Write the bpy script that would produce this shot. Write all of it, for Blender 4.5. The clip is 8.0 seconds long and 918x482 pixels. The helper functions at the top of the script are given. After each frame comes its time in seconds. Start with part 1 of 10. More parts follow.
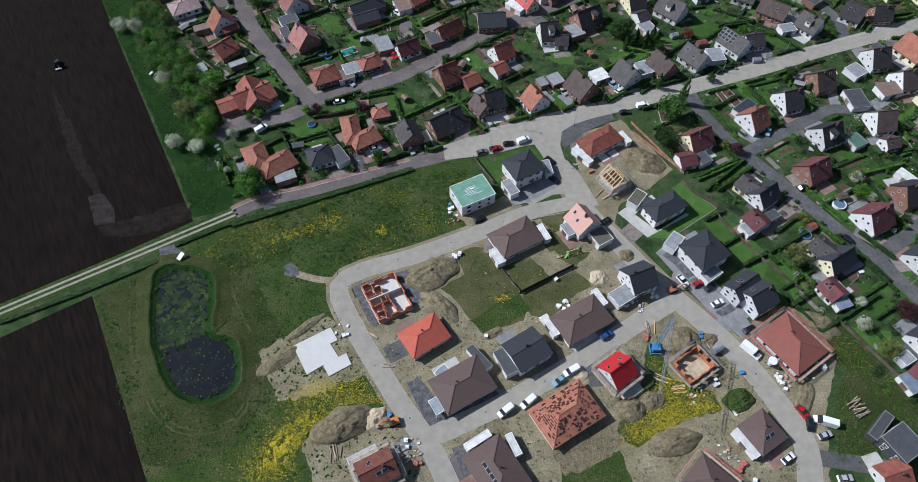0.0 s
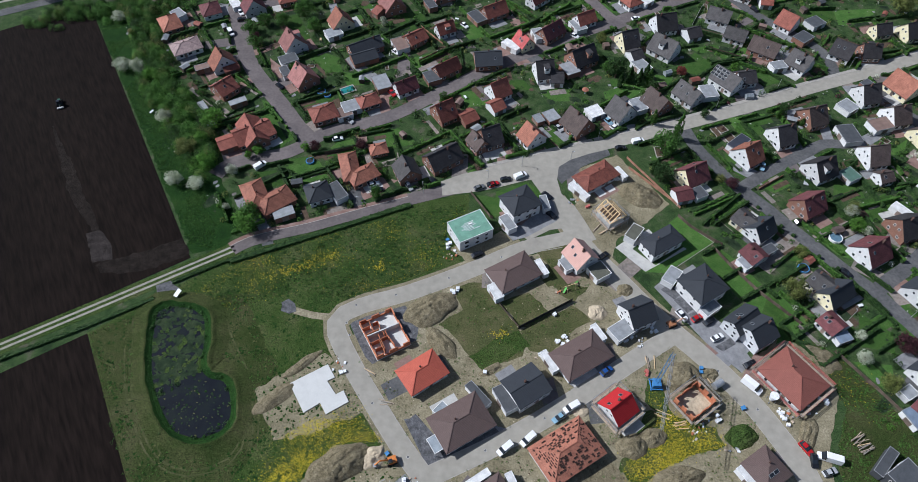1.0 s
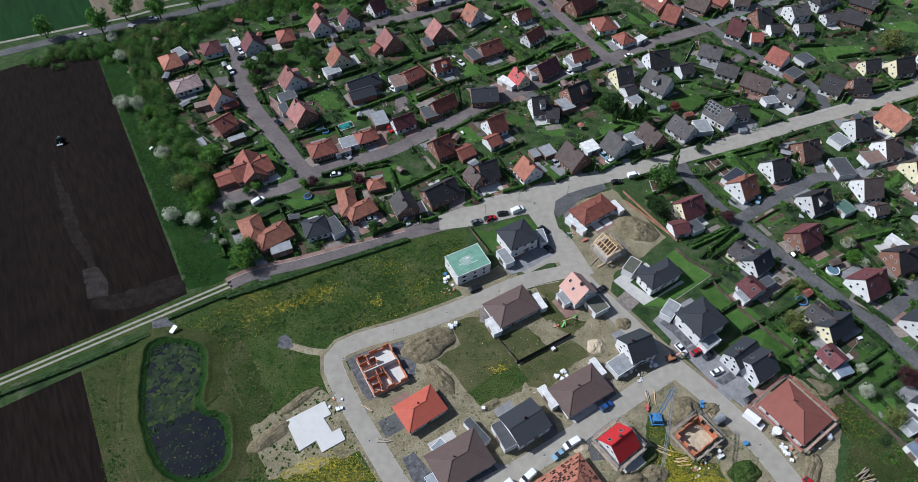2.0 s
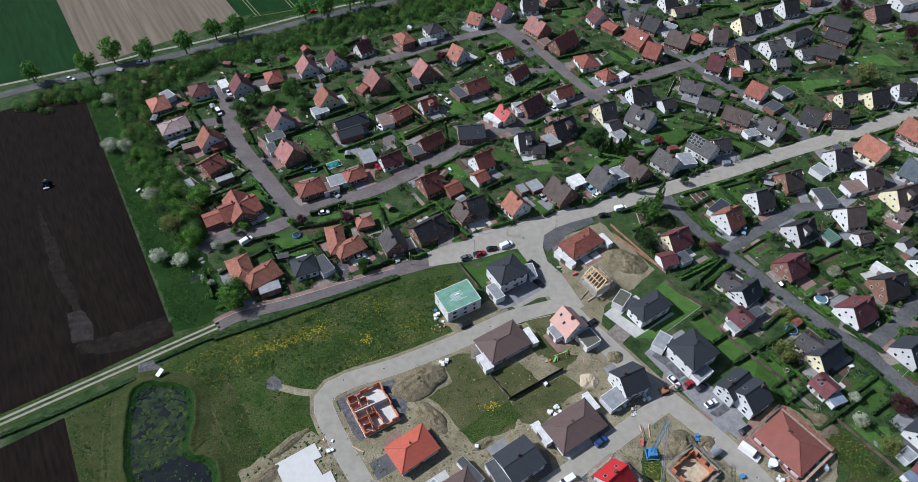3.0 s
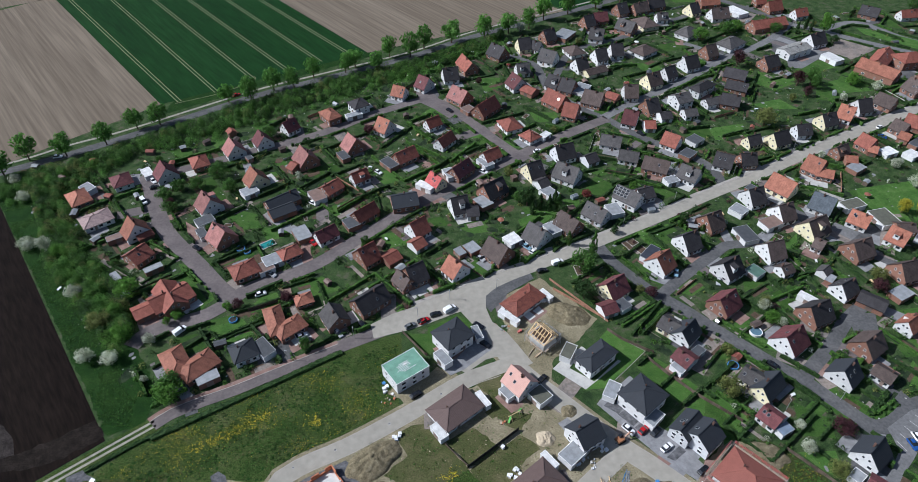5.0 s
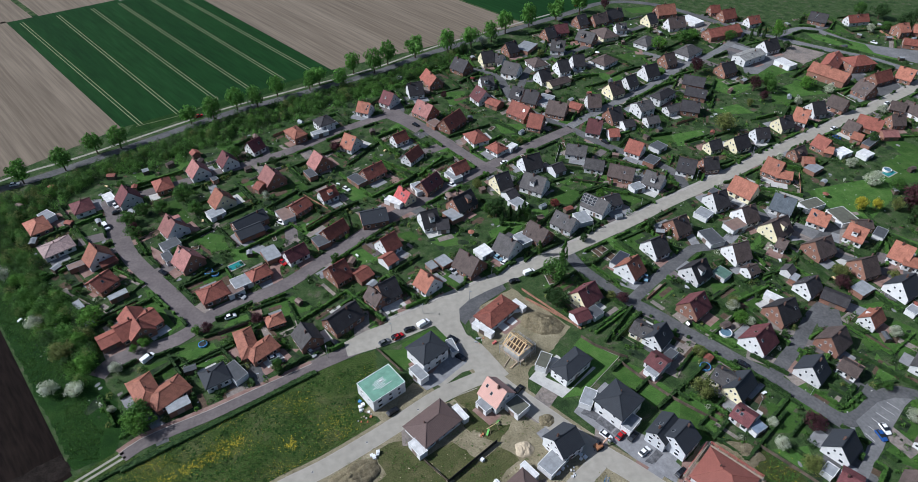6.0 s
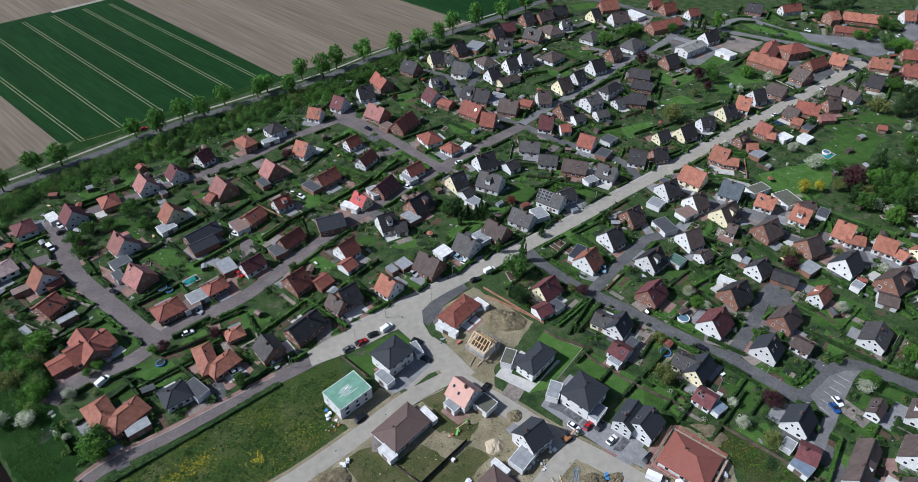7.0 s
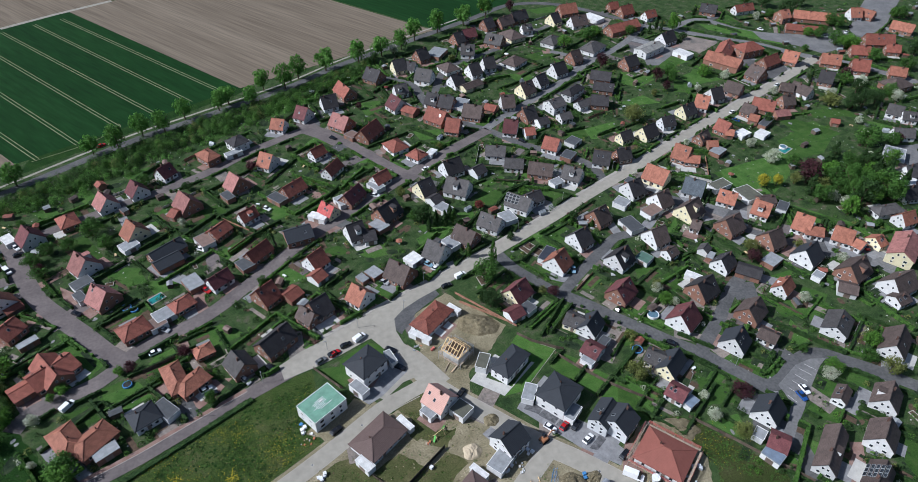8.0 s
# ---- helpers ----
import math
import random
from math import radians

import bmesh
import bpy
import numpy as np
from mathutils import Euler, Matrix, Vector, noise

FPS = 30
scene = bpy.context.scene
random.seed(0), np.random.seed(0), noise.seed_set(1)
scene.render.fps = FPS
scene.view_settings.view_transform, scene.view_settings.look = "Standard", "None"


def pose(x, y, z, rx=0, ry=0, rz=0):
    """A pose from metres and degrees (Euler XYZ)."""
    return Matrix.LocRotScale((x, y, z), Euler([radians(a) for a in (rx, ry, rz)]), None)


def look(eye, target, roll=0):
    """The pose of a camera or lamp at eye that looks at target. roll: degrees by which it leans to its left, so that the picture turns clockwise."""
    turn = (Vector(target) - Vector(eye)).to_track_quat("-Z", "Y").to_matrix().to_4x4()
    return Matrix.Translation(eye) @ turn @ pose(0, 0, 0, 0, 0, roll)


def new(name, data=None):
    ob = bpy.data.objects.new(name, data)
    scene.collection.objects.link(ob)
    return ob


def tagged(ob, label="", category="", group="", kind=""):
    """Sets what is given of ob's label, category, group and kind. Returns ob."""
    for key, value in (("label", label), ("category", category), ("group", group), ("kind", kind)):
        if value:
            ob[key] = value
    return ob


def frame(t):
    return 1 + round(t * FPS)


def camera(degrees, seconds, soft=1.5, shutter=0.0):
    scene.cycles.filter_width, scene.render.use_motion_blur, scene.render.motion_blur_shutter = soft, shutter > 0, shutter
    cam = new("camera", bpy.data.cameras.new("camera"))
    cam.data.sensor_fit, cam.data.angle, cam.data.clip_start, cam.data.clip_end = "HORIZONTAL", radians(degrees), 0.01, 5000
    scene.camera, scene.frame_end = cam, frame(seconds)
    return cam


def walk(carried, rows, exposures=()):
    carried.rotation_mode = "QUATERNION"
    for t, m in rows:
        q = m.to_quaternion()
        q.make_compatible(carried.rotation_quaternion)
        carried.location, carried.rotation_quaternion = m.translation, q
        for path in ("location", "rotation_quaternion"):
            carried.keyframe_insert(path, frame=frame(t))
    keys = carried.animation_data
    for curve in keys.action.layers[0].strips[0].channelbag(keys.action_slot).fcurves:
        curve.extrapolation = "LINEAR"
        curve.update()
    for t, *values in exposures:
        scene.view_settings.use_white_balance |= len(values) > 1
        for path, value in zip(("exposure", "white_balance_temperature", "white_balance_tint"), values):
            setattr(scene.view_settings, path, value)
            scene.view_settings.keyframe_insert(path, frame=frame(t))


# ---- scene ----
from mathutils.geometry import tessellate_polygon

# camera: a drone that hovers and turns
cam = camera(71.02, 8.0, 0.5)
walk(cam, [
    (0, pose(0, 0, 180, 33.27, 0, 0.00)),
    (0.5, pose(0, 0, 180, 34.78, 0, -0.17)),
    (1, pose(0, 0, 180, 36.41, 0, -0.32)),
    (1.5, pose(0, 0, 180, 37.90, 0, -0.51)),
    (3, pose(0, 0, 180, 42.66, 0, -2.13)),
    (3.5, pose(0, 0, 180, 44.16, 0, -3.90)),
    (4, pose(0, 0, 180, 45.78, 0, -5.95)),
    (4.5, pose(0, 0, 180, 47.30, 0, -7.92)),
    (6, pose(0, 0, 180, 49.69, 0, -13.02)),
    (6.5, pose(0, 0, 180, 49.72, 0, -15.31)),
    (7, pose(0, 0, 180, 49.76, 0, -17.79)),
    (7.5, pose(0, 0, 180, 50.03, 0, -19.57)),
    (8, pose(0, 0, 180, 50.28, 0, -21.32)),
], exposures=[(0.0, 0.04, 5700.0, 10.0), (3.0, 0.1, 5700.0, 10.0), (8.0, 0.12, 5700.0, 10.0)])

# ---- light ----
SUN_AZ, SUN_EL = math.radians(169.0), math.radians(41.0)
world = bpy.data.worlds.new("sky")
scene.world = world
world.use_nodes = True
wn = world.node_tree.nodes
sky = wn.new("ShaderNodeTexSky")
sky.sky_type, sky.sun_disc = "NISHITA", False
sky.sun_elevation, sky.sun_rotation = SUN_EL, math.pi / 2 - SUN_AZ
sky.air_density, sky.dust_density, sky.ozone_density = 1.0, 2.0, 1.0
wn["Background"].inputs["Strength"].default_value = 0.075
world.node_tree.links.new(sky.outputs[0], wn["Background"].inputs["Color"])
lamp = bpy.data.lights.new("sun", "SUN")
lamp.energy, lamp.angle, lamp.color = 5.0, math.radians(0.6), (1.0, 0.965, 0.92)
sun = new("sun", lamp)
sun_way = Vector((math.cos(SUN_AZ) * math.cos(SUN_EL), math.sin(SUN_AZ) * math.cos(SUN_EL), math.sin(SUN_EL)))
sun.matrix_world = look(sun_way * 300, (0, 0, 0))


# ---- materials ----
MATS = {}


def material(name, colours, scale=1.0, rough=0.85, fine=0.0, bump=0.0, vary=0.0, metal=0.0, where="Object", stretch=None, spread=0.16, lines=None, grain=9):
    """Colours mixed by noise at two scales; vary: brightness change from object to object; lines: (axis, size) of courses in relief."""
    m = bpy.data.materials.new(name)
    m.use_nodes = True
    n, l = m.node_tree.nodes, m.node_tree.links
    bsdf = n["Principled BSDF"]
    bsdf.inputs["Roughness"].default_value, bsdf.inputs["Metallic"].default_value = rough, metal
    bsdf.inputs["Specular IOR Level"].default_value = 0.08 if rough > 0.88 else 0.25 if rough > 0.7 else 0.5
    tc = n.new("ShaderNodeTexCoord")
    vec = tc.outputs[where]
    if stretch:
        mp = n.new("ShaderNodeMapping")
        mp.inputs["Scale"].default_value = stretch[:3]
        if len(stretch) > 3:
            mp.inputs["Rotation"].default_value = (0, 0, math.radians(stretch[3]))
            mp.vector_type = "TEXTURE"
            mp.inputs["Scale"].default_value = [1 / s for s in stretch[:3]]
        l.new(vec, mp.inputs["Vector"])
        vec = mp.outputs[0]
    big = n.new("ShaderNodeTexNoise")
    big.inputs["Scale"].default_value, big.inputs["Detail"].default_value, big.inputs["Roughness"].default_value = scale, 6, 0.65
    l.new(vec, big.inputs["Vector"])
    ramp = n.new("ShaderNodeValToRGB")
    el = ramp.color_ramp.elements
    k = len(colours)
    while len(el) < k:
        el.new(0.5)
    for i, c in enumerate(colours):
        el[i].position = 0.5 + spread * (2 * i / max(k - 1, 1) - 1)
        el[i].color = (*c, 1)
    l.new(big.outputs["Fac"], ramp.inputs["Fac"])
    col = ramp.outputs["Color"]
    small = n.new("ShaderNodeTexNoise")
    small.inputs["Scale"].default_value, small.inputs["Detail"].default_value = scale * grain, 4
    l.new(vec, small.inputs["Vector"])
    hsv = n.new("ShaderNodeHueSaturation")
    l.new(col, hsv.inputs["Color"])
    value = None
    if fine:
        mr = n.new("ShaderNodeMapRange")
        mr.inputs["From Min"].default_value, mr.inputs["From Max"].default_value = 0.3, 0.7
        mr.inputs["To Min"].default_value, mr.inputs["To Max"].default_value = 1 - fine, 1 + fine
        l.new(small.outputs["Fac"], mr.inputs["Value"])
        value = mr.outputs[0]
    if vary:
        oi = n.new("ShaderNodeObjectInfo")
        vr = n.new("ShaderNodeMapRange")
        vr.inputs["To Min"].default_value, vr.inputs["To Max"].default_value = 1 - vary, 1 + vary
        l.new(oi.outputs["Random"], vr.inputs["Value"])
        if value:
            mu = n.new("ShaderNodeMath")
            mu.operation = "MULTIPLY"
            l.new(value, mu.inputs[0]), l.new(vr.outputs[0], mu.inputs[1])
            value = mu.outputs[0]
        else:
            value = vr.outputs[0]
    if value:
        l.new(value, hsv.inputs["Value"])
    l.new(hsv.outputs[0], bsdf.inputs["Base Color"])
    height = small.outputs["Fac"]
    if lines:
        wv = n.new("ShaderNodeTexWave")
        wv.bands_direction = lines[0]
        wv.inputs["Scale"].default_value = 0.314 / lines[1]
        wv.inputs["Distortion"].default_value = 0.3
        l.new(tc.outputs["Object"], wv.inputs["Vector"])
        height = wv.outputs["Fac"]
        mx = n.new("ShaderNodeMix")
        mx.data_type, mx.blend_type = "RGBA", "MULTIPLY"
        mx.inputs[0].default_value = 0.14
        l.new(hsv.outputs[0], mx.inputs[6]), l.new(wv.outputs["Color"], mx.inputs[7])
        l.new(mx.outputs[2], bsdf.inputs["Base Color"])
    if bump:
        bp = n.new("ShaderNodeBump")
        bp.inputs["Strength"].default_value, bp.inputs["Distance"].default_value = 1.0, bump
        l.new(height, bp.inputs["Height"])
        l.new(bp.outputs[0], bsdf.inputs["Normal"])
    MATS[name] = m
    return m


def shades(c, lo=0.75, hi=1.2):
    return [tuple(v * lo for v in c), c, tuple(min(v * hi, 0.9) for v in c)]


grass_rough = material("garden_ground", [(0.019, 0.035, 0.014), (0.031, 0.058, 0.019), (0.046, 0.072, 0.027), (0.086, 0.082, 0.056)], 0.2, 0.95, 0.5, 0.15, grain=16)
lawn_mat = material("lawn", [(0.034, 0.078, 0.017), (0.046, 0.097, 0.021), (0.064, 0.11, 0.03)], 0.25, 0.95, 0.32, 0.04, vary=0.3, grain=12)
meadow = material("meadow", [(0.026, 0.049, 0.012), (0.037, 0.062, 0.0148), (0.049, 0.071, 0.02), (0.07, 0.08, 0.031)], 0.1, 0.95, 0.8, 0.25, grain=30, spread=0.17)
meadow_lush = material("lush_meadow", [(0.0095, 0.029, 0.0062), (0.0135, 0.039, 0.0075), (0.022, 0.05, 0.0105)], 0.13, 0.95, 0.75, 0.25, grain=24, spread=0.15)
plot_mat = material("plot_grass", [(0.043, 0.057, 0.019), (0.06, 0.069, 0.026), (0.082, 0.082, 0.036), (0.118, 0.106, 0.058)], 0.1, 0.95, 0.4, 0.12, grain=24, spread=0.19)
meadow_dry = material("pond_meadow", [(0.023, 0.038, 0.0092), (0.034, 0.047, 0.0135), (0.046, 0.054, 0.019), (0.064, 0.065, 0.029)], 0.09, 0.95, 0.75, 0.15, grain=34, spread=0.18)
soil_dark = material("ploughed_soil", [(0.0065, 0.0043, 0.0036), (0.0083, 0.0055, 0.0045), (0.0112, 0.0076, 0.0062)], 0.03, 0.95, 0.5, 0.1, stretch=(1, 0.12, 1, 30), grain=34, spread=0.2)
soil_strip = material("worked_soil", shades((0.0155, 0.012, 0.0102), 0.55, 1.5), 0.35, 0.95, 0.5, 0.1)
soil_pale = material("dry_soil", shades((0.03, 0.025, 0.023), 0.55, 1.4), 0.35, 0.95, 0.5, 0.1)
soil_tan = material("tilled_soil", [(0.13, 0.105, 0.078), (0.152, 0.124, 0.093), (0.18, 0.148, 0.112)], 0.05, 0.95, 0.22, 0.1, stretch=(1, 0.03, 1, 30), grain=12)
wheat = material("young_wheat", [(0.0056, 0.027, 0.0062), (0.0074, 0.0325, 0.0073), (0.0098, 0.039, 0.0095)], 0.03, 0.9, 0.22, 0.05, stretch=(1, 0.1, 1, 30), grain=16)
track_soil = material("tramline", shades((0.15, 0.165, 0.09)), 0.5, 0.95, 0.2)
dirt = material("site_dirt", [(0.125, 0.11, 0.068), (0.178, 0.156, 0.099), (0.225, 0.197, 0.13), (0.3, 0.265, 0.183)], 0.14, 0.95, 0.3, 0.1, grain=14, spread=0.22)
heap_mat = material("heap_soil", [(0.115, 0.096, 0.058), (0.19, 0.16, 0.1), (0.285, 0.246, 0.163)], 0.8, 0.95, 0.5, 0.4, grain=6, spread=0.22)
sand = material("sand", shades((0.42, 0.35, 0.25)), 0.6, 0.95, 0.15, 0.05)
soil_bed = material("dug_bed", shades((0.085, 0.06, 0.042)), 0.6, 0.95, 0.3, 0.05)
gravel = material("dark_gravel", shades((0.10, 0.10, 0.105), 0.6, 1.5), 0.7, 0.95, 0.3, 0.08)
asphalt_new = material("pale_asphalt", [(0.272, 0.254, 0.217), (0.29, 0.271, 0.231), (0.31, 0.289, 0.247)], 0.05, 0.9, 0.1)
asphalt = material("asphalt", [(0.074, 0.074, 0.075), (0.094, 0.094, 0.095), (0.12, 0.118, 0.117)], 0.12, 0.9, 0.18)
asphalt_pale = material("worn_asphalt", [(0.125, 0.124, 0.126), (0.15, 0.149, 0.15), (0.182, 0.18, 0.179)], 0.12, 0.9, 0.16)
gravel_brown = material("brown_gravel", [(0.13, 0.12, 0.112), (0.2, 0.172, 0.152), (0.25, 0.21, 0.18)], 0.12, 0.95, 0.25)
pave_pale = material("pale_pavers", [(0.27, 0.25, 0.22), (0.31, 0.288, 0.255), (0.345, 0.322, 0.288)], 0.3, 0.88, 0.12)
asphalt_red = material("reddish_paving", [(0.108, 0.094, 0.093), (0.132, 0.114, 0.111), (0.16, 0.138, 0.133)], 0.1, 0.9, 0.12)
pave_red = material("red_pavers", [(0.17, 0.105, 0.088), (0.22, 0.14, 0.118), (0.25, 0.175, 0.15)], 0.3, 0.9, 0.14)
pave_grey = material("grey_pavers", shades((0.2, 0.2, 0.205), 0.8, 1.2), 0.4, 0.85, 0.12)
concrete = material("concrete", shades((0.42, 0.41, 0.385), 0.85, 1.1), 0.5, 0.85, 0.1)
concrete_track = material("track_concrete", shades((0.27, 0.255, 0.215), 0.8, 1.15), 0.4, 0.9, 0.2)
white_slab = material("white_slab", shades((0.52, 0.515, 0.49), 0.94, 1.04), 0.4, 0.8, 0.03)
track_grass = material("flattened_grass", [(0.04, 0.052, 0.018), (0.058, 0.064, 0.026), (0.085, 0.082, 0.04)], 0.3, 0.95, 0.4, grain=14)
tuft_pale = material("dry_tuft", shades((0.085, 0.088, 0.035)), 0.6, 0.95, 0.3)
water = material("pond_water", [(0.004, 0.005, 0.007), (0.006, 0.008, 0.010), (0.010, 0.015, 0.010)], 0.25, 0.12)
weed = material("pond_weed", [(0.010, 0.018, 0.010), (0.022, 0.036, 0.018), (0.04, 0.055, 0.026)], 0.35, 0.92, 0.3, 0.05)
ROOF = {
    "r": ("red-brown tiled", (0.225, 0.078, 0.056)), "o": ("orange tiled", (0.29, 0.118, 0.078)), "p": ("pale red tiled", (0.27, 0.122, 0.108)),
    "m": ("maroon tiled", (0.118, 0.042, 0.044)), "d": ("anthracite tiled", (0.036, 0.04, 0.047)), "n": ("dark grey tiled", (0.04, 0.037, 0.039)),
    "g": ("weathered grey tiled", (0.076, 0.071, 0.07)), "b": ("brown tiled", (0.084, 0.063, 0.056)), "u": ("dark brown tiled", (0.115, 0.08, 0.072)),
    "v": ("pale mauve tiled", (0.26, 0.19, 0.18)), "s": ("bright red tiled", (0.35, 0.075, 0.07)), "t": ("new pink-red tiled", (0.5, 0.3, 0.25)),
    "x": ("bright crimson tiled", (0.42, 0.022, 0.025)), "i": ("new orange-red tiled", (0.42, 0.10, 0.065)), "z": ("new rust-red tiled", (0.235, 0.086, 0.066)),
    "e": ("brown-red tiled", (0.2, 0.075, 0.055)), "q": ("blue-grey metal", (0.085, 0.1, 0.115)), "l": ("pale grey sheet", (0.22, 0.215, 0.2)),
}
WALL = {"a": ("dark slate-clad", (0.05, 0.053, 0.058)), "w": ("white rendered", (0.57, 0.57, 0.565)), "k": ("red brick", (0.22, 0.115, 0.082)), "c": ("cream rendered", (0.66, 0.6, 0.4)), "y": ("pale grey rendered", (0.52, 0.53, 0.54))}
for key, (words, c) in ROOF.items():
    new_roof = key in "uditxz"
    material("roof_" + key, shades(c, 0.93 if new_roof else 0.74, 1.06 if new_roof else 1.22), 0.5, 0.75, 0.13 if new_roof else 0.34, 0.012, vary=0.06 if new_roof else 0.22, lines=("Y", 0.36))
for key, (words, c) in WALL.items():
    material("wall_" + key, shades(c, 0.9, 1.06), 0.6, 0.85, 0.06 if key != "k" else 0.25, 0.01, vary=0.13)
FLATS = {"green": ("pale green membrane", (0.13, 0.26, 0.19)), "grey": ("grey", (0.23, 0.24, 0.25)), "white": ("white", (0.6, 0.595, 0.58)), "sedum": ("mossy gravel", (0.10, 0.10, 0.075)),
         "dark": ("dark bitumen", (0.06, 0.064, 0.07)), "brown": ("brown", (0.16, 0.105, 0.085)), "glass": ("grey glass", (0.28, 0.31, 0.33)), "solar": ("solar panelled", (0.03, 0.035, 0.05)),
         "greenroof": ("green sheet", (0.07, 0.13, 0.10)), "blue": ("blue-grey sheet", (0.15, 0.19, 0.25))}
for key, (words, c) in FLATS.items():
    material("flat_" + key, shades(c, 0.8, 1.15), 0.5, 0.7 if key != "glass" else 0.3, 0.12, vary=0.12)
glass = material("window_glass", shades((0.02, 0.024, 0.03)), 1, 0.08)
frame_white = material("frame_white", shades((0.7, 0.7, 0.69)), 1, 0.5)
door_mat = material("door_paint", shades((0.16, 0.12, 0.10)), 1, 0.5, vary=0.5)
brick_dark = material("chimney_brick", shades((0.105, 0.065, 0.054)), 2, 0.9, 0.25, vary=0.3)
solar_mat = material("solar_panel", shades((0.012, 0.016, 0.035)), 1, 0.15)
bark = material("bark", shades((0.09, 0.066, 0.048)), 2, 0.95, 0.3)
LEAF = {"green": [(0.03, 0.08, 0.013), (0.06, 0.138, 0.024), (0.105, 0.198, 0.043)], "dark": [(0.016, 0.040, 0.011), (0.034, 0.074, 0.019), (0.062, 0.116, 0.031)],
        "lime": [(0.05, 0.122, 0.016), (0.094, 0.21, 0.028), (0.145, 0.275, 0.054)], "blossom": [(0.155, 0.202, 0.085), (0.465, 0.496, 0.372), (0.853, 0.853, 0.775)],
        "copper": [(0.028, 0.012, 0.016), (0.065, 0.023, 0.028), (0.116, 0.043, 0.046)], "olive": [(0.078, 0.101, 0.025), (0.147, 0.171, 0.046), (0.232, 0.248, 0.085)],
        "red": [(0.078, 0.019, 0.019), (0.186, 0.043, 0.037), (0.264, 0.078, 0.062)], "yellow": [(0.217, 0.217, 0.023), (0.372, 0.341, 0.031), (0.512, 0.465, 0.046)], "bright": [(0.055, 0.142, 0.024), (0.098, 0.226, 0.038), (0.155, 0.3, 0.066)]}
for key, cs in LEAF.items():
    m = material("leaf_" + key, cs, 0.8, 0.72, 0.35, vary=0.15)
    n, l = m.node_tree.nodes, m.node_tree.links
    thin, blend = n.new("ShaderNodeBsdfTranslucent"), n.new("ShaderNodeMixShader")
    l.new(n["Principled BSDF"].inputs["Base Color"].links[0].from_socket, thin.inputs["Color"])
    blend.inputs[0].default_value = 0.35
    l.new(n["Principled BSDF"].outputs[0], blend.inputs[1]), l.new(thin.outputs[0], blend.inputs[2])
    l.new(blend.outputs[0], n["Material Output"].inputs["Surface"])


# ---- helpers for building ----
def part(name, bm, mat, parent=None, label=""):
    me = bpy.data.meshes.new(name)
    bm.to_mesh(me)
    bm.free()
    for mm in mat if isinstance(mat, (list, tuple)) else [mat]:
        me.materials.append(mm)
    ob = new(name, me)
    ob.parent = parent
    if label:
        ob["label"] = label
    return ob


def shared(name, me, parent, m=None, label=""):
    ob = new(name, me)
    ob.parent = parent
    if m is not None:
        ob.matrix_basis = m
    if label:
        ob["label"] = label
    return ob


def base(name, x, y, rot, label, category, group="", z=0.0):
    ob = new(name)
    ob.empty_display_size = 0.5
    ob.matrix_basis = pose(x, y, z, 0, 0, rot)
    return tagged(ob, label, category, group)


def box(bm, x0, y0, z0, x1, y1, z1, slot=0):
    vs = [bm.verts.new(p) for p in ((x0, y0, z0), (x1, y0, z0), (x1, y1, z0), (x0, y1, z0), (x0, y0, z1), (x1, y0, z1), (x1, y1, z1), (x0, y1, z1))]
    for q in ((0, 3, 2, 1), (4, 5, 6, 7), (0, 1, 5, 4), (1, 2, 6, 5), (2, 3, 7, 6), (3, 0, 4, 7)):
        bm.faces.new([vs[i] for i in q]).material_index = slot


def solid(bm, bottom, top, slot=0):
    """A closed solid between two rings of points of the same count, both counter-clockwise seen from above."""
    a, b = [bm.verts.new(p) for p in bottom], [bm.verts.new(p) for p in top]
    n = len(a)
    bm.faces.new(a[::-1]).material_index = slot
    bm.faces.new(b).material_index = slot
    for i in range(n):
        bm.faces.new((a[i], a[(i + 1) % n], b[(i + 1) % n], b[i])).material_index = slot


def mesh_of(name, bm, *mats):
    me = bpy.data.meshes.new(name)
    bm.to_mesh(me)
    bm.free()
    for m in mats:
        me.materials.append(m)
    return me


def ragged(points, step=1.6, swing=0.9):
    """The outline of a polygon made uneven, as soil and grass meet."""
    out = []
    for a, b in zip(points, points[1:] + points[:1]):
        a, b = Vector(a), Vector(b)
        d = b - a
        n = Vector((-d.y, d.x)).normalized()
        k = max(1, int(d.length / step))
        for i in range(k):
            p = a + d * i / k
            out.append(tuple(p + n * swing * noise.fractal(Vector((p.x * 0.35, p.y * 0.35, 1.7)), 0.8, 2.0, 3)))
    return out


PAVED = []


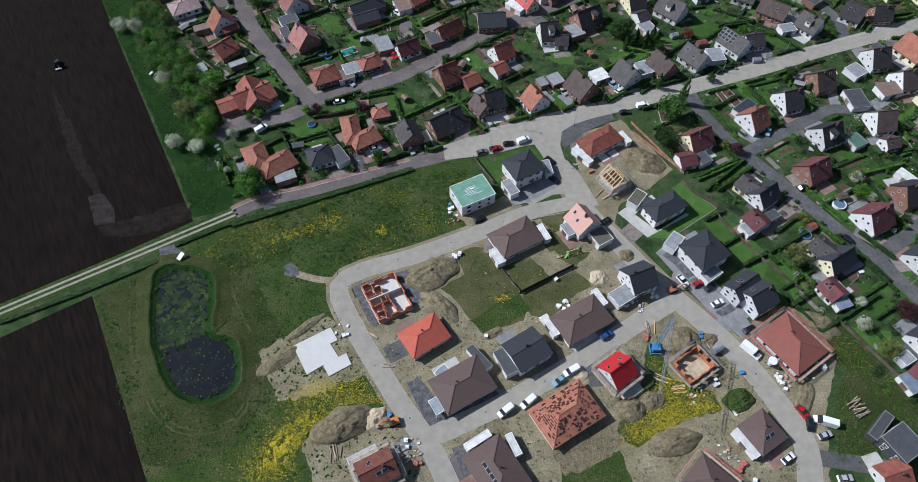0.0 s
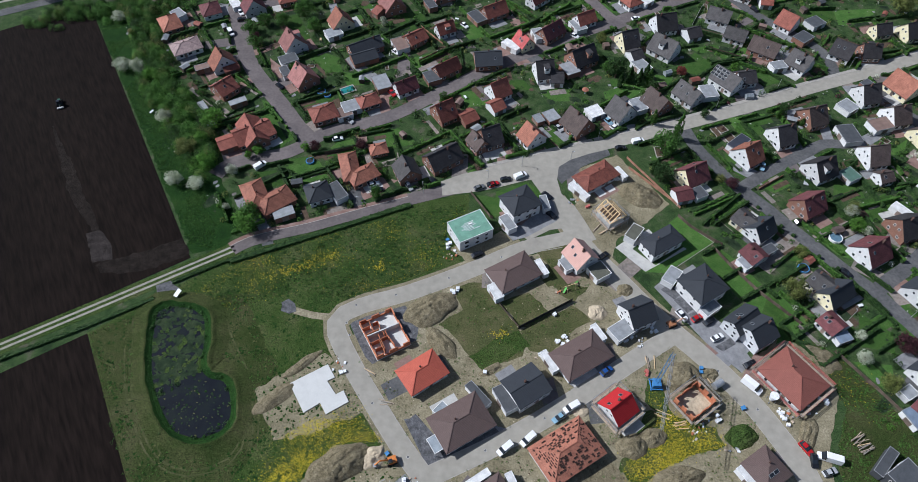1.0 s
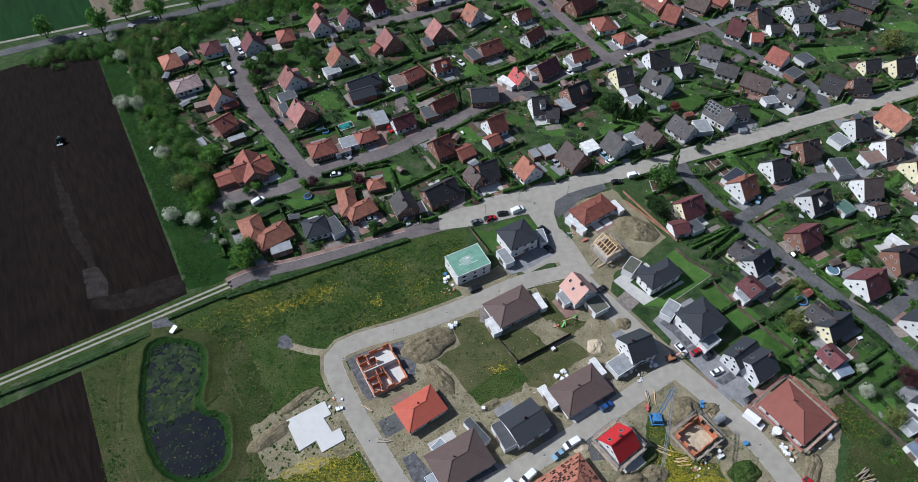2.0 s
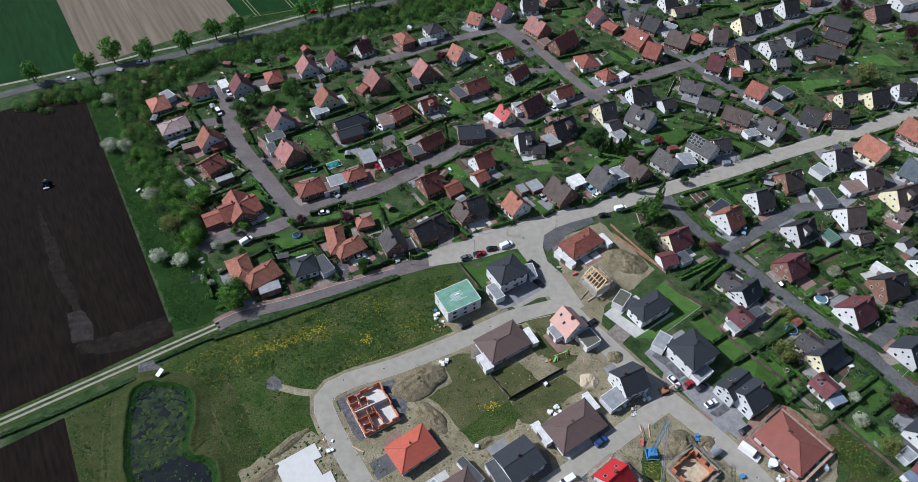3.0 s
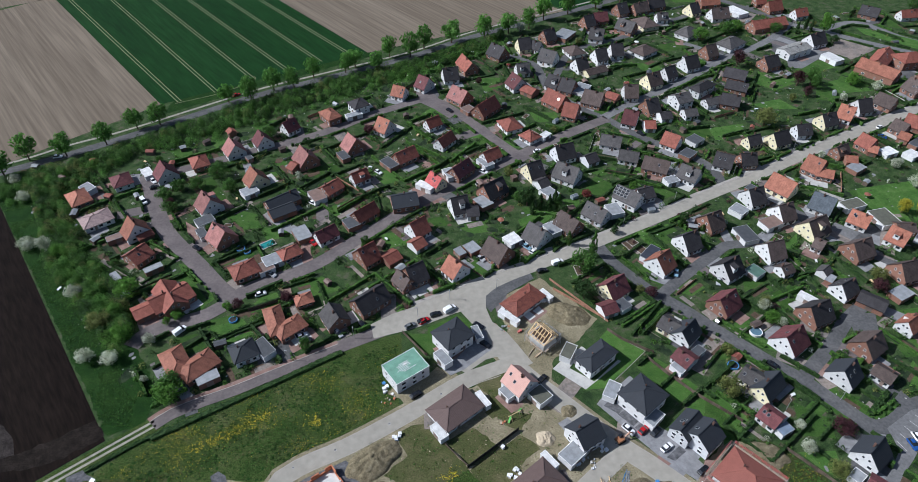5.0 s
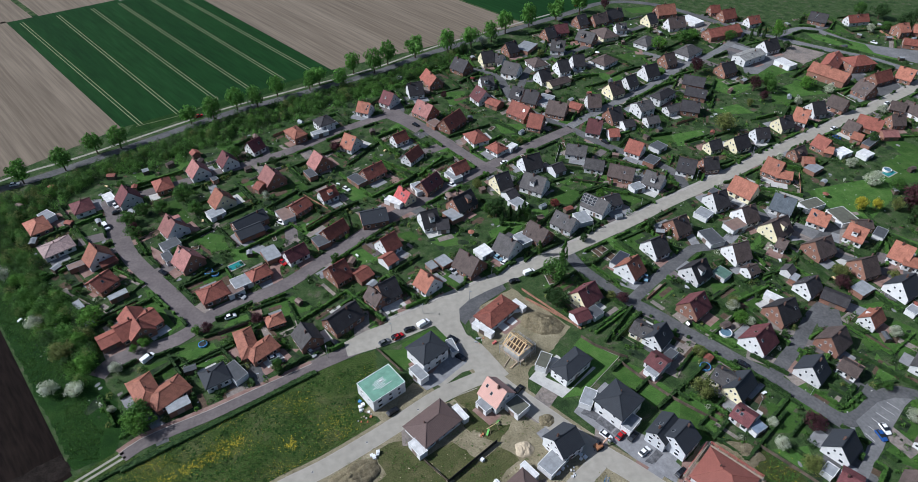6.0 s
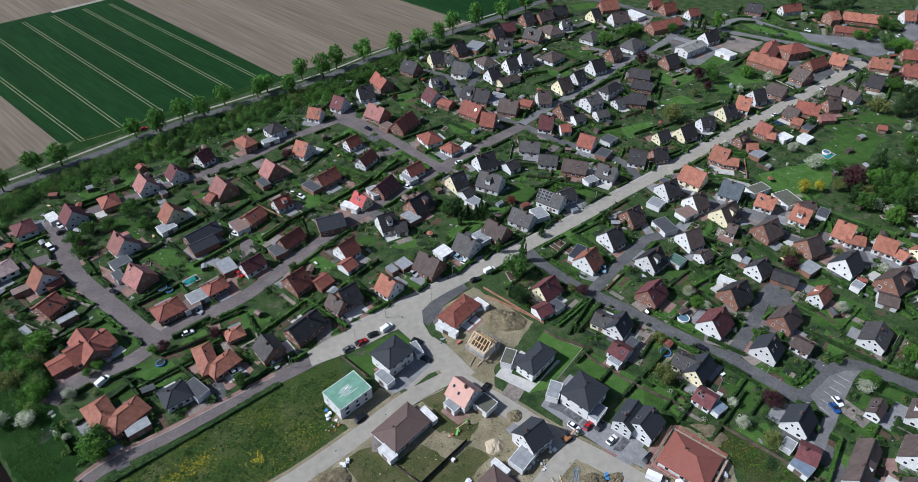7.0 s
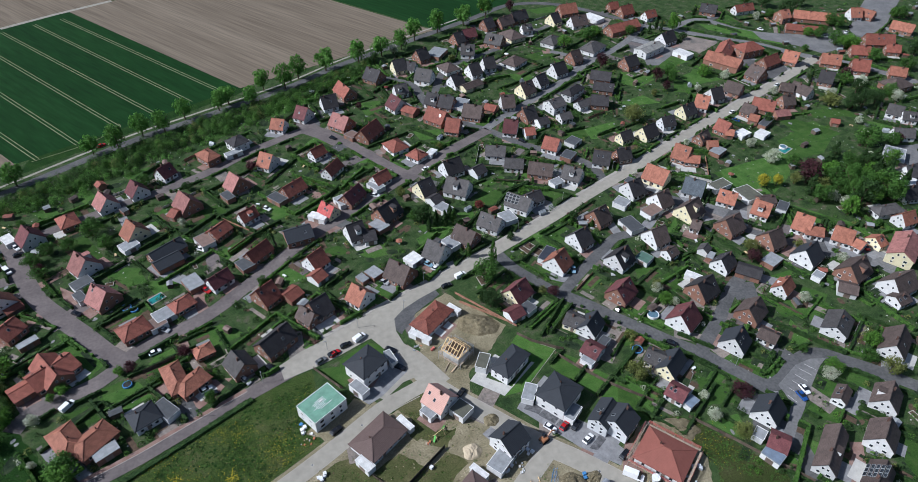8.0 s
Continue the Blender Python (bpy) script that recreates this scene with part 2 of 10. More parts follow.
def sheet(name, points, z, mat, kind="structure", label="", thick=0.04, rough=False):
    """A flat polygon of ground with a small edge."""
    points = ragged(points) if rough else points
    if name in ("yard", "paving", "road", "terrace"):
        PAVED.append((points, min(p[0] for p in points), max(p[0] for p in points), min(p[1] for p in points), max(p[1] for p in points)))
    bm = bmesh.new()
    area = sum(a[0] * b[1] - b[0] * a[1] for a, b in zip(points, points[1:] + points[:1]))
    pts = points if area > 0 else points[::-1]
    low, top = [bm.verts.new((x, y, z - thick)) for x, y in pts], [bm.verts.new((x, y, z)) for x, y in pts]
    for tri in tessellate_polygon([[Vector((x, y, 0)) for x, y in pts]]):
        f = bm.faces.new([top[i] for i in tri])
        f.normal_update()
        if f.normal.z < 0:
            f.normal_flip()
    for i in range(len(pts)):
        j = (i + 1) % len(pts)
        bm.faces.new((low[i], low[j], top[j], top[i]))
    return tagged(part(name, bm, mat), label, "", "", kind)


def smooth_line(points, step=4.0):
    """A Catmull-Rom line through the points."""
    p = [Vector(q) for q in points]
    p = [2 * p[0] - p[1], *p, 2 * p[-1] - p[-2]]
    out = []
    for a, b, c, d in zip(p, p[1:], p[2:], p[3:]):
        k = max(2, int((c - b).length / step))
        for i in range(k):
            t = i / k
            out.append(0.5 * (2 * b + (c - a) * t + (2 * a - 5 * b + 4 * c - d) * t * t + (3 * b - a - 3 * c + d) * t ** 3))
    return out + [p[-2]]


ROADS = []


def ribbon(name, points, width, z, mat, label, off=0.0, kind="structure", thick=0.06, keep=True, bends=True):
    line = smooth_line(points) if bends else [Vector(q) for q in points]
    bm = bmesh.new()
    rows = []
    for i, q in enumerate(line):
        d = (line[min(i + 1, len(line) - 1)] - line[max(i - 1, 0)]).normalized()
        n = Vector((-d.y, d.x))
        a, b = q + n * (off + width / 2), q + n * (off - width / 2)
        rows.append([bm.verts.new((*v, h)) for v, h in ((a, z - thick), (a, z), (b, z), (b, z - thick))])
    for r, s in zip(rows, rows[1:]):
        for k in range(3):
            bm.faces.new((r[k], r[k + 1], s[k + 1], s[k]))
    bm.faces.new(rows[0]), bm.faces.new(rows[-1][::-1])
    bmesh.ops.recalc_face_normals(bm, faces=bm.faces)
    if keep:
        ROADS.append((line, width))
    return tagged(part(name, bm, mat), label, "", "", kind)


# ---- houses ----
def window_mesh():
    bm = bmesh.new()
    box(bm, -0.5, -0.06, -0.5, -0.42, 0.02, 0.5), box(bm, 0.42, -0.06, -0.5, 0.5, 0.02, 0.5)
    box(bm, -0.42, -0.06, -0.5, 0.42, 0.02, -0.42), box(bm, -0.42, -0.06, 0.42, 0.42, 0.02, 0.5)
    box(bm, -0.42, -0.02, -0.42, 0.42, 0.0, 0.42, 1)
    return mesh_of("window", bm, frame_white, glass)


def skylight_mesh():
    bm = bmesh.new()
    box(bm, -0.5, -0.5, 0, 0.5, 0.5, 0.08), box(bm, -0.42, -0.42, 0.08, 0.42, 0.42, 0.1, 1)
    return mesh_of("skylight", bm, MATS["flat_grey"], glass)


def box_mesh(name, mat, *size):
    bm = bmesh.new()
    box(bm, -0.5, -0.5, 0, 0.5, 0.5, 1)
    return mesh_of(name, bm, mat)


def chimney_mesh():
    bm = bmesh.new()
    box(bm, -0.35, -0.35, 0, 0.35, 0.35, 0.9), box(bm, -0.42, -0.42, 0.9, 0.42, 0.42, 1.0), box(bm, -0.2, -0.2, 1.0, 0.2, 0.2, 1.12)
    return mesh_of("chimney", bm, brick_dark)


WINDOW, SKYLIGHT, CHIMNEY, DOOR = window_mesh(), skylight_mesh(), chimney_mesh(), box_mesh("door", door_mat)
HOUSES = []
rnd = random.Random(5)


def put_windows(ob, lx, ly, e, gable_h, full):
    """Windows on all four walls; lx, ly: half sizes of the walls."""
    here = ob.matrix_basis.translation.xy
    far, turn = here.length > 210, ob.matrix_basis.to_3x3()

    def win(x, y, z, w, h, rot):
        if far and (turn @ Vector((math.sin(math.radians(rot)), -math.cos(math.radians(rot)), 0))).xy.dot(here) > 0:
            return
        shared("window", WINDOW, ob, Matrix.Translation((x, y, z)) @ Matrix.Rotation(math.radians(rot), 4, "Z") @ Matrix.Diagonal((w, 1, h, 1)))
    storeys = [1.5] if e < 4.3 else [1.45, e - 1.3]
    for z in storeys:
        for side, rot in ((-1, 0), (1, 180)):
            for u in ((-0.6, 0.05, 0.6) if full else (-0.5, 0.5)):
                win(u * lx, side * ly, z, rnd.choice((1.1, 1.4, 1.8)), 1.3, rot)
        for side, rot in ((-1, -90), (1, 90)):
            for u in (-0.45, 0.45):
                win(side * lx, u * ly, z, rnd.choice((0.9, 1.1, 1.5)), rnd.choice((1.0, 1.2)), rot)
    if gable_h > 2.5:
        for side, rot in ((-1, -90), (1, 90)):
            for u in (-0.22, 0.22):
                win(side * lx, u * ly, e + gable_h * 0.28, 0.85, 1.05, rot)


def finish_house(ob, L, W, e, h, roof, full=True):
    lx, ly = L / 2 - 0.35, W / 2 - 0.35
    m = Matrix.Translation((rnd.uniform(-0.4, 0.4) * lx, -ly - 0.02, 0.05)) @ Matrix.Diagonal((1.1, 0.12, 2.1, 1))
    shared("door", DOOR, ob, m)


def gable_house(x, y, rot, L, W, e, s, roof, wall):
    small = e < 2.69
    words = f"{WALL[wall][0]} {'outbuilding' if small else 'house'} with a {ROOF[roof][0]} gable roof"
    ob = base("outbuilding" if small else "house", x, y, rot, words, "outbuilding" if small else "house", "village outbuildings" if small else "village houses")
    HOUSES.append((x, y, rot, L, W, small))
    k = math.tan(math.radians(s))
    h = e + W / 2 * k
    lx, ly, t = L / 2 - 0.3, W / 2 - 0.4, 0.22
    ew, hw = h - ly * k - t * 1.2, h - t * 1.2
    bm = bmesh.new()
    ring = [(-ly, 0), (ly, 0), (ly, ew), (0, hw), (-ly, ew)]
    a, b = [bm.verts.new((-lx, v, z)) for v, z in ring], [bm.verts.new((lx, v, z)) for v, z in ring]
    bm.faces.new(a[::-1]), bm.faces.new(b)
    for i in range(5):
        j = (i + 1) % 5
        bm.faces.new((a[i], a[j], b[j], b[i]))
    part("wall", bm, MATS["wall_" + wall], ob)
    bm = bmesh.new()
    ring = [(-W / 2, e), (0, h), (W / 2, e), (W / 2, e - t), (0, h - t), (-W / 2, e - t)]
    a, b = [bm.verts.new((-L / 2, v, z)) for v, z in ring], [bm.verts.new((L / 2, v, z)) for v, z in ring]
    for i in range(6):
        j = (i + 1) % 6
        bm.faces.new((b[i], b[j], a[j], a[i]))
    for q in (a, b[::-1]):
        bm.faces.new((q[0], q[1], q[4], q[5])), bm.faces.new((q[1], q[2], q[3], q[4]))
    bmesh.ops.recalc_face_normals(bm, faces=bm.faces)
    box(bm, -L / 2 + 0.02, -0.14, h - 0.06, L / 2 - 0.02, 0.14, h + 0.09)
    part("roof", bm, MATS["roof_" + roof], ob)
    if small:
        put = Matrix.Translation((0, -ly - 0.02, 0.05)) @ Matrix.Diagonal((min(2.3, L * 0.4), 0.1, 2.0, 1))
        shared("door", DOOR, ob, put)
        return ob
    cx = rnd.uniform(-0.3, 0.3) * L
    shared("chimney", CHIMNEY, ob, Matrix.Translation((cx, rnd.choice((-0.6, 0.6)), h - 0.7)) @ Matrix.Diagonal((0.8, 0.8, 1.5, 1)))
    far = math.hypot(x, y) > 330
    put_windows(ob, lx, ly, e, h - e, not far)
    finish_house(ob, L, W, e, h, roof)
    if s > 40 and rnd.random() < 0.22:
        side, u = rnd.choice((-1, 1)), rnd.uniform(-0.2, 0.2) * L
        bm = bmesh.new()
        y0, y1, top = W / 2 * 0.72, W / 2 * 0.2, h - W / 2 * 0.2 * k
        box(bm, u - 1.1, min(side * y0, side * y1), h - W / 2 * 0.75 * k, u + 1.1, max(side * y0, side * y1), top - 0.25)
        dormer = part("dormer", bm, MATS["wall_" + wall], ob)
        bm = bmesh.new()
        beam(bm, (u, side * (y0 + 0.25), top - 0.3), (u, side * y1, top - 0.02), 2.6, 0.16)
        part("dormer_roof", bm, MATS["roof_" + roof], dormer)
        shared("window", WINDOW, dormer, Matrix.Translation((u, side * (y0 + 0.01), top - 1.1)) @ Matrix.Rotation(0 if side < 0 else math.pi, 4, "Z") @ Matrix.Diagonal((1.5, 1, 0.9, 1)))
    elif rnd.random() < 0.6:
        for _ in range(rnd.choice((1, 2, 2))):
            side, u = rnd.choice((-1, 1)), rnd.uniform(0.25, 0.6)
            shared("skylight", SKYLIGHT, ob, Matrix.Translation((rnd.uniform(-0.35, 0.35) * L, side * u * W / 2, h - u * W / 2 * k)) @ Matrix.Rotation(-side * math.radians(s), 4, "X") @ Matrix.Diagonal((0.9, 1.2, 1, 1)))
    return ob


def hip_house(x, y, rot, L, W, e, s, roof, wall):
    ob = base("house", x, y, rot, f"{WALL[wall][0]} house with a {ROOF[roof][0]} hip roof", "house", "village houses")
    HOUSES.append((x, y, rot, L, W, False))
    k = math.tan(math.radians(s))
    L, W, turn = (L, W, 0) if L >= W else (W, L, 90)
    h, r, t = e + W / 2 * k, L / 2 - W / 2 * 0.96, 0.22
    r = max(r, 0.15)
    lx, ly = L / 2 - 0.55, W / 2 - 0.55
    bm = bmesh.new()
    box(bm, -lx, -ly, 0, lx, ly, e + 0.25 * k)
    part("wall", bm, MATS["wall_" + wall], ob)
    bm = bmesh.new()
    c = [(-L / 2, -W / 2), (L / 2, -W / 2), (L / 2, W / 2), (-L / 2, W / 2)]
    lo, hi = [bm.verts.new((*p, e - t)) for p in c], [bm.verts.new((*p, e)) for p in c]
    p, q = bm.verts.new((-r, 0, h)), bm.verts.new((r, 0, h))
    bm.faces.new(lo[::-1])
    for i in range(4):
        bm.faces.new((lo[i], lo[(i + 1) % 4], hi[(i + 1) % 4], hi[i]))
    bm.faces.new((hi[0], hi[1], q, p)), bm.faces.new((hi[1], hi[2], q)), bm.faces.new((hi[2], hi[3], p, q)), bm.faces.new((hi[3], hi[0], p))
    part("roof", bm, MATS["roof_" + roof], ob)
    bm = bmesh.new()
    for a, b in ((p0, (sx * r, 0, h)) for p0, sx in (((-L / 2, -W / 2, e), -1), ((-L / 2, W / 2, e), -1), ((L / 2, -W / 2, e), 1), ((L / 2, W / 2, e), 1))):
        beam(bm, a, b, 0.26, 0.14)
    beam(bm, (-r, 0, h), (r, 0, h), 0.26, 0.14)
    part("ridge", bm, MATS["roof_" + roof], ob)
    shared("chimney", CHIMNEY, ob, Matrix.Translation((rnd.uniform(-0.2, 0.2) * L, 0.7, h - 0.9)) @ Matrix.Diagonal((0.5, 0.5, 1.3, 1)))
    put_windows(ob, lx, ly, e, 0, True)
    finish_house(ob, L - 0.4, W - 0.4, e, h, roof)
    return ob


def solar_panels(ob, side, x, u, nx, ny, L, W, e, s):
    """Panels in a block on one slope of a roof: side -1 or 1, u: how far down the slope."""
    k, h = math.tan(math.radians(s)), e + W / 2 * math.tan(math.radians(s))
    for i in range(nx):
        for j in range(ny):
            d = (u + 1.05 * (j - ny / 2) * 2 / W) * W / 2
            m = Matrix.Translation((x + (i - nx / 2 + 0.5) * 1.75, side * d, h - d * k + 0.06)) @ Matrix.Rotation(-side * math.radians(s), 4, "X") @ Matrix.Diagonal((1.68, 1.1, 1, 1))
            shared("solar_panel", SKYLIGHT, ob, m)
    return ob


def beam(bm, a, b, w, h, slot=0):
    """A bar of width w and height h from a to b."""
    a, b = Vector(a), Vector(b)
    d = (b - a).normalized()
    s = d.cross(Vector((0, 0, 1)))
    s = s.normalized() if s.length > 1e-4 else Vector((1, 0, 0))
    u = s.cross(d)
    r = [s * w / 2 + u * h / 2, -s * w / 2 + u * h / 2, -s * w / 2 - u * h / 2, s * w / 2 - u * h / 2]
    A, B = [bm.verts.new(a + v) for v in r], [bm.verts.new(b + v) for v in r]
    for i in range(4):
        j = (i + 1) % 4
        bm.faces.new((A[i], A[j], B[j], B[i])).material_index = slot
    bm.faces.new(A[::-1]).material_index = slot
    bm.faces.new(B).material_index = slot


def flat_building(x, y, rot, L, W, h, top, wall):
    big = h > 4
    ob = base("house" if big else "garage", x, y, rot, f"{WALL[wall][0]} {'house' if big else 'garage'} with a {FLATS[top][0]} flat roof", "house" if big else "garage", "" if big else "garages and sheds")
    HOUSES.append((x, y, rot, L, W, True))
    lx, ly = L / 2 - 0.12, W / 2 - 0.12
    bm = bmesh.new()
    if top == "glass":
        for sx in (-1, 1):
            for sy in (-1, 1):
                box(bm, sx * lx - 0.07, sy * ly - 0.07, 0, sx * lx + 0.07, sy * ly + 0.07, h - 0.15)
        part("posts", bm, frame_white, ob)
    else:
        box(bm, -lx, -ly, 0, lx, ly, h - 0.15)
        part("wall", bm, MATS["wall_" + wall], ob)
    bm = bmesh.new()
    box(bm, -L / 2, -W / 2, h - 0.15, L / 2, W / 2, h - 0.03)
    part("roof", bm, MATS["flat_" + top], ob)
    bm = bmesh.new()
    for x0, y0, x1, y1 in ((-L / 2, -W / 2, L / 2, -W / 2 + 0.16), (-L / 2, W / 2 - 0.16, L / 2, W / 2), (-L / 2, -W / 2 + 0.16, -L / 2 + 0.16, W / 2 - 0.16), (L / 2 - 0.16, -W / 2 + 0.16, L / 2, W / 2 - 0.16)):
        box(bm, x0, y0, h - 0.03, x1, y1, h + 0.05)
    part("roof_edge", bm, frame_white if top in ("white", "glass", "sedum", "green") or (top == "grey" and wall == "w") else MATS["flat_grey"], ob)
    if big:
        put_windows(ob, lx, ly, h - 0.3, 0, True)
    elif top != "glass":
        shared("door", DOOR, ob, Matrix.Translation((0, -ly - 0.02, 0.05)) @ Matrix.Diagonal((min(2.4, L * 0.45), 0.1, 2.0, 1)))
    return ob


# ---- ground ----
bm = bmesh.new()
bmesh.ops.create_grid(bm, x_segments=8, y_segments=8, size=2500)
tagged(part("ground", bm, grass_rough), "green ground of gardens and rough grass", "", "", "structure")
LAWNS = []


def lawn(points, z):
    LAWNS.append(points)
    return sheet("lawn", points, z, lawn_mat, label="mown green garden lawn", thick=0.02)


sheet("field", [(-90.8, 126.1), (-174.8, 274.5), (-515.4, 64.8), (-431.4, -83.6)], 0.04, soil_dark, label="dark bare ploughed field")
sheet("field", [(-116.3, 97.3), (-41.8, -33.0), (-297.3, -190.2), (-371.8, -60.0)], 0.04, soil_dark, label="dark bare ploughed field beside the pond meadow")
sheet("field", [(-110.4, 341.3), (7.0, 387.2), (-99.7, 566.0), (-217.1, 520.1)], 0.04, wheat, label="deep green field of young wheat with tramlines")
sheet("field", [(-177.0, 291.9), (-110.4, 341.3), (-217.1, 520.1), (-283.7, 470.7)], 0.05, soil_tan, label="pale brown tilled field")
sheet("field", [(-407.2, 197.5), (-176.8, 294.6), (-290.7, 475.9), (-521.1, 378.7)], 0.04, wheat, label="deep green wheat field beside the road")
sheet("field", [(7.0, 387.2), (148.1, 430.7), (26.4, 624.3), (-99.7, 566.0)], 0.05, soil_tan, label="pale brown tilled field beside the tree-lined road")
sheet("field", [(149.9, 431.5), (295.5, 492.9), (162.5, 704.5), (28.3, 625.1)], 0.04, wheat, label="green field behind the village")
sheet("field", [(-386.1, 442.1), (-199.6, 524.2), (-276.2, 646.1), (-462.7, 564.0)], 0.05, soil_tan, label="distant pale tilled field")
sheet("field", [(-195.9, 525.8), (81.2, 647.9), (4.6, 769.8), (-272.5, 647.7)], 0.045, soil_tan, label="distant tilled field")
ribbon("track", [(-144.0, 547.1), (-108.9, 564.4), (-70.2, 580.5)], 4, 0.07, concrete_track, "pale straight farm track", bends=False)
ribbon("tramline", [(-204.0, 515.3), (-99.6, 343.1)], 0.55, 0.06, track_soil, "pale tractor tramline through wheat", keep=False, bends=False)
ribbon("tramline", [(-205.7, 514.4), (-101.2, 342.1)], 0.55, 0.06, track_soil, "pale tractor tramline through wheat", keep=False, bends=False)
ribbon("tramline", [(-181.6, 524.1), (-80.7, 351.4)], 0.55, 0.06, track_soil, "pale tractor tramline through wheat", keep=False, bends=False)
ribbon("tramline", [(-183.2, 523.2), (-82.3, 350.4)], 0.55, 0.06, track_soil, "pale tractor tramline through wheat", keep=False, bends=False)
ribbon("tramline", [(-159.6, 532.9), (-60.4, 362.9)], 0.55, 0.06, track_soil, "pale tractor tramline through wheat", keep=False, bends=False)
ribbon("tramline", [(-161.2, 532.0), (-62.0, 361.9)], 0.55, 0.06, track_soil, "pale tractor tramline through wheat", keep=False, bends=False)
ribbon("tramline", [(-141.4, 540.1), (-41.7, 372.3)], 0.55, 0.06, track_soil, "pale tractor tramline through wheat", keep=False, bends=False)
ribbon("tramline", [(-143.0, 539.2), (-43.3, 371.3)], 0.55, 0.06, track_soil, "pale tractor tramline through wheat", keep=False, bends=False)
ribbon("tramline", [(-121.2, 548.0), (-21.4, 379.7)], 0.55, 0.06, track_soil, "pale tractor tramline through wheat", keep=False, bends=False)
ribbon("tramline", [(-122.8, 547.0), (-23.0, 378.7)], 0.55, 0.06, track_soil, "pale tractor tramline through wheat", keep=False, bends=False)
ribbon("tramline", [(-103.2, 552.8), (-4.2, 388.7)], 0.55, 0.06, track_soil, "pale tractor tramline through wheat", keep=False, bends=False)
ribbon("tramline", [(-104.8, 551.8), (-5.8, 387.7)], 0.55, 0.06, track_soil, "pale tractor tramline through wheat", keep=False, bends=False)
ribbon("tramline", [(-102.7, 340.9), (-81.2, 348.0), (-68.7, 355.4), (-60.6, 363.0), (-61.9, 366.9)], 0.4, 0.062, track_soil, "faint headland tramline through wheat", keep=False)
sheet("verge", [(-107.9, 329.6), (-84.6, 340.5), (-57.8, 353.0), (-31.5, 363.8), (-0.9, 378.0), (9.9, 381.9), (6.1, 391.8), (-20.2, 390.4), (-62.4, 365.1), (-102.0, 349.7)], 0.035, meadow_lush, label="rough deep green grass verge beside the wheat", rough=True)
sheet("meadow", [(-90.7, 127.8), (-119.3, 178.5), (-144.2, 221.5), (-174.8, 274.5), (-162.2, 282.9), (-131.2, 247.4), (-114.5, 210.1), (-92.8, 171.9), (-76.8, 140.7), (-80.4, 129.7)], 0.03, meadow_lush, label="rough deep green meadow strip", rough=True)
sheet("meadow", [(-76.0, 128.0), (-73.2, 128.2), (-46.2, 138.3), (-17.8, 149.5), (3.4, 154.2), (5.0, 154.6), (1.2, 123.3), (-16.4, 116.2), (-35.1, 108.2), (-42.1, 102.7), (-33.1, 86.2), (-23.0, 71.0), (-15.6, 60.5), (-8.4, 40.6), (-60.3, 40.5), (-83.8, 40.5), (-98.5, 63.8), (-116.3, 97.3), (-93.8, 113.8)], 0.03, meadow, label="rough green meadow with dandelions", rough=True)
sheet("meadow", [(-115.7, 97.3), (-94.6, 109.2), (-70.1, 111.5), (-54.7, 86.1), (-53.5, 67.4), (-62.2, 50.5), (-76.9, 44.2), (-86.8, 45.7), (-98.5, 63.8)], 0.035, meadow_dry, label="worn dry grass round the pond", rough=True)
sheet("building_ground", [(-34.8, 104.9), (3.1, 118.6), (43.9, 133.3), (53.8, 116.3), (68.2, 98.6), (69.3, 94.4), (30.4, 71.1), (-3.9, 53.8), (-14.0, 62.2), (-29.3, 84.2)], 0.04, dirt, label="bare churned soil of the building plots", rough=True)
sheet("building_ground", [(41.8, 164.6), (61.7, 173.6), (77.3, 149.1), (65.1, 138.4), (56.2, 133.3), (50.5, 121.0), (44.1, 134.5)], 0.035, dirt, label="bare churned soil and weeds of building plots", rough=True)
sheet("building_ground", [(80.4, 78.6), (100.6, 94.5), (112.2, 90.4), (112.7, 74.9), (104.8, 60.7), (100.2, 40.8), (95.4, 35.4), (33.3, 33.9), (-0.5, 35.3), (-3.8, 52.2), (30.3, 69.3), (67.2, 93.4)], 0.036, dirt, label="bare churned soil and weeds of building plots", rough=True)
sheet("building_ground", [(-60.5, 78.4), (-40.7, 90.2), (-25.2, 76.6), (-17.3, 60.5), (-7.7, 45.8), (-6.0, 36.7), (-37.8, 36.7), (-43.5, 50.5), (-31.2, 65.7), (-52.0, 63.0)], 0.042, dirt, label="bare soil round the new slab", rough=True)
ribbon("road", [(-77.5, 129.7), (-72.1, 133.4), (-62.0, 136.8), (-52.1, 139.6), (-35.0, 145.7), (-17.4, 151.7), (-10.5, 153.9), (1.5, 157.6), (12.6, 160.7)], 5.6, 0.09, asphalt_red, "reddish-grey asphalt village road")
ribbon("pavement", [(-77.5, 129.7), (-72.1, 133.4), (-62.0, 136.8), (-52.1, 139.6), (-35.0, 145.7), (-17.4, 151.7)], 1.5, 0.13, pave_red, "pavement of red pavers", off=2.3, keep=False)
ribbon("kerb", [(-77.5, 129.7), (-72.1, 133.4), (-62.0, 136.8), (-52.1, 139.6), (-35.0, 145.7), (-17.4, 151.7)], 0.22, 0.135, pave_pale, "pale kerb of the red pavement", off=1.45, keep=False)
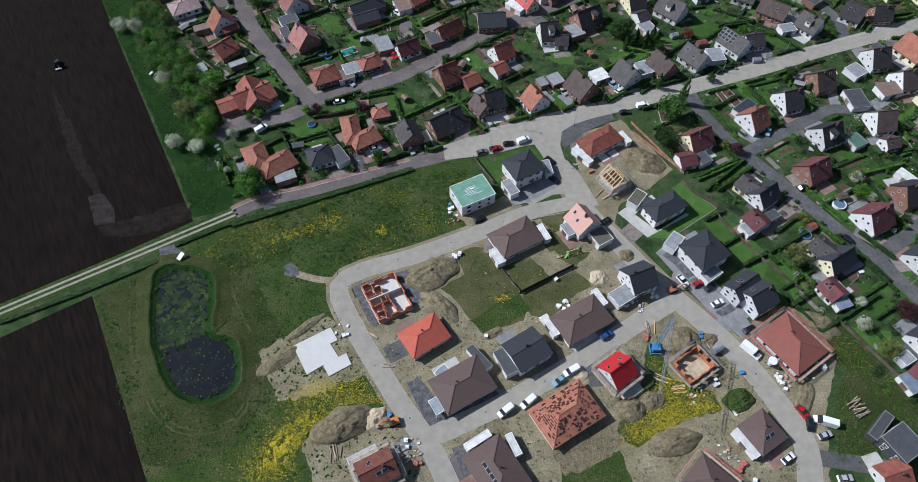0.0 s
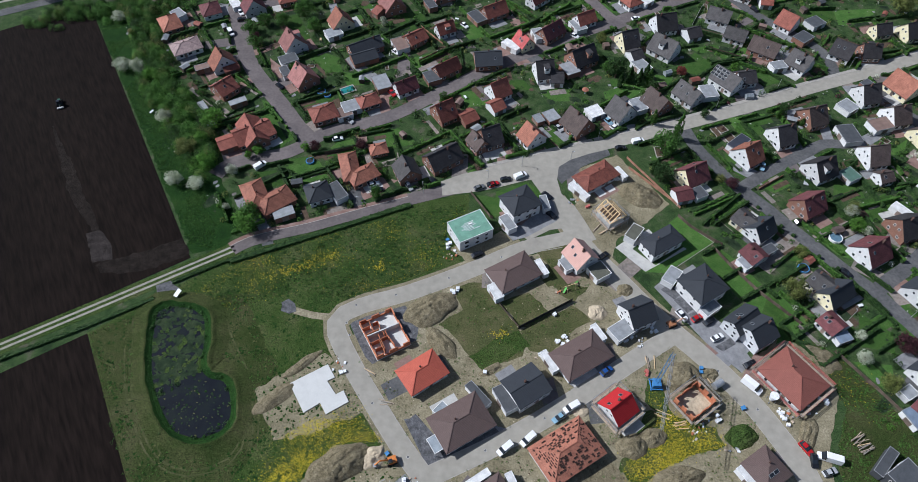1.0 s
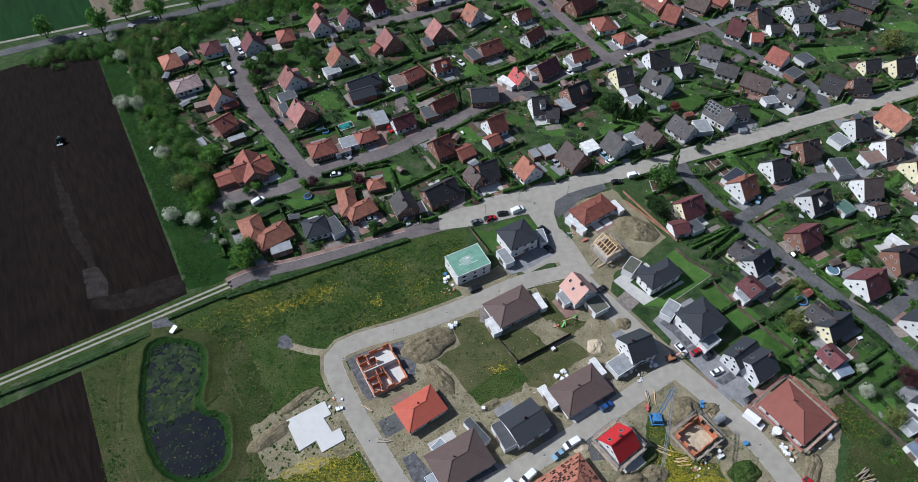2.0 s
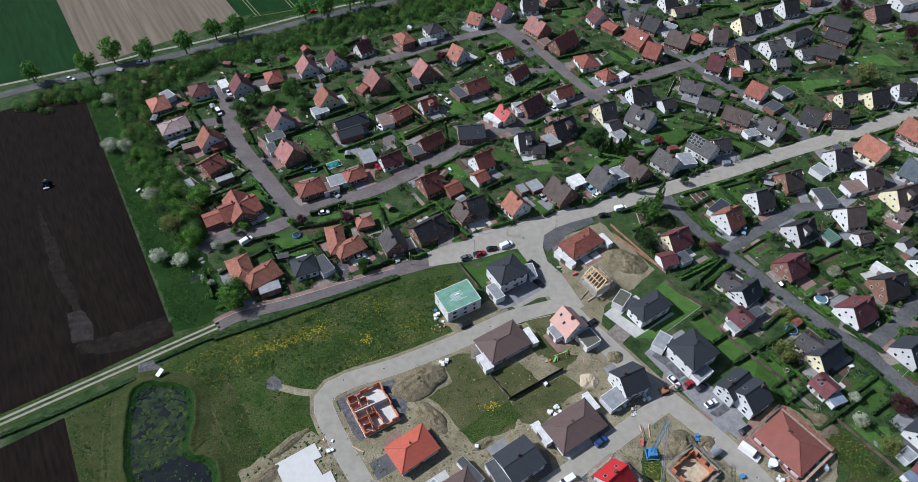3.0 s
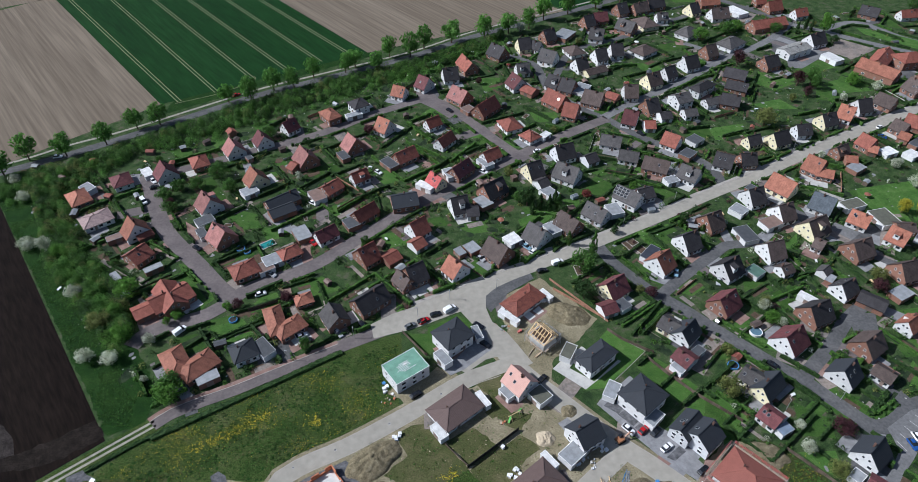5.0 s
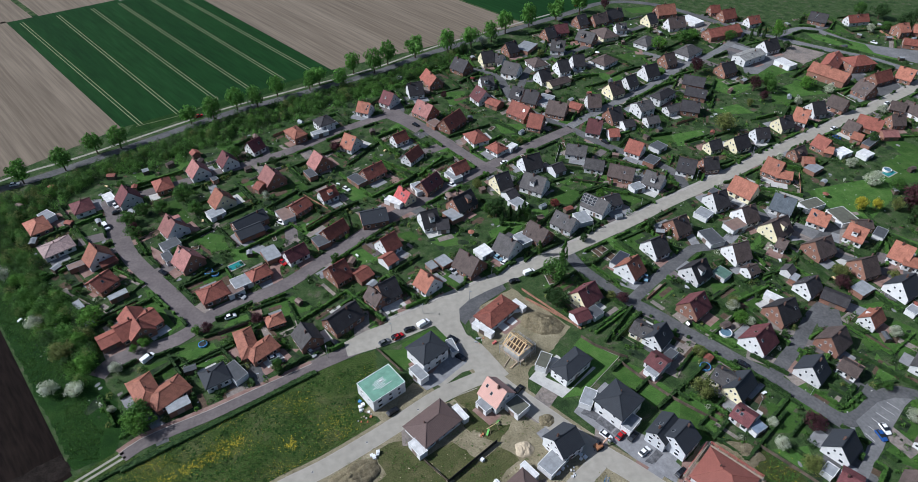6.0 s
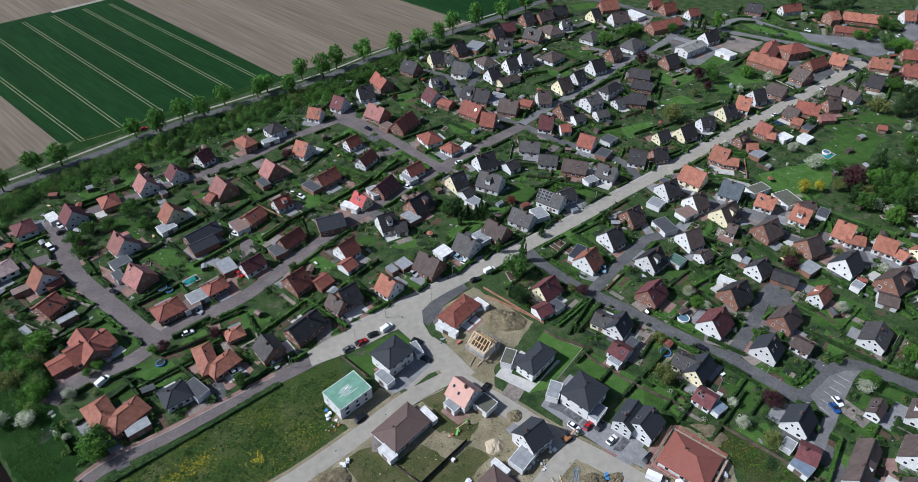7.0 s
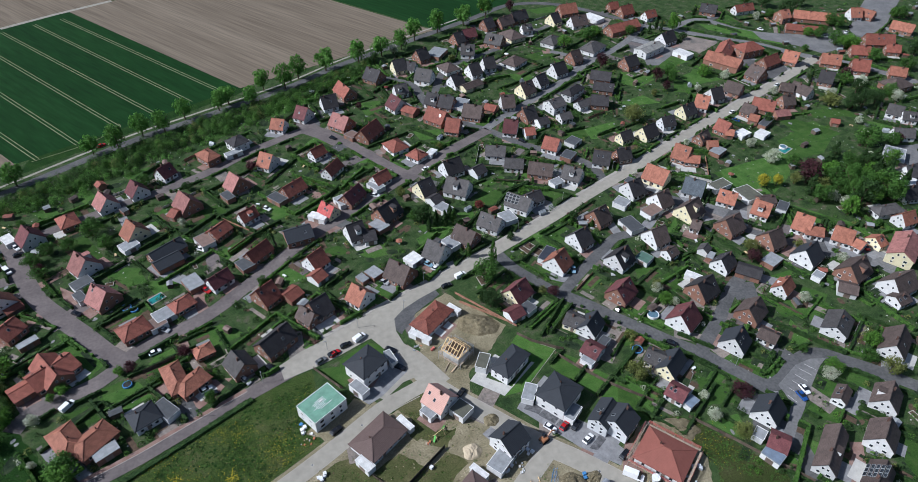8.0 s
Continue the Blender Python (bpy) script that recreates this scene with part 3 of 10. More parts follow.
ribbon("road", [(12.0, 164.6), (24.8, 168.7), (39.5, 173.7), (52.0, 177.5), (65.6, 181.8), (80.8, 186.8), (96.1, 192.0), (112.0, 197.5), (129.1, 203.6), (147.7, 211.1), (185.7, 224.7), (222.2, 239.1), (260.8, 252.8), (321.0, 274.1), (370.2, 293.1)], 5.8, 0.1, asphalt_new, "pale grey main village road")
ribbon("pavement", [(12.0, 164.6), (24.8, 168.7), (39.5, 173.7), (52.0, 177.5), (65.6, 181.8), (80.8, 186.8), (96.1, 192.0), (112.0, 197.5), (129.1, 203.6), (147.7, 211.1), (185.7, 224.7), (222.2, 239.1), (260.8, 252.8), (321.0, 274.1), (366.3, 291.7)], 1.5, 0.15, pave_pale, "pale pavement beside the main road", off=3.6, keep=False)
ribbon("track_verge", [(-316.9, -7.5), (-76.5, 130.0)], 5.5, 0.06, meadow, "grass verge of the farm track", bends=False)
ribbon("track", [(-316.4, -8.4), (-76.1, 129.2)], 0.85, 0.09, concrete_track, "pale concrete wheel strip of a farm track", keep=False, bends=False)
ribbon("track", [(-317.3, -6.7), (-77.0, 130.9)], 0.85, 0.09, concrete_track, "pale concrete wheel strip of a farm track", keep=False, bends=False)
ribbon("road", [(28.8, 166.6), (34.4, 154.5), (37.9, 145.0), (43.7, 130.8), (53.8, 116.3), (64.8, 100.7), (75.4, 88.3), (84.9, 75.2), (91.2, 63.2), (96.0, 50.7), (93.5, 36.9)], 6.4, 0.105, asphalt_new, "pale new road of the building area")
ribbon("road", [(41.0, 134.5), (23.4, 129.5), (3.1, 119.8), (-16.2, 111.6), (-31.2, 106.7), (-38.5, 100.6), (-33.3, 88.2), (-25.0, 74.7), (-15.6, 60.5), (-7.8, 49.8), (-1.3, 36.7)], 5.6, 0.1, asphalt_new, "pale new road curving round the plots")
ribbon("road", [(-7.1, 53.0), (11.1, 61.4), (28.7, 71.1), (49.5, 84.3), (69.7, 96.9)], 5.4, 0.095, asphalt_new, "pale new road between the plots")
ribbon("path", [(-39.9, 102.7), (-46.0, 103.4), (-52.3, 105.3)], 2.4, 0.075, dirt, "worn dirt path")
sheet("apron", [(-57.2, 108.6), (-55.0, 109.5), (-52.8, 107.7), (-51.7, 104.9), (-54.0, 103.8), (-56.3, 105.3)], 0.08, gravel, label="dark gravel patch", rough=True)
sheet("road", [(-5.9, 160.3), (1.9, 163.9), (13.3, 167.2), (27.6, 171.8), (39.9, 176.2), (52.6, 180.2), (66.2, 184.2), (64.9, 179.1), (52.6, 174.8), (43.6, 171.1), (38.8, 167.4), (37.6, 161.1), (38.5, 154.1), (42.5, 148.7), (45.3, 142.0), (48.6, 133.1), (42.9, 130.9), (39.2, 138.3), (32.8, 137.4), (24.8, 132.7), (22.1, 135.6), (29.9, 138.8), (35.6, 143.4), (35.1, 149.8), (33.5, 155.7), (30.0, 161.2), (25.9, 160.6), (14.4, 156.9), (6.6, 155.1), (-5.2, 153.4)], 0.112, asphalt_new, label="pale asphalt junction of the main road")
sheet("forecourt", [(22.8, 135.7), (30.2, 139.1), (35.6, 143.6), (39.2, 138.3), (32.8, 137.4), (25.0, 133.1)], 0.1, pave_grey, label="grey paved forecourt beside the junction")
ribbon("verge", [(35.3, 151.7), (37.9, 145.0), (43.7, 130.8), (53.8, 116.3), (64.8, 100.7), (75.4, 88.3), (84.9, 75.2), (91.2, 63.2), (96.0, 50.7), (93.5, 36.9)], 9.4, 0.062, dirt, "sandy road verge", keep=False)
ribbon("verge", [(23.4, 129.5), (3.1, 119.8), (-16.2, 111.6), (-31.2, 106.7), (-38.5, 100.6), (-33.3, 88.2), (-25.0, 74.7), (-15.6, 60.5), (-7.8, 49.8), (-1.3, 36.7)], 8.6, 0.058, dirt, "sandy road verge", keep=False)
ribbon("verge", [(-3.9, 54.6), (11.1, 61.4), (28.7, 71.1), (49.5, 84.3), (65.6, 94.4)], 8.2, 0.06, dirt, "sandy road verge", keep=False)
ribbon("kerb", [(33.1, 151.7), (37.9, 145.0), (43.7, 130.8), (53.8, 116.3), (64.8, 100.7), (75.4, 88.3), (84.9, 75.2), (91.2, 63.2), (96.0, 50.7), (93.5, 36.9)], 0.24, 0.091, pave_pale, "pale flush kerb of the new road", off=-3.32, keep=False)
ribbon("kerb", [(33.1, 151.7), (37.9, 145.0), (43.7, 130.8), (53.8, 116.3), (64.8, 100.7), (75.4, 88.3), (84.9, 75.2), (91.2, 63.2), (96.0, 50.7), (93.5, 36.9)], 0.24, 0.091, pave_pale, "pale flush kerb of the new road", off=3.32, keep=False)
ribbon("kerb", [(35.8, 132.7), (23.4, 129.5), (3.1, 119.8), (-16.2, 111.6), (-31.2, 106.7), (-38.5, 100.6), (-33.3, 88.2), (-25.0, 74.7), (-15.6, 60.5), (-7.8, 49.8), (-1.3, 36.7)], 0.24, 0.091, pave_pale, "pale flush kerb of the new road", off=-2.92, keep=False)
ribbon("kerb", [(35.8, 132.7), (23.4, 129.5), (3.1, 119.8), (-16.2, 111.6), (-31.2, 106.7), (-38.5, 100.6), (-33.3, 88.2), (-25.0, 74.7), (-15.6, 60.5), (-7.8, 49.8), (-1.3, 36.7)], 0.24, 0.091, pave_pale, "pale flush kerb of the new road", off=2.92, keep=False)
ribbon("kerb", [(-7.1, 53.0), (11.1, 61.4), (28.7, 71.1), (49.5, 84.3), (69.7, 96.9)], 0.24, 0.091, pave_pale, "pale flush kerb of the new road", off=-2.82, keep=False)
ribbon("kerb", [(-7.1, 53.0), (11.1, 61.4), (28.7, 71.1), (49.5, 84.3), (69.7, 96.9)], 0.24, 0.091, pave_pale, "pale flush kerb of the new road", off=2.82, keep=False)
ribbon("road", [(90.6, 189.3), (93.2, 177.7), (97.2, 169.2), (101.8, 160.1), (106.4, 154.0), (112.4, 146.1), (117.8, 137.6), (124.6, 128.1), (131.0, 118.8), (137.1, 111.3), (140.8, 104.7), (145.0, 97.4), (148.1, 92.1), (151.3, 90.1), (157.3, 91.0), (163.7, 94.0), (169.8, 95.9), (174.8, 96.0), (179.1, 93.8), (184.0, 88.4), (190.2, 81.4), (197.5, 71.5)], 5.4, 0.095, asphalt, "grey village street")
ribbon("road", [(137.4, 111.2), (145.9, 117.0), (154.4, 122.3), (169.0, 133.5), (183.0, 140.7)], 5, 0.09, asphalt, "grey side street")
ribbon("road", [(105.8, 156.7), (115.6, 163.2), (126.0, 169.3), (136.8, 175.3), (143.6, 179.1), (150.9, 178.9), (157.7, 179.8)], 4.8, 0.088, asphalt, "narrow grey lane")
ribbon("road", [(192.7, 171.6), (205.4, 157.6), (217.2, 142.3), (233.0, 125.9)], 4, 0.085, asphalt, "grey lane")
ribbon("road", [(129.1, 285.5), (98.1, 271.6), (67.5, 255.6), (40.2, 240.6), (15.7, 226.4), (-6.1, 210.3), (-27.9, 195.1), (-50.3, 187.2), (-65.4, 175.7), (-85.1, 170.5), (-90.7, 164.0)], 6.4, 0.095, asphalt_red, "reddish-brown paved estate street")
ribbon("road", [(-104.8, 272.9), (-101.2, 261.0), (-95.9, 244.6), (-89.3, 228.3), (-80.3, 214.4), (-71.2, 201.6), (-63.1, 189.3), (-56.0, 181.2)], 7.0, 0.09, asphalt_red, "reddish-brown paved estate street")
ribbon("road", [(-107.2, 267.5), (-99.7, 270.3), (-89.4, 274.2), (-44.8, 288.3), (-24.4, 295.4), (-8.7, 303.0), (4.1, 310.8), (20.4, 317.2), (32.4, 321.9), (40.8, 320.0), (48.9, 308.0), (55.5, 295.7), (62.6, 280.6), (70.5, 265.1), (77.0, 254.7)], 5.8, 0.085, asphalt_red, "reddish-brown paved estate street")
ribbon("road", [(-27.9, 195.1), (-29.8, 207.8), (-19.9, 216.9)], 4.4, 0.086, pave_red, "red paved cul-de-sac")
ribbon("road", [(127.6, 286.8), (140.6, 294.4), (171.3, 310.7), (195.1, 323.2), (224.8, 342.0), (245.7, 350.8), (271.3, 365.4), (292.8, 382.5)], 5.2, 0.095, asphalt_pale, "grey village street")
ribbon("road", [(127.6, 286.8), (140.5, 264.4), (162.1, 236.9), (161.8, 215.0)], 5, 0.09, asphalt, "grey village street")
ribbon("road", [(127.6, 286.8), (118.4, 298.0), (106.8, 324.8), (106.9, 352.5), (92.2, 370.5)], 4.6, 0.085, asphalt, "grey side street")
ribbon("road", [(106.1, 317.5), (132.9, 365.5), (167.5, 379.3), (207.4, 398.3), (244.0, 413.8)], 4.6, 0.085, asphalt, "grey side street")
ribbon("road", [(291.7, 385.4), (309.7, 367.6), (323.3, 351.9), (337.1, 337.5), (350.6, 323.6), (360.1, 306.2), (370.2, 293.1)], 6.5, 0.09, asphalt_pale, "grey village through road")
ribbon("road", [(312.4, 371.3), (330.0, 377.8), (342.4, 376.7), (348.6, 364.4), (355.1, 349.9), (367.5, 336.9), (385.3, 322.0), (399.7, 309.8)], 6, 0.085, asphalt_pale, "curving grey road round a green")
ribbon("road", [(370.2, 293.1), (383.6, 279.0), (391.3, 262.8), (397.9, 246.7), (400.5, 241.3)], 6, 0.1, asphalt_pale, "grey village through road")
ribbon("road", [(-237.1, 255.9), (-205.1, 271.8), (-183.3, 282.4), (-150.0, 295.6), (-120.0, 310.1), (-58.6, 342.2), (-23.4, 355.6), (32.3, 376.5), (73.9, 398.1), (125.0, 418.2), (181.0, 440.9), (220.8, 457.1), (255.6, 444.9), (280.9, 408.3), (294.4, 381.9)], 5.6, 0.10, asphalt, "grey country road")
ribbon("cycle_path", [(-242.4, 266.3), (-185.8, 289.2), (-166.5, 296.8), (-148.6, 306.2), (-121.4, 317.3), (-58.7, 349.4), (-23.0, 362.7), (33.5, 383.7), (75.8, 406.1), (127.9, 427.1), (177.0, 446.3)], 1.6, 0.08, concrete_track, "pale path along the country road", keep=False)

sheet("paving", [(33.5, 170.5), (49.9, 178.2), (51.6, 173.6), (39.1, 158.8)], 0.07, asphalt, label="dark gravel corner")
sheet("paving", [(25.1, 141.0), (37.6, 154.5), (40.1, 146.3), (27.7, 134.5)], 0.11, pave_grey, label="grey paved forecourt")
sheet("paving", [(65.0, 113.4), (69.1, 116.9), (84.8, 98.8), (90.1, 87.0), (85.9, 82.7), (77.1, 93.3)], 0.112, pave_grey, label="grey paved forecourts of the new houses")
sheet("paving", [(-15.6, 68.9), (-12.1, 69.3), (-2.7, 58.8), (-6.1, 55.3)], 0.0645, gravel, label="dark gravel strip")
sheet("paving", [(-2.7, 58.5), (11.1, 66.8), (14.6, 65.7), (0.8, 56.0)], 0.0665, pave_grey, label="grey paved drive")
sheet("paving", [(33.3, 79.6), (48.1, 88.3), (49.5, 87.0), (35.1, 78.0)], 0.064, pave_grey, label="grey paved drive")
sheet("paving", [(-1.9, 42.7), (4.8, 46.6), (2.1, 36.5), (-1.8, 37.1)], 0.064, gravel, label="dark gravel drive")
sheet("paving", [(-35.0, 102.7), (-30.2, 106.0), (-17.9, 108.2), (-12.0, 100.6), (-12.7, 94.3), (-17.2, 92.2), (-25.9, 86.2), (-28.2, 88.6), (-33.3, 98.5)], 0.055, gravel, label="dark gravel round the new walls")
def pond_bank(outline):
    """An earth bank round the water: a gentle outer slope, a rounded crest and a steeper inner slope, which is coloured
    darker for its shade.
    """
    line = smooth_line(outline + outline[:1], 1.6)[:-1]
    bm, n = bmesh.new(), len(line)
    rows = []
    for i, q in enumerate(line):
        d = (line[(i + 1) % n] - line[i - 1]).normalized()
        out = Vector((d.y, -d.x)) * (1 if sum(a.x * b.y - b.x * a.y for a, b in zip(line, line[1:] + line[:1])) > 0 else -1)
        k = noise.fractal(Vector((q.x * 0.12, q.y * 0.12, 4.0)), 0.8, 2.0, 3)
        h = 0.95 + 0.3 * k
        rows.append([bm.verts.new((*(q + out * u), z)) for u, z in ((-0.4, 0.02), (0.9 + 0.8 * k, 0.4 * h), (1.7 + 0.8 * k, 0.92 * h), (2.2 + 0.8 * k, h), (3.4 + k, 0.6 * h), (6.4 + 2 * k, 0.02))])
    for a, b in zip(rows, rows[1:] + rows[:1]):
        for j in range(5):
            # inner faces take the darker grass material, painting in that slope's shade
            bm.faces.new((a[j], a[j + 1], b[j + 1], b[j])).material_index = 0 if j < 2 else 1
    bmesh.ops.recalc_face_normals(bm, faces=bm.faces)
    if sum(f.normal.z for f in bm.faces) < 0:
        bmesh.ops.reverse_faces(bm, faces=bm.faces)
    return tagged(part("pond_bank", bm, (meadow_lush, meadow_dry)), "grassy earth bank round the pond, inner slope coloured darker for shade", "", "", "structure")


pond_bank([(-92.2, 107.4), (-85.3, 106.1), (-80.7, 102.4), (-78.6, 94.3), (-78.1, 86.2), (-74.6, 82.3), (-69.9, 81.0), (-66.9, 76.2), (-65.6, 69.6), (-67.7, 65.5), (-74.0, 63.4), (-80.7, 65.4), (-85.7, 71.1), (-90.2, 78.5), (-93.3, 86.2), (-95.9, 98.5), (-96.2, 105.0)])
sheet("pond", [(-92.2, 107.4), (-85.3, 106.1), (-80.7, 102.4), (-78.6, 94.3), (-78.1, 86.2), (-74.6, 82.3), (-69.9, 81.0), (-66.9, 76.2), (-65.6, 69.6), (-67.7, 65.5), (-74.0, 63.4), (-80.7, 65.4), (-85.7, 71.1), (-90.2, 78.5), (-93.3, 86.2), (-95.9, 98.5), (-96.2, 105.0)], 0.06, water, label="dark still pond water")
ribbon("wheel_track", [(-102.3, 92.3), (-97.9, 78.5), (-92.0, 67.5), (-84.5, 58.0), (-74.4, 53.8), (-63.6, 57.1), (-61.0, 65.7), (-63.8, 76.6), (-70.9, 86.2), (-76.1, 98.5)], 0.5, 0.043, track_grass, "faint wheel track in mown grass", off=-0.75, keep=False, thick=0.004)
ribbon("wheel_track", [(-102.3, 92.3), (-97.9, 78.5), (-92.0, 67.5), (-84.5, 58.0), (-74.4, 53.8), (-63.6, 57.1), (-61.0, 65.7), (-63.8, 76.6), (-70.9, 86.2), (-76.1, 98.5)], 0.5, 0.043, track_grass, "faint wheel track in mown grass", off=0.75, keep=False, thick=0.004)
ribbon("wheel_track", [(-75.6, 105.0), (-70.7, 94.3), (-64.3, 84.3), (-58.5, 71.1), (-57.5, 60.5)], 0.5, 0.043, track_grass, "faint wheel track in mown grass", off=-0.75, keep=False, thick=0.004)
ribbon("wheel_track", [(-75.6, 105.0), (-70.7, 94.3), (-64.3, 84.3), (-58.5, 71.1), (-57.5, 60.5)], 0.5, 0.043, track_grass, "faint wheel track in mown grass", off=0.75, keep=False, thick=0.004)
ribbon("wheel_track", [(-102.8, 102.8), (-97.9, 86.2), (-91.2, 71.1), (-82.4, 59.7)], 0.5, 0.043, track_grass, "faint wheel track in mown grass", off=-0.75, keep=False, thick=0.004)
ribbon("wheel_track", [(-102.8, 102.8), (-97.9, 86.2), (-91.2, 71.1), (-82.4, 59.7)], 0.5, 0.043, track_grass, "faint wheel track in mown grass", off=0.75, keep=False, thick=0.004)
sheet("apron", [(-99.5, 114.9), (-95.4, 116.5), (-91.5, 113.8), (-92.8, 109.7), (-97.5, 109.2)], 0.08, gravel, label="grey gravel apron", rough=True)
sheet("lawn", [(5.3, 154.2), (14.2, 152.2), (14.7, 155.3), (25.9, 159.9), (31.9, 155.3), (35.4, 151.2), (31.4, 149.2), (15.1, 144.3), (12.8, 142.4)], 0.05, lawn_mat, label="fresh green lawn")
sheet("lawn", [(75.3, 140.3), (79.0, 143.2), (89.4, 131.8), (70.1, 119.0), (62.4, 119.5), (78.2, 129.6)], 0.05, lawn_mat, label="fresh green lawn")
sheet("lawn", [(83.6, 125.5), (90.5, 129.2), (96.6, 122.1), (88.7, 116.9), (86.2, 119.8)], 0.05, lawn_mat, label="fresh green lawn")
sheet("lawn", [(88.7, 115.3), (96.8, 120.5), (100.9, 114.2), (91.9, 108.9)], 0.051, lawn_mat, label="thin olive-green new lawn")
sheet("lawn", [(93.6, 107.4), (104.4, 112.1), (112.0, 100.0), (103.3, 94.3), (99.0, 92.3), (101.6, 96.8)], 0.052, lawn_mat, label="fresh green lawn")
lawn([(-80.0, 299.4), (-75.3, 306.8), (-70.8, 295.8), (-75.1, 290.8)], 0.0204)
lawn([(-98.1, 292.2), (-89.6, 294.3), (-85.3, 287.2), (-93.1, 285.1)], 0.0208)
lawn([(-59.5, 310.3), (-44.9, 314.6), (-43.9, 306.6), (-55.9, 305.2)], 0.0212)
lawn([(-82.0, 263.0), (-73.9, 265.5), (-63.8, 243.1), (-66.7, 239.0)], 0.0216)
lawn([(-67.9, 244.7), (-61.7, 238.8), (-49.7, 232.3), (-63.5, 231.0)], 0.0220)
lawn([(-62.5, 230.6), (-51.7, 233.1), (-48.8, 223.6), (-59.5, 222.9)], 0.0224)
lawn([(-49.2, 270.0), (-40.1, 274.9), (-38.2, 263.6), (-45.0, 258.2)], 0.0228)
lawn([(-29.2, 264.3), (-17.3, 268.2), (-11.4, 257.3), (-23.3, 251.7)], 0.0232)
lawn([(1.3, 256.6), (11.0, 257.2), (13.0, 247.8), (4.3, 245.0)], 0.0236)
lawn([(-19.5, 233.0), (-7.0, 237.5), (-4.5, 230.8), (-17.1, 224.9)], 0.0240)
lawn([(-1.0, 210.0), (8.8, 211.3), (13.5, 202.6), (4.8, 201.1)], 0.0244)
lawn([(-49.8, 224.0), (-37.9, 221.0), (-36.2, 215.5), (-46.0, 214.5)], 0.0248)
lawn([(-80.7, 205.9), (-73.5, 203.1), (-62.4, 184.2), (-69.7, 178.5)], 0.0252)
lawn([(-66.9, 171.5), (-57.1, 173.6), (-47.3, 162.7), (-61.8, 162.8)], 0.0256)
lawn([(-76.8, 165.4), (-68.3, 166.4), (-64.1, 159.3), (-70.2, 157.5)], 0.0260)
lawn([(-47.7, 181.0), (-42.4, 182.9), (-38.4, 172.4), (-47.0, 173.3)], 0.0264)
lawn([(-32.3, 185.6), (-23.6, 189.2), (-15.1, 180.3), (-29.3, 176.5)], 0.0268)
lawn([(-17.4, 161.7), (-9.2, 162.2), (-8.7, 159.5), (-16.0, 158.7)], 0.0272)
lawn([(0.8, 167.3), (6.8, 169.0), (5.6, 162.8), (1.1, 163.3)], 0.0276)
lawn([(46.4, 271.4), (59.8, 276.4), (64.2, 277.3), (56.1, 267.6)], 0.0280)
lawn([(69.1, 275.3), (81.1, 273.3), (82.0, 267.7), (72.8, 264.9)], 0.0284)
lawn([(114.8, 237.3), (130.2, 239.9), (129.4, 226.8), (118.2, 226.6)], 0.0288)
lawn([(104.5, 239.0), (116.7, 241.5), (118.1, 238.5), (108.3, 235.1)], 0.0292)
lawn([(65.4, 218.1), (80.1, 217.4), (79.6, 209.6), (66.5, 210.7)], 0.0296)
lawn([(85.1, 220.7), (92.9, 220.8), (91.1, 213.2), (86.0, 213.1)], 0.0300)
lawn([(95.6, 224.1), (105.9, 236.0), (111.2, 229.3), (108.0, 219.3)], 0.0304)
lawn([(124.9, 220.5), (136.5, 224.1), (139.2, 216.1), (131.0, 213.6)], 0.0308)
lawn([(111.6, 191.2), (125.5, 195.6), (125.2, 187.8), (117.5, 183.2)], 0.0312)
lawn([(74.2, 172.3), (85.1, 176.3), (87.1, 170.6), (76.4, 166.7)], 0.0316)
lawn([(34.7, 210.0), (45.9, 213.0), (49.1, 204.4), (40.0, 204.3)], 0.0320)
lawn([(33.6, 185.0), (40.1, 188.9), (44.7, 179.1), (37.8, 177.2)], 0.0324)
lawn([(20.6, 217.3), (28.7, 217.9), (32.7, 210.8), (24.0, 212.4)], 0.0328)
lawn([(52.3, 185.8), (64.3, 187.9), (65.2, 184.1), (54.3, 181.7)], 0.0332)
lawn([(111.6, 157.8), (119.8, 162.8), (124.2, 157.7), (117.1, 154.0)], 0.0336)
lawn([(89.2, 151.1), (99.9, 154.4), (106.6, 145.8), (95.3, 145.7)], 0.0340)
lawn([(142.0, 146.2), (157.3, 153.6), (163.3, 147.8), (145.2, 138.6)], 0.0344)
lawn([(239.9, 161.5), (246.4, 152.7), (255.5, 141.1), (244.0, 141.7)], 0.0348)
lawn([(216.2, 205.2), (237.8, 204.3), (241.8, 190.3), (223.8, 187.8)], 0.0352)
lawn([(188.0, 121.9), (198.2, 124.3), (203.4, 117.4), (193.0, 110.9)], 0.0356)
lawn([(248.7, 132.2), (258.4, 134.1), (249.6, 126.4), (245.1, 126.3)], 0.0360)
lawn([(178.4, 122.6), (183.9, 117.4), (187.4, 113.1), (178.0, 113.8)], 0.0364)
lawn([(140.3, 158.5), (149.3, 156.7), (149.4, 151.5), (137.1, 149.7)], 0.0368)
lawn([(169.7, 176.5), (177.6, 181.6), (171.8, 171.8), (167.6, 173.5)], 0.0372)
lawn([(188.9, 134.4), (202.3, 134.3), (195.7, 130.1), (187.6, 130.0)], 0.0376)
lawn([(114.5, 131.1), (121.6, 129.8), (120.6, 123.3), (113.1, 123.6)], 0.0380)
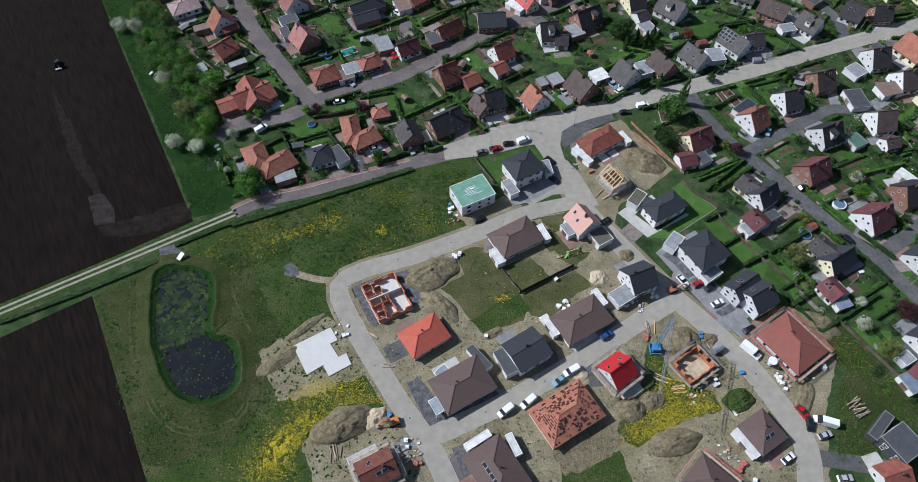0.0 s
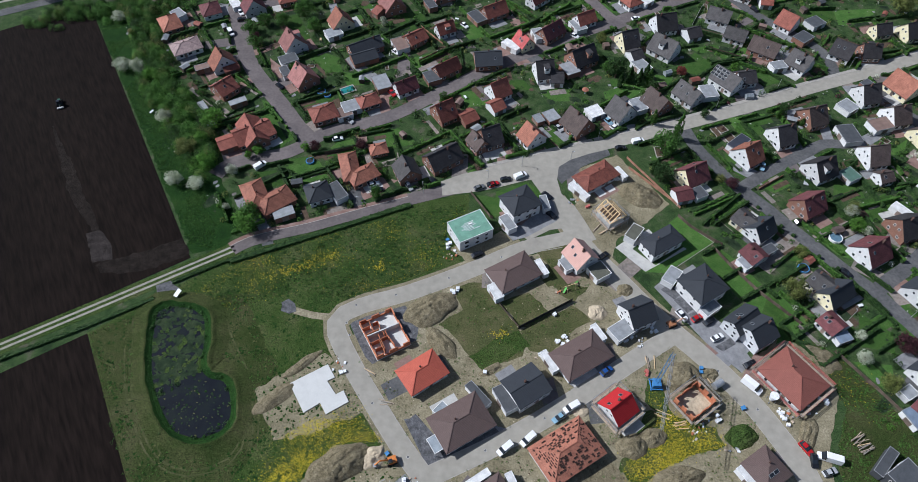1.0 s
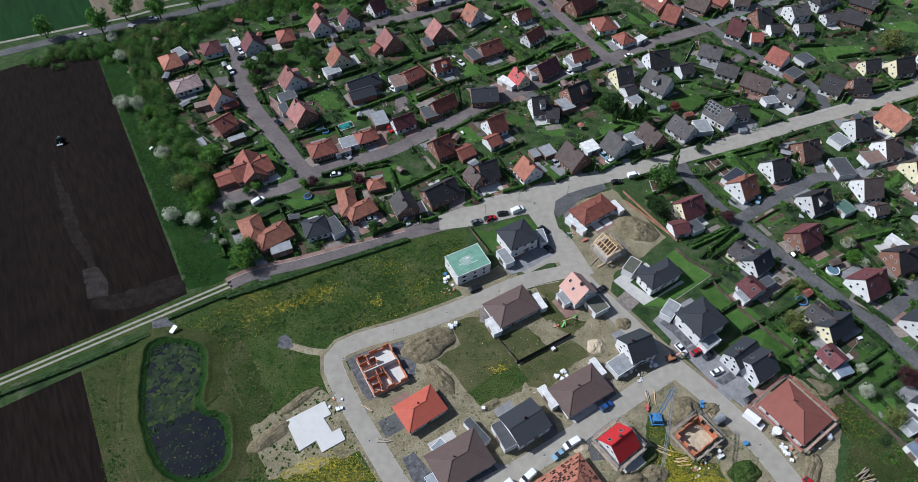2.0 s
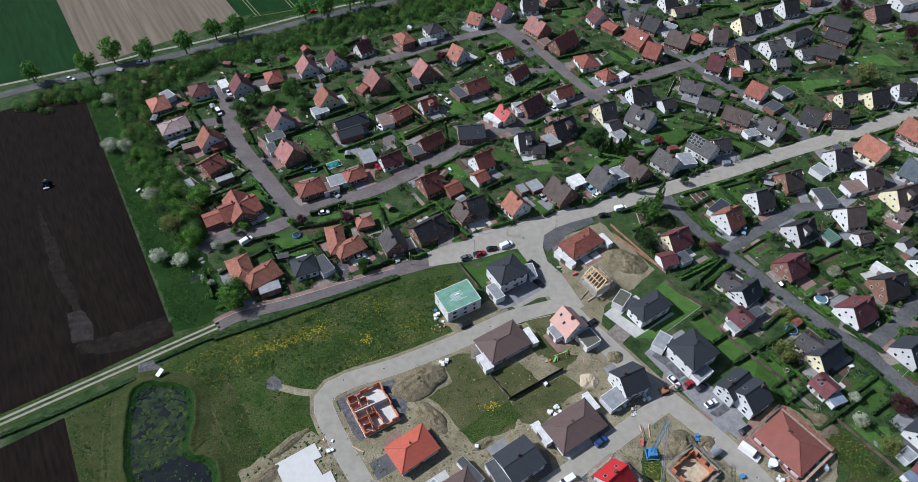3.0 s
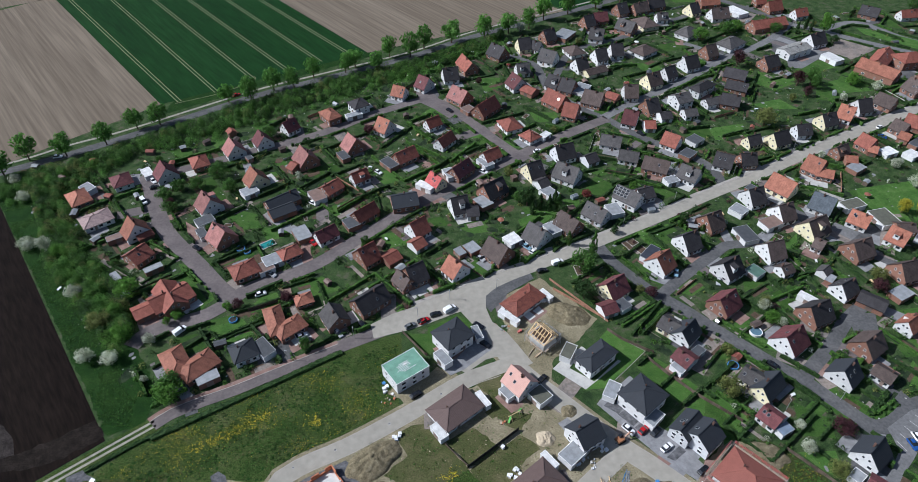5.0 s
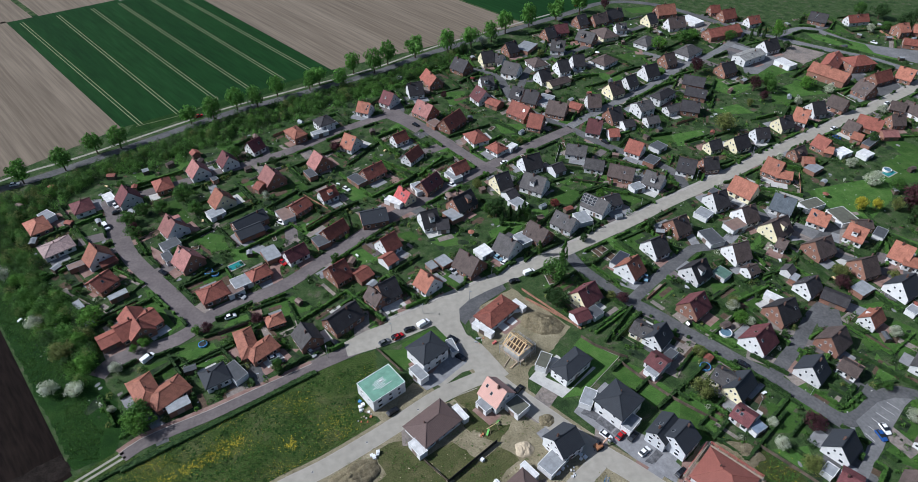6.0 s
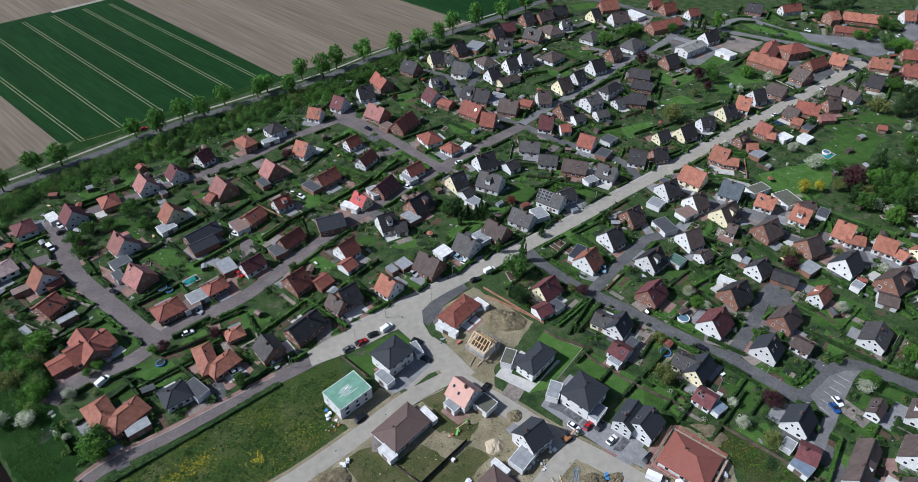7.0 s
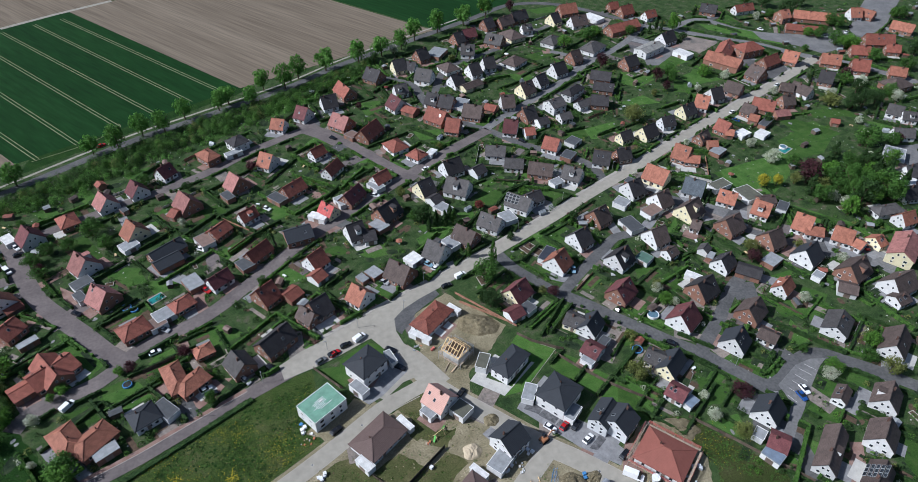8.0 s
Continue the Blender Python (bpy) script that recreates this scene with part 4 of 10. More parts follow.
lawn([(142.0, 112.3), (149.7, 116.0), (155.0, 116.7), (145.6, 110.9)], 0.0384)
lawn([(148.6, 100.7), (163.1, 101.4), (164.0, 96.0), (149.8, 92.9)], 0.0388)
lawn([(128.4, 98.9), (136.0, 103.1), (142.0, 100.8), (134.2, 96.6)], 0.0392)
lawn([(172.9, 106.9), (182.0, 106.2), (178.1, 100.8), (172.7, 100.3)], 0.0396)
lawn([(161.5, 81.3), (175.0, 89.1), (187.6, 81.8), (177.0, 75.3)], 0.0400)
lawn([(152.0, 77.3), (159.9, 79.7), (169.5, 68.3), (160.8, 69.6)], 0.0404)
lawn([(134.2, 65.0), (145.4, 71.4), (149.5, 65.8), (140.3, 60.7)], 0.0408)
lawn([(120.7, 86.3), (132.2, 85.0), (129.6, 74.6), (124.6, 79.6)], 0.0412)
lawn([(175.4, 57.7), (178.4, 55.5), (167.5, 46.4), (168.4, 51.6)], 0.0416)
lawn([(100.6, 96.2), (106.1, 98.5), (108.9, 95.2), (102.7, 93.3)], 0.0420)
lawn([(265.7, 323.1), (291.4, 330.5), (294.3, 320.6), (271.3, 316.8)], 0.0424)
lawn([(266.7, 302.3), (286.0, 306.9), (290.1, 289.3), (269.1, 289.8)], 0.0428)
lawn([(306.8, 239.7), (330.1, 233.9), (327.0, 225.3), (306.9, 229.9)], 0.0432)
lawn([(284.8, 226.1), (303.3, 228.1), (306.9, 211.4), (285.6, 208.2)], 0.0436)
lawn([(277.3, 220.0), (288.0, 221.8), (288.2, 207.2), (278.5, 208.1)], 0.0440)
lawn([(290.1, 289.3), (307.1, 290.5), (308.2, 282.2), (291.4, 281.1)], 0.0444)
lawn([(213.3, 286.4), (231.6, 289.7), (236.0, 277.5), (218.6, 280.9)], 0.0448)
lawn([(244.6, 315.0), (263.5, 319.8), (259.8, 309.0), (245.0, 306.9)], 0.0452)
lawn([(321.1, 383.5), (337.1, 380.0), (324.1, 368.9), (315.4, 372.3)], 0.0456)
lawn([(320.3, 215.3), (336.1, 212.2), (340.4, 207.4), (319.7, 209.4)], 0.0460)
lawn([(190.4, 367.4), (208.8, 369.3), (208.1, 360.5), (190.7, 356.3)], 0.0464)
lawn([(166.8, 344.9), (180.6, 343.5), (181.8, 331.1), (169.7, 332.0)], 0.0468)
lawn([(162.4, 267.3), (176.4, 269.4), (180.8, 260.1), (166.9, 258.2)], 0.0472)
lawn([(178.4, 267.1), (198.9, 268.3), (189.7, 253.7), (176.7, 255.8)], 0.0476)
lawn([(121.8, 295.3), (134.4, 295.1), (139.2, 291.6), (128.2, 288.2)], 0.0480)
lawn([(89.4, 298.8), (103.7, 296.2), (103.4, 287.4), (90.3, 288.1)], 0.0484)
lawn([(68.5, 342.4), (82.2, 340.5), (80.1, 327.7), (70.1, 325.0)], 0.0488)
lawn([(67.3, 383.8), (79.3, 391.4), (79.5, 379.0), (70.1, 374.8)], 0.0492)
lawn([(228.7, 442.2), (251.2, 442.4), (249.7, 431.1), (232.5, 432.0)], 0.0496)
lawn([(162.1, 389.8), (171.2, 393.3), (172.7, 383.4), (161.3, 383.3)], 0.0500)
lawn([(31.1, 306.9), (37.9, 312.9), (44.6, 304.5), (35.8, 302.3)], 0.0504)
lawn([(49.3, 283.4), (63.8, 285.8), (65.5, 277.1), (52.2, 278.4)], 0.0508)
lawn([(-17.0, 331.5), (-6.9, 337.9), (-3.0, 334.9), (-13.3, 327.1)], 0.0512)
lawn([(15.9, 349.5), (28.0, 351.4), (28.3, 344.6), (20.9, 344.2)], 0.0516)
lawn([(285.0, 234.4), (294.7, 235.0), (307.0, 214.0), (290.0, 209.3)], 0.0520)
lawn([(282.6, 222.8), (289.4, 209.5), (282.5, 205.8), (271.0, 214.8)], 0.0524)
lawn([(321.3, 241.1), (331.7, 229.4), (331.3, 220.7), (316.4, 231.6)], 0.0528)
lawn([(331.6, 216.9), (347.1, 205.2), (343.1, 199.9), (327.7, 209.3)], 0.0532)
lawn([(251.4, 208.0), (266.9, 208.1), (251.4, 189.4), (237.4, 189.3)], 0.0536)
lawn([(236.4, 166.5), (242.5, 157.8), (233.3, 151.2), (235.7, 157.2)], 0.0540)
lawn([(246.7, 154.3), (254.3, 140.8), (248.2, 137.4), (247.3, 144.8)], 0.0544)
lawn([(255.2, 138.2), (259.3, 134.4), (246.0, 122.8), (243.6, 126.6)], 0.0548)
lawn([(279.2, 331.6), (287.3, 323.5), (265.0, 310.3), (258.0, 319.5)], 0.0552)
lawn([(237.3, 322.9), (250.8, 305.0), (234.8, 299.1), (225.7, 311.3)], 0.0556)
lawn([(263.7, 303.5), (268.3, 286.0), (267.0, 279.8), (251.8, 285.8)], 0.0560)
lawn([(288.0, 314.4), (295.1, 297.6), (284.6, 290.0), (277.7, 304.4)], 0.0564)
lawn([(372.1, 396.6), (370.6, 381.0), (364.5, 363.1), (357.1, 368.4)], 0.0568)
lawn([(109.3, 193.8), (125.3, 196.5), (129.2, 190.0), (111.3, 186.5)], 0.0572)
lawn([(144.9, 148.0), (155.1, 152.4), (160.8, 146.3), (146.2, 139.1)], 0.0576)
lawn([(96.6, 155.0), (102.6, 149.2), (98.5, 144.1), (93.2, 148.5)], 0.0580)
lawn([(91.2, 173.5), (98.1, 173.9), (98.3, 168.8), (91.2, 167.8)], 0.0584)
lawn([(103.8, 174.4), (107.8, 168.9), (107.8, 161.4), (102.3, 166.1)], 0.0588)
lawn([(138.3, 106.6), (149.9, 115.6), (145.7, 103.3), (153.5, 101.2), (162.0, 94.3), (152.0, 89.2), (146.6, 89.5), (140.3, 96.0)], 0.0592)
lawn([(179.7, 112.3), (179.1, 101.5), (173.3, 100.5), (173.8, 107.7)], 0.0593)
lawn([(191.7, 125.8), (197.6, 118.8), (199.7, 113.0), (186.9, 108.3), (184.6, 119.0), (182.6, 122.9)], 0.0594)
lawn([(104.4, 114.6), (104.7, 104.6), (106.2, 92.6), (93.5, 96.0)], 0.0595)
lawn([(129.0, 103.6), (136.7, 95.8), (134.9, 88.8), (124.8, 91.5)], 0.0596)
lawn([(126.2, 138.4), (132.4, 141.4), (132.7, 132.0), (135.0, 124.0), (130.3, 126.1), (124.7, 134.2)], 0.0597)
lawn([(148.1, 150.4), (159.6, 152.9), (163.6, 146.9), (148.1, 140.3)], 0.0598)
lawn([(221.9, 206.0), (255.1, 207.4), (249.2, 188.5), (231.6, 179.2), (215.2, 190.6)], 0.0599)
lawn([(269.3, 218.0), (290.4, 223.4), (301.5, 211.5), (283.2, 199.7), (262.6, 200.1)], 0.0600)
lawn([(234.4, 169.5), (242.0, 158.9), (237.9, 147.9), (228.8, 154.4)], 0.0601)
lawn([(119.0, 234.2), (130.9, 240.3), (133.3, 230.3), (124.1, 224.8), (117.6, 229.5)], 0.0602)
lawn([(103.9, 230.3), (115.7, 230.0), (105.8, 220.1), (100.5, 221.6)], 0.0603)
lawn([(111.6, 190.5), (128.6, 196.7), (132.4, 188.9), (116.3, 182.8)], 0.0604)
lawn([(61.7, 209.9), (77.5, 216.9), (82.3, 212.9), (71.0, 204.9), (61.9, 205.7)], 0.0605)
lawn([(126.3, 219.7), (134.7, 224.8), (138.8, 216.3), (127.4, 212.3)], 0.0606)
lawn([(-60.7, 211.1), (-55.2, 213.1), (-50.4, 206.5), (-56.3, 203.0), (-59.9, 197.3), (-63.7, 205.0)], 0.0607)
lawn([(-64.2, 168.7), (-52.4, 171.0), (-48.2, 163.0), (-54.0, 160.6), (-57.6, 156.4), (-60.8, 162.4)], 0.0608)
lawn([(-80.0, 196.4), (-75.2, 204.8), (-64.5, 186.0), (-67.9, 178.1), (-72.2, 180.7), (-75.0, 188.9)], 0.0609)
lawn([(-46.5, 181.1), (-40.2, 183.0), (-38.1, 178.8), (-44.4, 176.0), (-49.5, 173.0), (-50.6, 176.2)], 0.0610)
lawn([(16.5, 174.9), (26.0, 176.8), (27.6, 171.8), (16.7, 167.0)], 0.0606)
lawn([(32.1, 186.1), (41.3, 190.1), (43.2, 181.1), (35.0, 174.9), (30.1, 176.3)], 0.0607)
lawn([(0.0, 167.8), (5.8, 170.1), (7.6, 165.3), (1.9, 163.1)], 0.0608)
sheet("green", [(334.3, 370.2), (346.8, 362.7), (366.5, 339.4), (372.8, 317.3), (365.3, 317.8), (346.1, 342.3), (333.3, 360.0)], 0.1, lawn_mat, label="grass island between roads")
sheet("plot_grass", [(-0.2, 115.3), (9.3, 115.3), (13.8, 108.3), (19.0, 98.5), (22.3, 94.3), (20.1, 88.6), (11.9, 86.2), (5.1, 87.0), (1.1, 92.3), (-1.7, 96.4), (-6.0, 100.0), (1.1, 105.0)], 0.05, plot_mat, label="worn olive-green grass of an empty plot", rough=True)
sheet("plot_grass", [(3.4, 88.6), (11.2, 94.3), (19.5, 97.7), (22.7, 92.3), (15.6, 87.8), (7.9, 83.9)], 0.0545, meadow, label="strip of lush green weeds", rough=True)
sheet("plot_grass", [(25.9, 130.2), (33.8, 133.2), (39.2, 136.2), (40.9, 133.2), (35.6, 126.2), (34.8, 121.4), (37.1, 115.1), (43.8, 113.5), (38.4, 108.3), (32.9, 110.5), (28.5, 116.2), (30.9, 122.1)], 0.052, plot_mat, label="worn olive-green grass beside the new house", rough=True)
sheet("plot_grass", [(14.1, 108.3), (23.3, 111.6), (30.4, 103.2), (26.4, 100.2), (19.7, 98.5)], 0.0515, plot_mat, label="olive-green new lawn behind the house", rough=True)
sheet("plot_grass", [(19.7, 97.5), (37.3, 106.7), (40.8, 103.9), (42.6, 100.2), (37.4, 98.5), (33.3, 94.3), (27.4, 89.2), (22.0, 90.2)], 0.0525, plot_mat, label="olive-green grass before the privacy screen", rough=True)
sheet("plot_grass", [(54.6, 71.2), (71.1, 67.6), (75.5, 60.6), (60.5, 56.4), (49.6, 49.9), (43.7, 53.9), (49.8, 62.3)], 0.051, meadow, label="weedy green plot", rough=True)
sheet("plot_grass", [(110.7, 94.5), (118.2, 86.4), (131.9, 62.4), (129.9, 57.3), (113.0, 46.0), (102.9, 44.4), (107.3, 60.7), (113.2, 71.2)], 0.051, meadow_dry, label="weedy green plot", rough=True)
sheet("plot_grass", [(28.0, 42.8), (34.8, 47.4), (44.6, 49.0), (47.4, 35.3), (27.3, 35.3)], 0.051, meadow, label="weedy green plot", rough=True)
sheet("plot_grass", [(-28.2, 71.0), (-21.2, 69.2), (-15.6, 60.5), (-24.0, 60.5), (-37.6, 62.2), (-50.7, 60.4)], 0.053, meadow, label="weedy green road verge", rough=True)
sheet("worked_strip", [(-161.9, 190.9), (-161.0, 190.9), (-144.7, 167.4), (-131.0, 146.2), (-122.9, 134.5), (-123.3, 133.2), (-131.4, 140.9), (-142.2, 154.5), (-152.9, 173.5)], 0.05, soil_strip, label="faint strip of freshly worked soil", rough=True)
sheet("worked_strip", [(-130.2, 137.0), (-124.9, 138.3), (-120.3, 132.7), (-117.3, 125.7), (-123.7, 124.1), (-128.4, 132.7)], 0.055, soil_pale, label="paler dry end of the worked strip", rough=True)
sheet("worked_strip", [(-122.5, 123.8), (-115.7, 125.7), (-105.8, 130.2), (-95.7, 134.5), (-91.5, 127.7), (-101.7, 122.1), (-112.0, 119.8), (-119.1, 120.5)], 0.052, soil_strip, label="dry paler soil along the field edge", rough=True)
sheet("paving", [(54.7, 129.6), (59.7, 133.4), (63.0, 131.2), (60.4, 129.0), (67.2, 122.1), (78.2, 129.6), (79.1, 128.8), (63.3, 119.5)], 0.114, concrete, label="pale concrete slabs round the house")
ribbon("kerb", [(79.2, 143.4), (82.6, 138.3), (89.1, 131.6), (70.6, 119.0)], 0.16, 0.14, pave_pale, "pale lawn kerb", keep=False, bends=False, thick=0.14)
sheet("plot_grass", [(-2.8, 129.4), (3.2, 133.2), (10.1, 124.5), (5.1, 122.1)], 0.054, dirt, label="bare soil before the new house", rough=True)
sheet("plot_soil", [(24.3, 111.2), (31.2, 113.9), (36.0, 108.9), (30.5, 104.5)], 0.0562, dirt, label="bare trodden soil patch in the grass", rough=True)
sheet("yard", [(309.7, 360.6), (326.7, 338.3), (314.2, 332.4), (302.3, 327.7), (299.0, 334.2), (289.8, 339.9), (303.1, 347.5)], 0.05, gravel_brown, label="brown gravel yard behind the hall")
sheet("yard", [(361.5, 345.1), (383.0, 330.8), (407.2, 322.6), (424.8, 322.6), (424.1, 311.4), (399.4, 299.2), (378.9, 296.8), (373.6, 312.4), (357.7, 331.7)], 0.105, asphalt_pale, label="wide worn asphalt village square")
ribbon("road", [(402.3, 304.5), (428.9, 311.8), (456.1, 322.4), (483.6, 339.6), (509.4, 357.0)], 8, 0.098, asphalt_pale, "wide worn asphalt village road")
sheet("yard", [(423.3, 311.7), (429.7, 323.1), (476.2, 355.9), (496.6, 369.2), (523.0, 358.9), (489.0, 337.5), (464.9, 321.4), (436.7, 308.8)], 0.081, asphalt_pale, label="worn asphalt yard beside the road")
sheet("yard", [(324.6, 298.2), (342.6, 298.0), (339.6, 286.7), (325.7, 279.3), (312.5, 280.0), (312.5, 288.1)], 0.083, asphalt, label="asphalt courtyard between brick buildings")
sheet("yard", [(321.1, 313.3), (329.5, 305.1), (321.2, 297.7), (313.9, 302.4)], 0.084, asphalt, label="asphalt courtyard between brick buildings")
sheet("yard", [(270.6, 412.3), (279.8, 402.4), (267.3, 390.1), (257.1, 397.7)], 0.082, gravel_brown, label="tan gravel forecourt")
sheet("yard", [(262.5, 334.2), (295.2, 347.3), (293.0, 337.6), (265.2, 321.4), (258.1, 324.2)], 0.0605, asphalt_pale, label="asphalt yard round the hall")
sheet("yard", [(315.8, 192.8), (337.1, 188.3), (291.3, 150.0), (292.3, 159.9), (304.3, 174.4)], 0.0615, asphalt_pale, label="worn concrete yard between workshops")
sheet("yard", [(220.2, 154.1), (230.8, 147.7), (232.9, 138.2), (223.3, 136.9), (213.9, 149.1)], 0.0625, asphalt, label="asphalt courtyard between houses")
sheet("yard", [(247.3, 139.1), (243.0, 126.0), (245.6, 121.0), (237.2, 116.5), (233.4, 127.8), (238.8, 135.9)], 0.0635, asphalt_pale, label="worn concrete courtyard")
sheet("yard", [(176.5, 215.9), (186.5, 196.0), (193.9, 188.0), (192.1, 181.3), (182.2, 190.1), (174.8, 203.1)], 0.0645, asphalt, label="asphalt courtyard between houses")
sheet("yard", [(196.5, 187.0), (204.8, 176.4), (200.4, 171.0), (189.2, 175.3)], 0.0655, asphalt_pale, label="worn concrete courtyard")
sheet("yard", [(153.0, 89.4), (165.3, 94.2), (172.3, 94.4), (177.6, 92.6), (172.6, 90.5), (162.0, 84.0), (153.9, 78.2), (146.7, 73.7), (138.3, 67.8), (134.9, 69.2), (145.3, 76.7), (151.6, 81.6), (152.6, 85.9)], 0.0985, asphalt_pale, label="pale paved parking court")
ribbon("bay_line", [(158.8, 89.3), (160.4, 85.5)], 0.14, 0.104, white_slab, "white painted line of a parking bay", keep=False, bends=False, thick=0.004)
ribbon("bay_line", [(161.8, 90.8), (163.7, 86.8)], 0.14, 0.104, white_slab, "white painted line of a parking bay", keep=False, bends=False, thick=0.004)
ribbon("bay_line", [(165.1, 92.3), (167.0, 88.5)], 0.14, 0.104, white_slab, "white painted line of a parking bay", keep=False, bends=False, thick=0.004)
ribbon("bay_line", [(168.2, 93.4), (170.1, 89.8)], 0.14, 0.104, white_slab, "white painted line of a parking bay", keep=False, bends=False, thick=0.004)
ribbon("bay_line", [(155.7, 87.0), (157.1, 83.1)], 0.14, 0.104, white_slab, "white painted line of a parking bay", keep=False, bends=False, thick=0.004)
ribbon("bay_line", [(153.0, 84.7), (153.8, 81.3)], 0.14, 0.104, white_slab, "white painted line of a parking bay", keep=False, bends=False, thick=0.004)
ribbon("road", [(226.5, 344.3), (220.4, 353.6), (209.8, 367.0)], 4.5, 0.086, asphalt_pale, "grey side street")
sheet("yard", [(30.8, 330.8), (39.4, 332.5), (45.4, 314.1), (51.4, 305.1), (45.4, 299.7), (38.4, 311.5), (31.9, 319.3)], 0.0875, asphalt_red, label="reddish paved junction")
sheet("yard", [(275.4, 374.9), (289.0, 347.6), (283.7, 331.3), (263.3, 328.3), (259.8, 347.4)], 0.06, asphalt, label="asphalt yard round the hall")
sheet("yard", [(211.1, 183.6), (216.0, 175.1), (204.9, 168.9), (197.4, 173.9)], 0.06, asphalt, label="asphalt courtyard between houses")
sheet("yard", [(238.6, 132.5), (245.1, 126.3), (240.2, 119.5), (232.5, 124.2)], 0.062, pave_grey, label="grey paved courtyard")
sheet("yard", [(171.1, 136.4), (180.9, 134.3), (176.6, 126.3), (167.1, 127.0)], 0.0805, asphalt, label="asphalt parking court")
sheet("yard", [(158.2, 63.4), (162.0, 61.9), (152.6, 50.8), (146.8, 53.0)], 0.06, pave_red, label="red paved court")
sheet("yard", [(-39.9, 159.8), (-30.4, 163.1), (-21.9, 161.0), (-28.5, 154.3), (-38.0, 149.1)], 0.062, pave_red, label="red paved forecourt")
sheet("yard", [(-90.9, 175.2), (-80.1, 176.7), (-75.2, 175.9), (-77.3, 171.0), (-87.8, 168.6)], 0.063, asphalt_red, label="reddish paved forecourt")
sheet("yard", [(-81.8, 233.3), (-71.8, 223.0), (-70.4, 213.4), (-79.2, 222.8)], 0.062, pave_red, label="red paved forecourt")
sheet("yard", [(18.6, 241.5), (30.0, 239.1), (36.3, 230.4), (17.5, 224.1)], 0.061, pave_red, label="red paved forecourt")
sheet("paving", [(67.0, 112.4), (70.4, 114.6), (74.0, 111.2), (70.8, 108.6)], 0.12, gravel, label="dark parking bay of pavers")
sheet("paving", [(70.5, 108.4), (74.5, 110.4), (77.7, 105.9), (73.9, 103.5)], 0.12, gravel, label="dark parking bay of pavers")
sheet("paving", [(74.1, 103.0), (77.7, 105.0), (79.2, 101.6), (75.9, 99.5)], 0.12, gravel, label="dark parking bay of pavers")
sheet("paving", [(79.9, 91.5), (85.5, 94.6), (86.6, 92.4), (82.0, 89.9)], 0.12, gravel, label="dark parking bay of pavers")
sheet("paving", [(-15.1, 68.0), (-12.2, 70.5), (-6.7, 64.3), (-3.3, 59.0), (10.1, 66.8), (13.1, 63.8), (-8.3, 54.8)], 0.068, gravel, label="dark paved apron round the new house")
sheet("paving", [(-2.0, 49.5), (1.4, 50.6), (7.8, 40.6), (1.8, 40.6)], 0.069, gravel, label="dark paved apron round the new house")
sheet("plot_soil", [(24.6, 51.4), (36.6, 57.1), (43.1, 56.3), (46.8, 51.4), (36.0, 44.3), (28.6, 42.0)], 0.063, heap_mat, label="raked brown soil of a new garden", rough=True)
sheet("plot_grass", [(46.3, 55.0), (54.9, 62.7), (58.4, 70.6), (55.0, 73.9), (56.7, 80.1), (61.1, 79.0), (61.4, 71.7), (65.3, 66.0), (74.0, 66.0), (72.9, 61.0), (63.6, 57.2), (54.5, 52.9), (48.9, 50.8)], 0.0555, meadow, label="weedy green plot with dandelions", rough=True)
sheet("paving", [(15.6, 138.3), (22.9, 139.6), (29.6, 146.3), (35.0, 147.9), (35.7, 141.5), (24.7, 134.5), (19.5, 132.7)], 0.117, pave_grey, label="dark block-paved forecourt of the new house")
sheet("paving", [(39.4, 167.5), (44.8, 173.2), (58.7, 176.6), (59.4, 173.6), (47.6, 167.5), (42.6, 161.7), (39.4, 160.2)], 0.0705, asphalt, label="dark gravel corner beside the road")
sheet("paving", [(50.6, 155.1), (53.3, 156.8), (55.1, 154.0), (52.4, 152.3)], 0.09, white_slab, label="white slab terrace of the new house")
sheet("paving", [(54.6, 156.8), (57.5, 158.8), (58.8, 156.0), (56.3, 154.6)], 0.0905, white_slab, label="white slab terrace of the new house")
sheet("plot_soil", [(1.2, 133.2), (5.6, 123.8), (17.4, 130.2), (21.6, 134.5), (15.6, 137.0), (12.5, 135.2)], 0.053, dirt, label="bare trodden soil beside the new house", rough=True)
flat_building(173.4, 152.2, 35, 5, 3, 2.3, "grey", "k")
flat_building(158.9, 143.7, -55, 8, 3.6, 2.5, "white", "w")
gable_house(173.3, 156.4, 30, 5, 5, 2.4, 35, "g", "w")
flat_building(-57.4, 276.3, 30, 3, 4, 2.4, "dark", "k")
flat_building(-107.7, 225.1, 25, 9, 4, 2.5, "brown", "k")
flat_building(-5.1, 308.5, 20, 9, 4, 2.6, "grey", "w")
flat_building(79.7, 224.6, -62, 8, 6, 2.6, "grey", "w")
flat_building(172.2, 212.1, 30, 5, 4, 2.5, "dark", "k")
flat_building(-45.3, 195.6, 24, 6.5, 6.0, 2.6, "brown", "w")
gable_house(36.3, 334.1, -47.3, 8.0, 10.3, 2.7, 47, "m", "w")
gable_house(21.5, 326.7, -34.3, 8.0, 8.6, 2.7, 47, "o", "w")
gable_house(10.3, 291.8, -45.2, 8.0, 10.4, 2.7, 47, "o", "w")
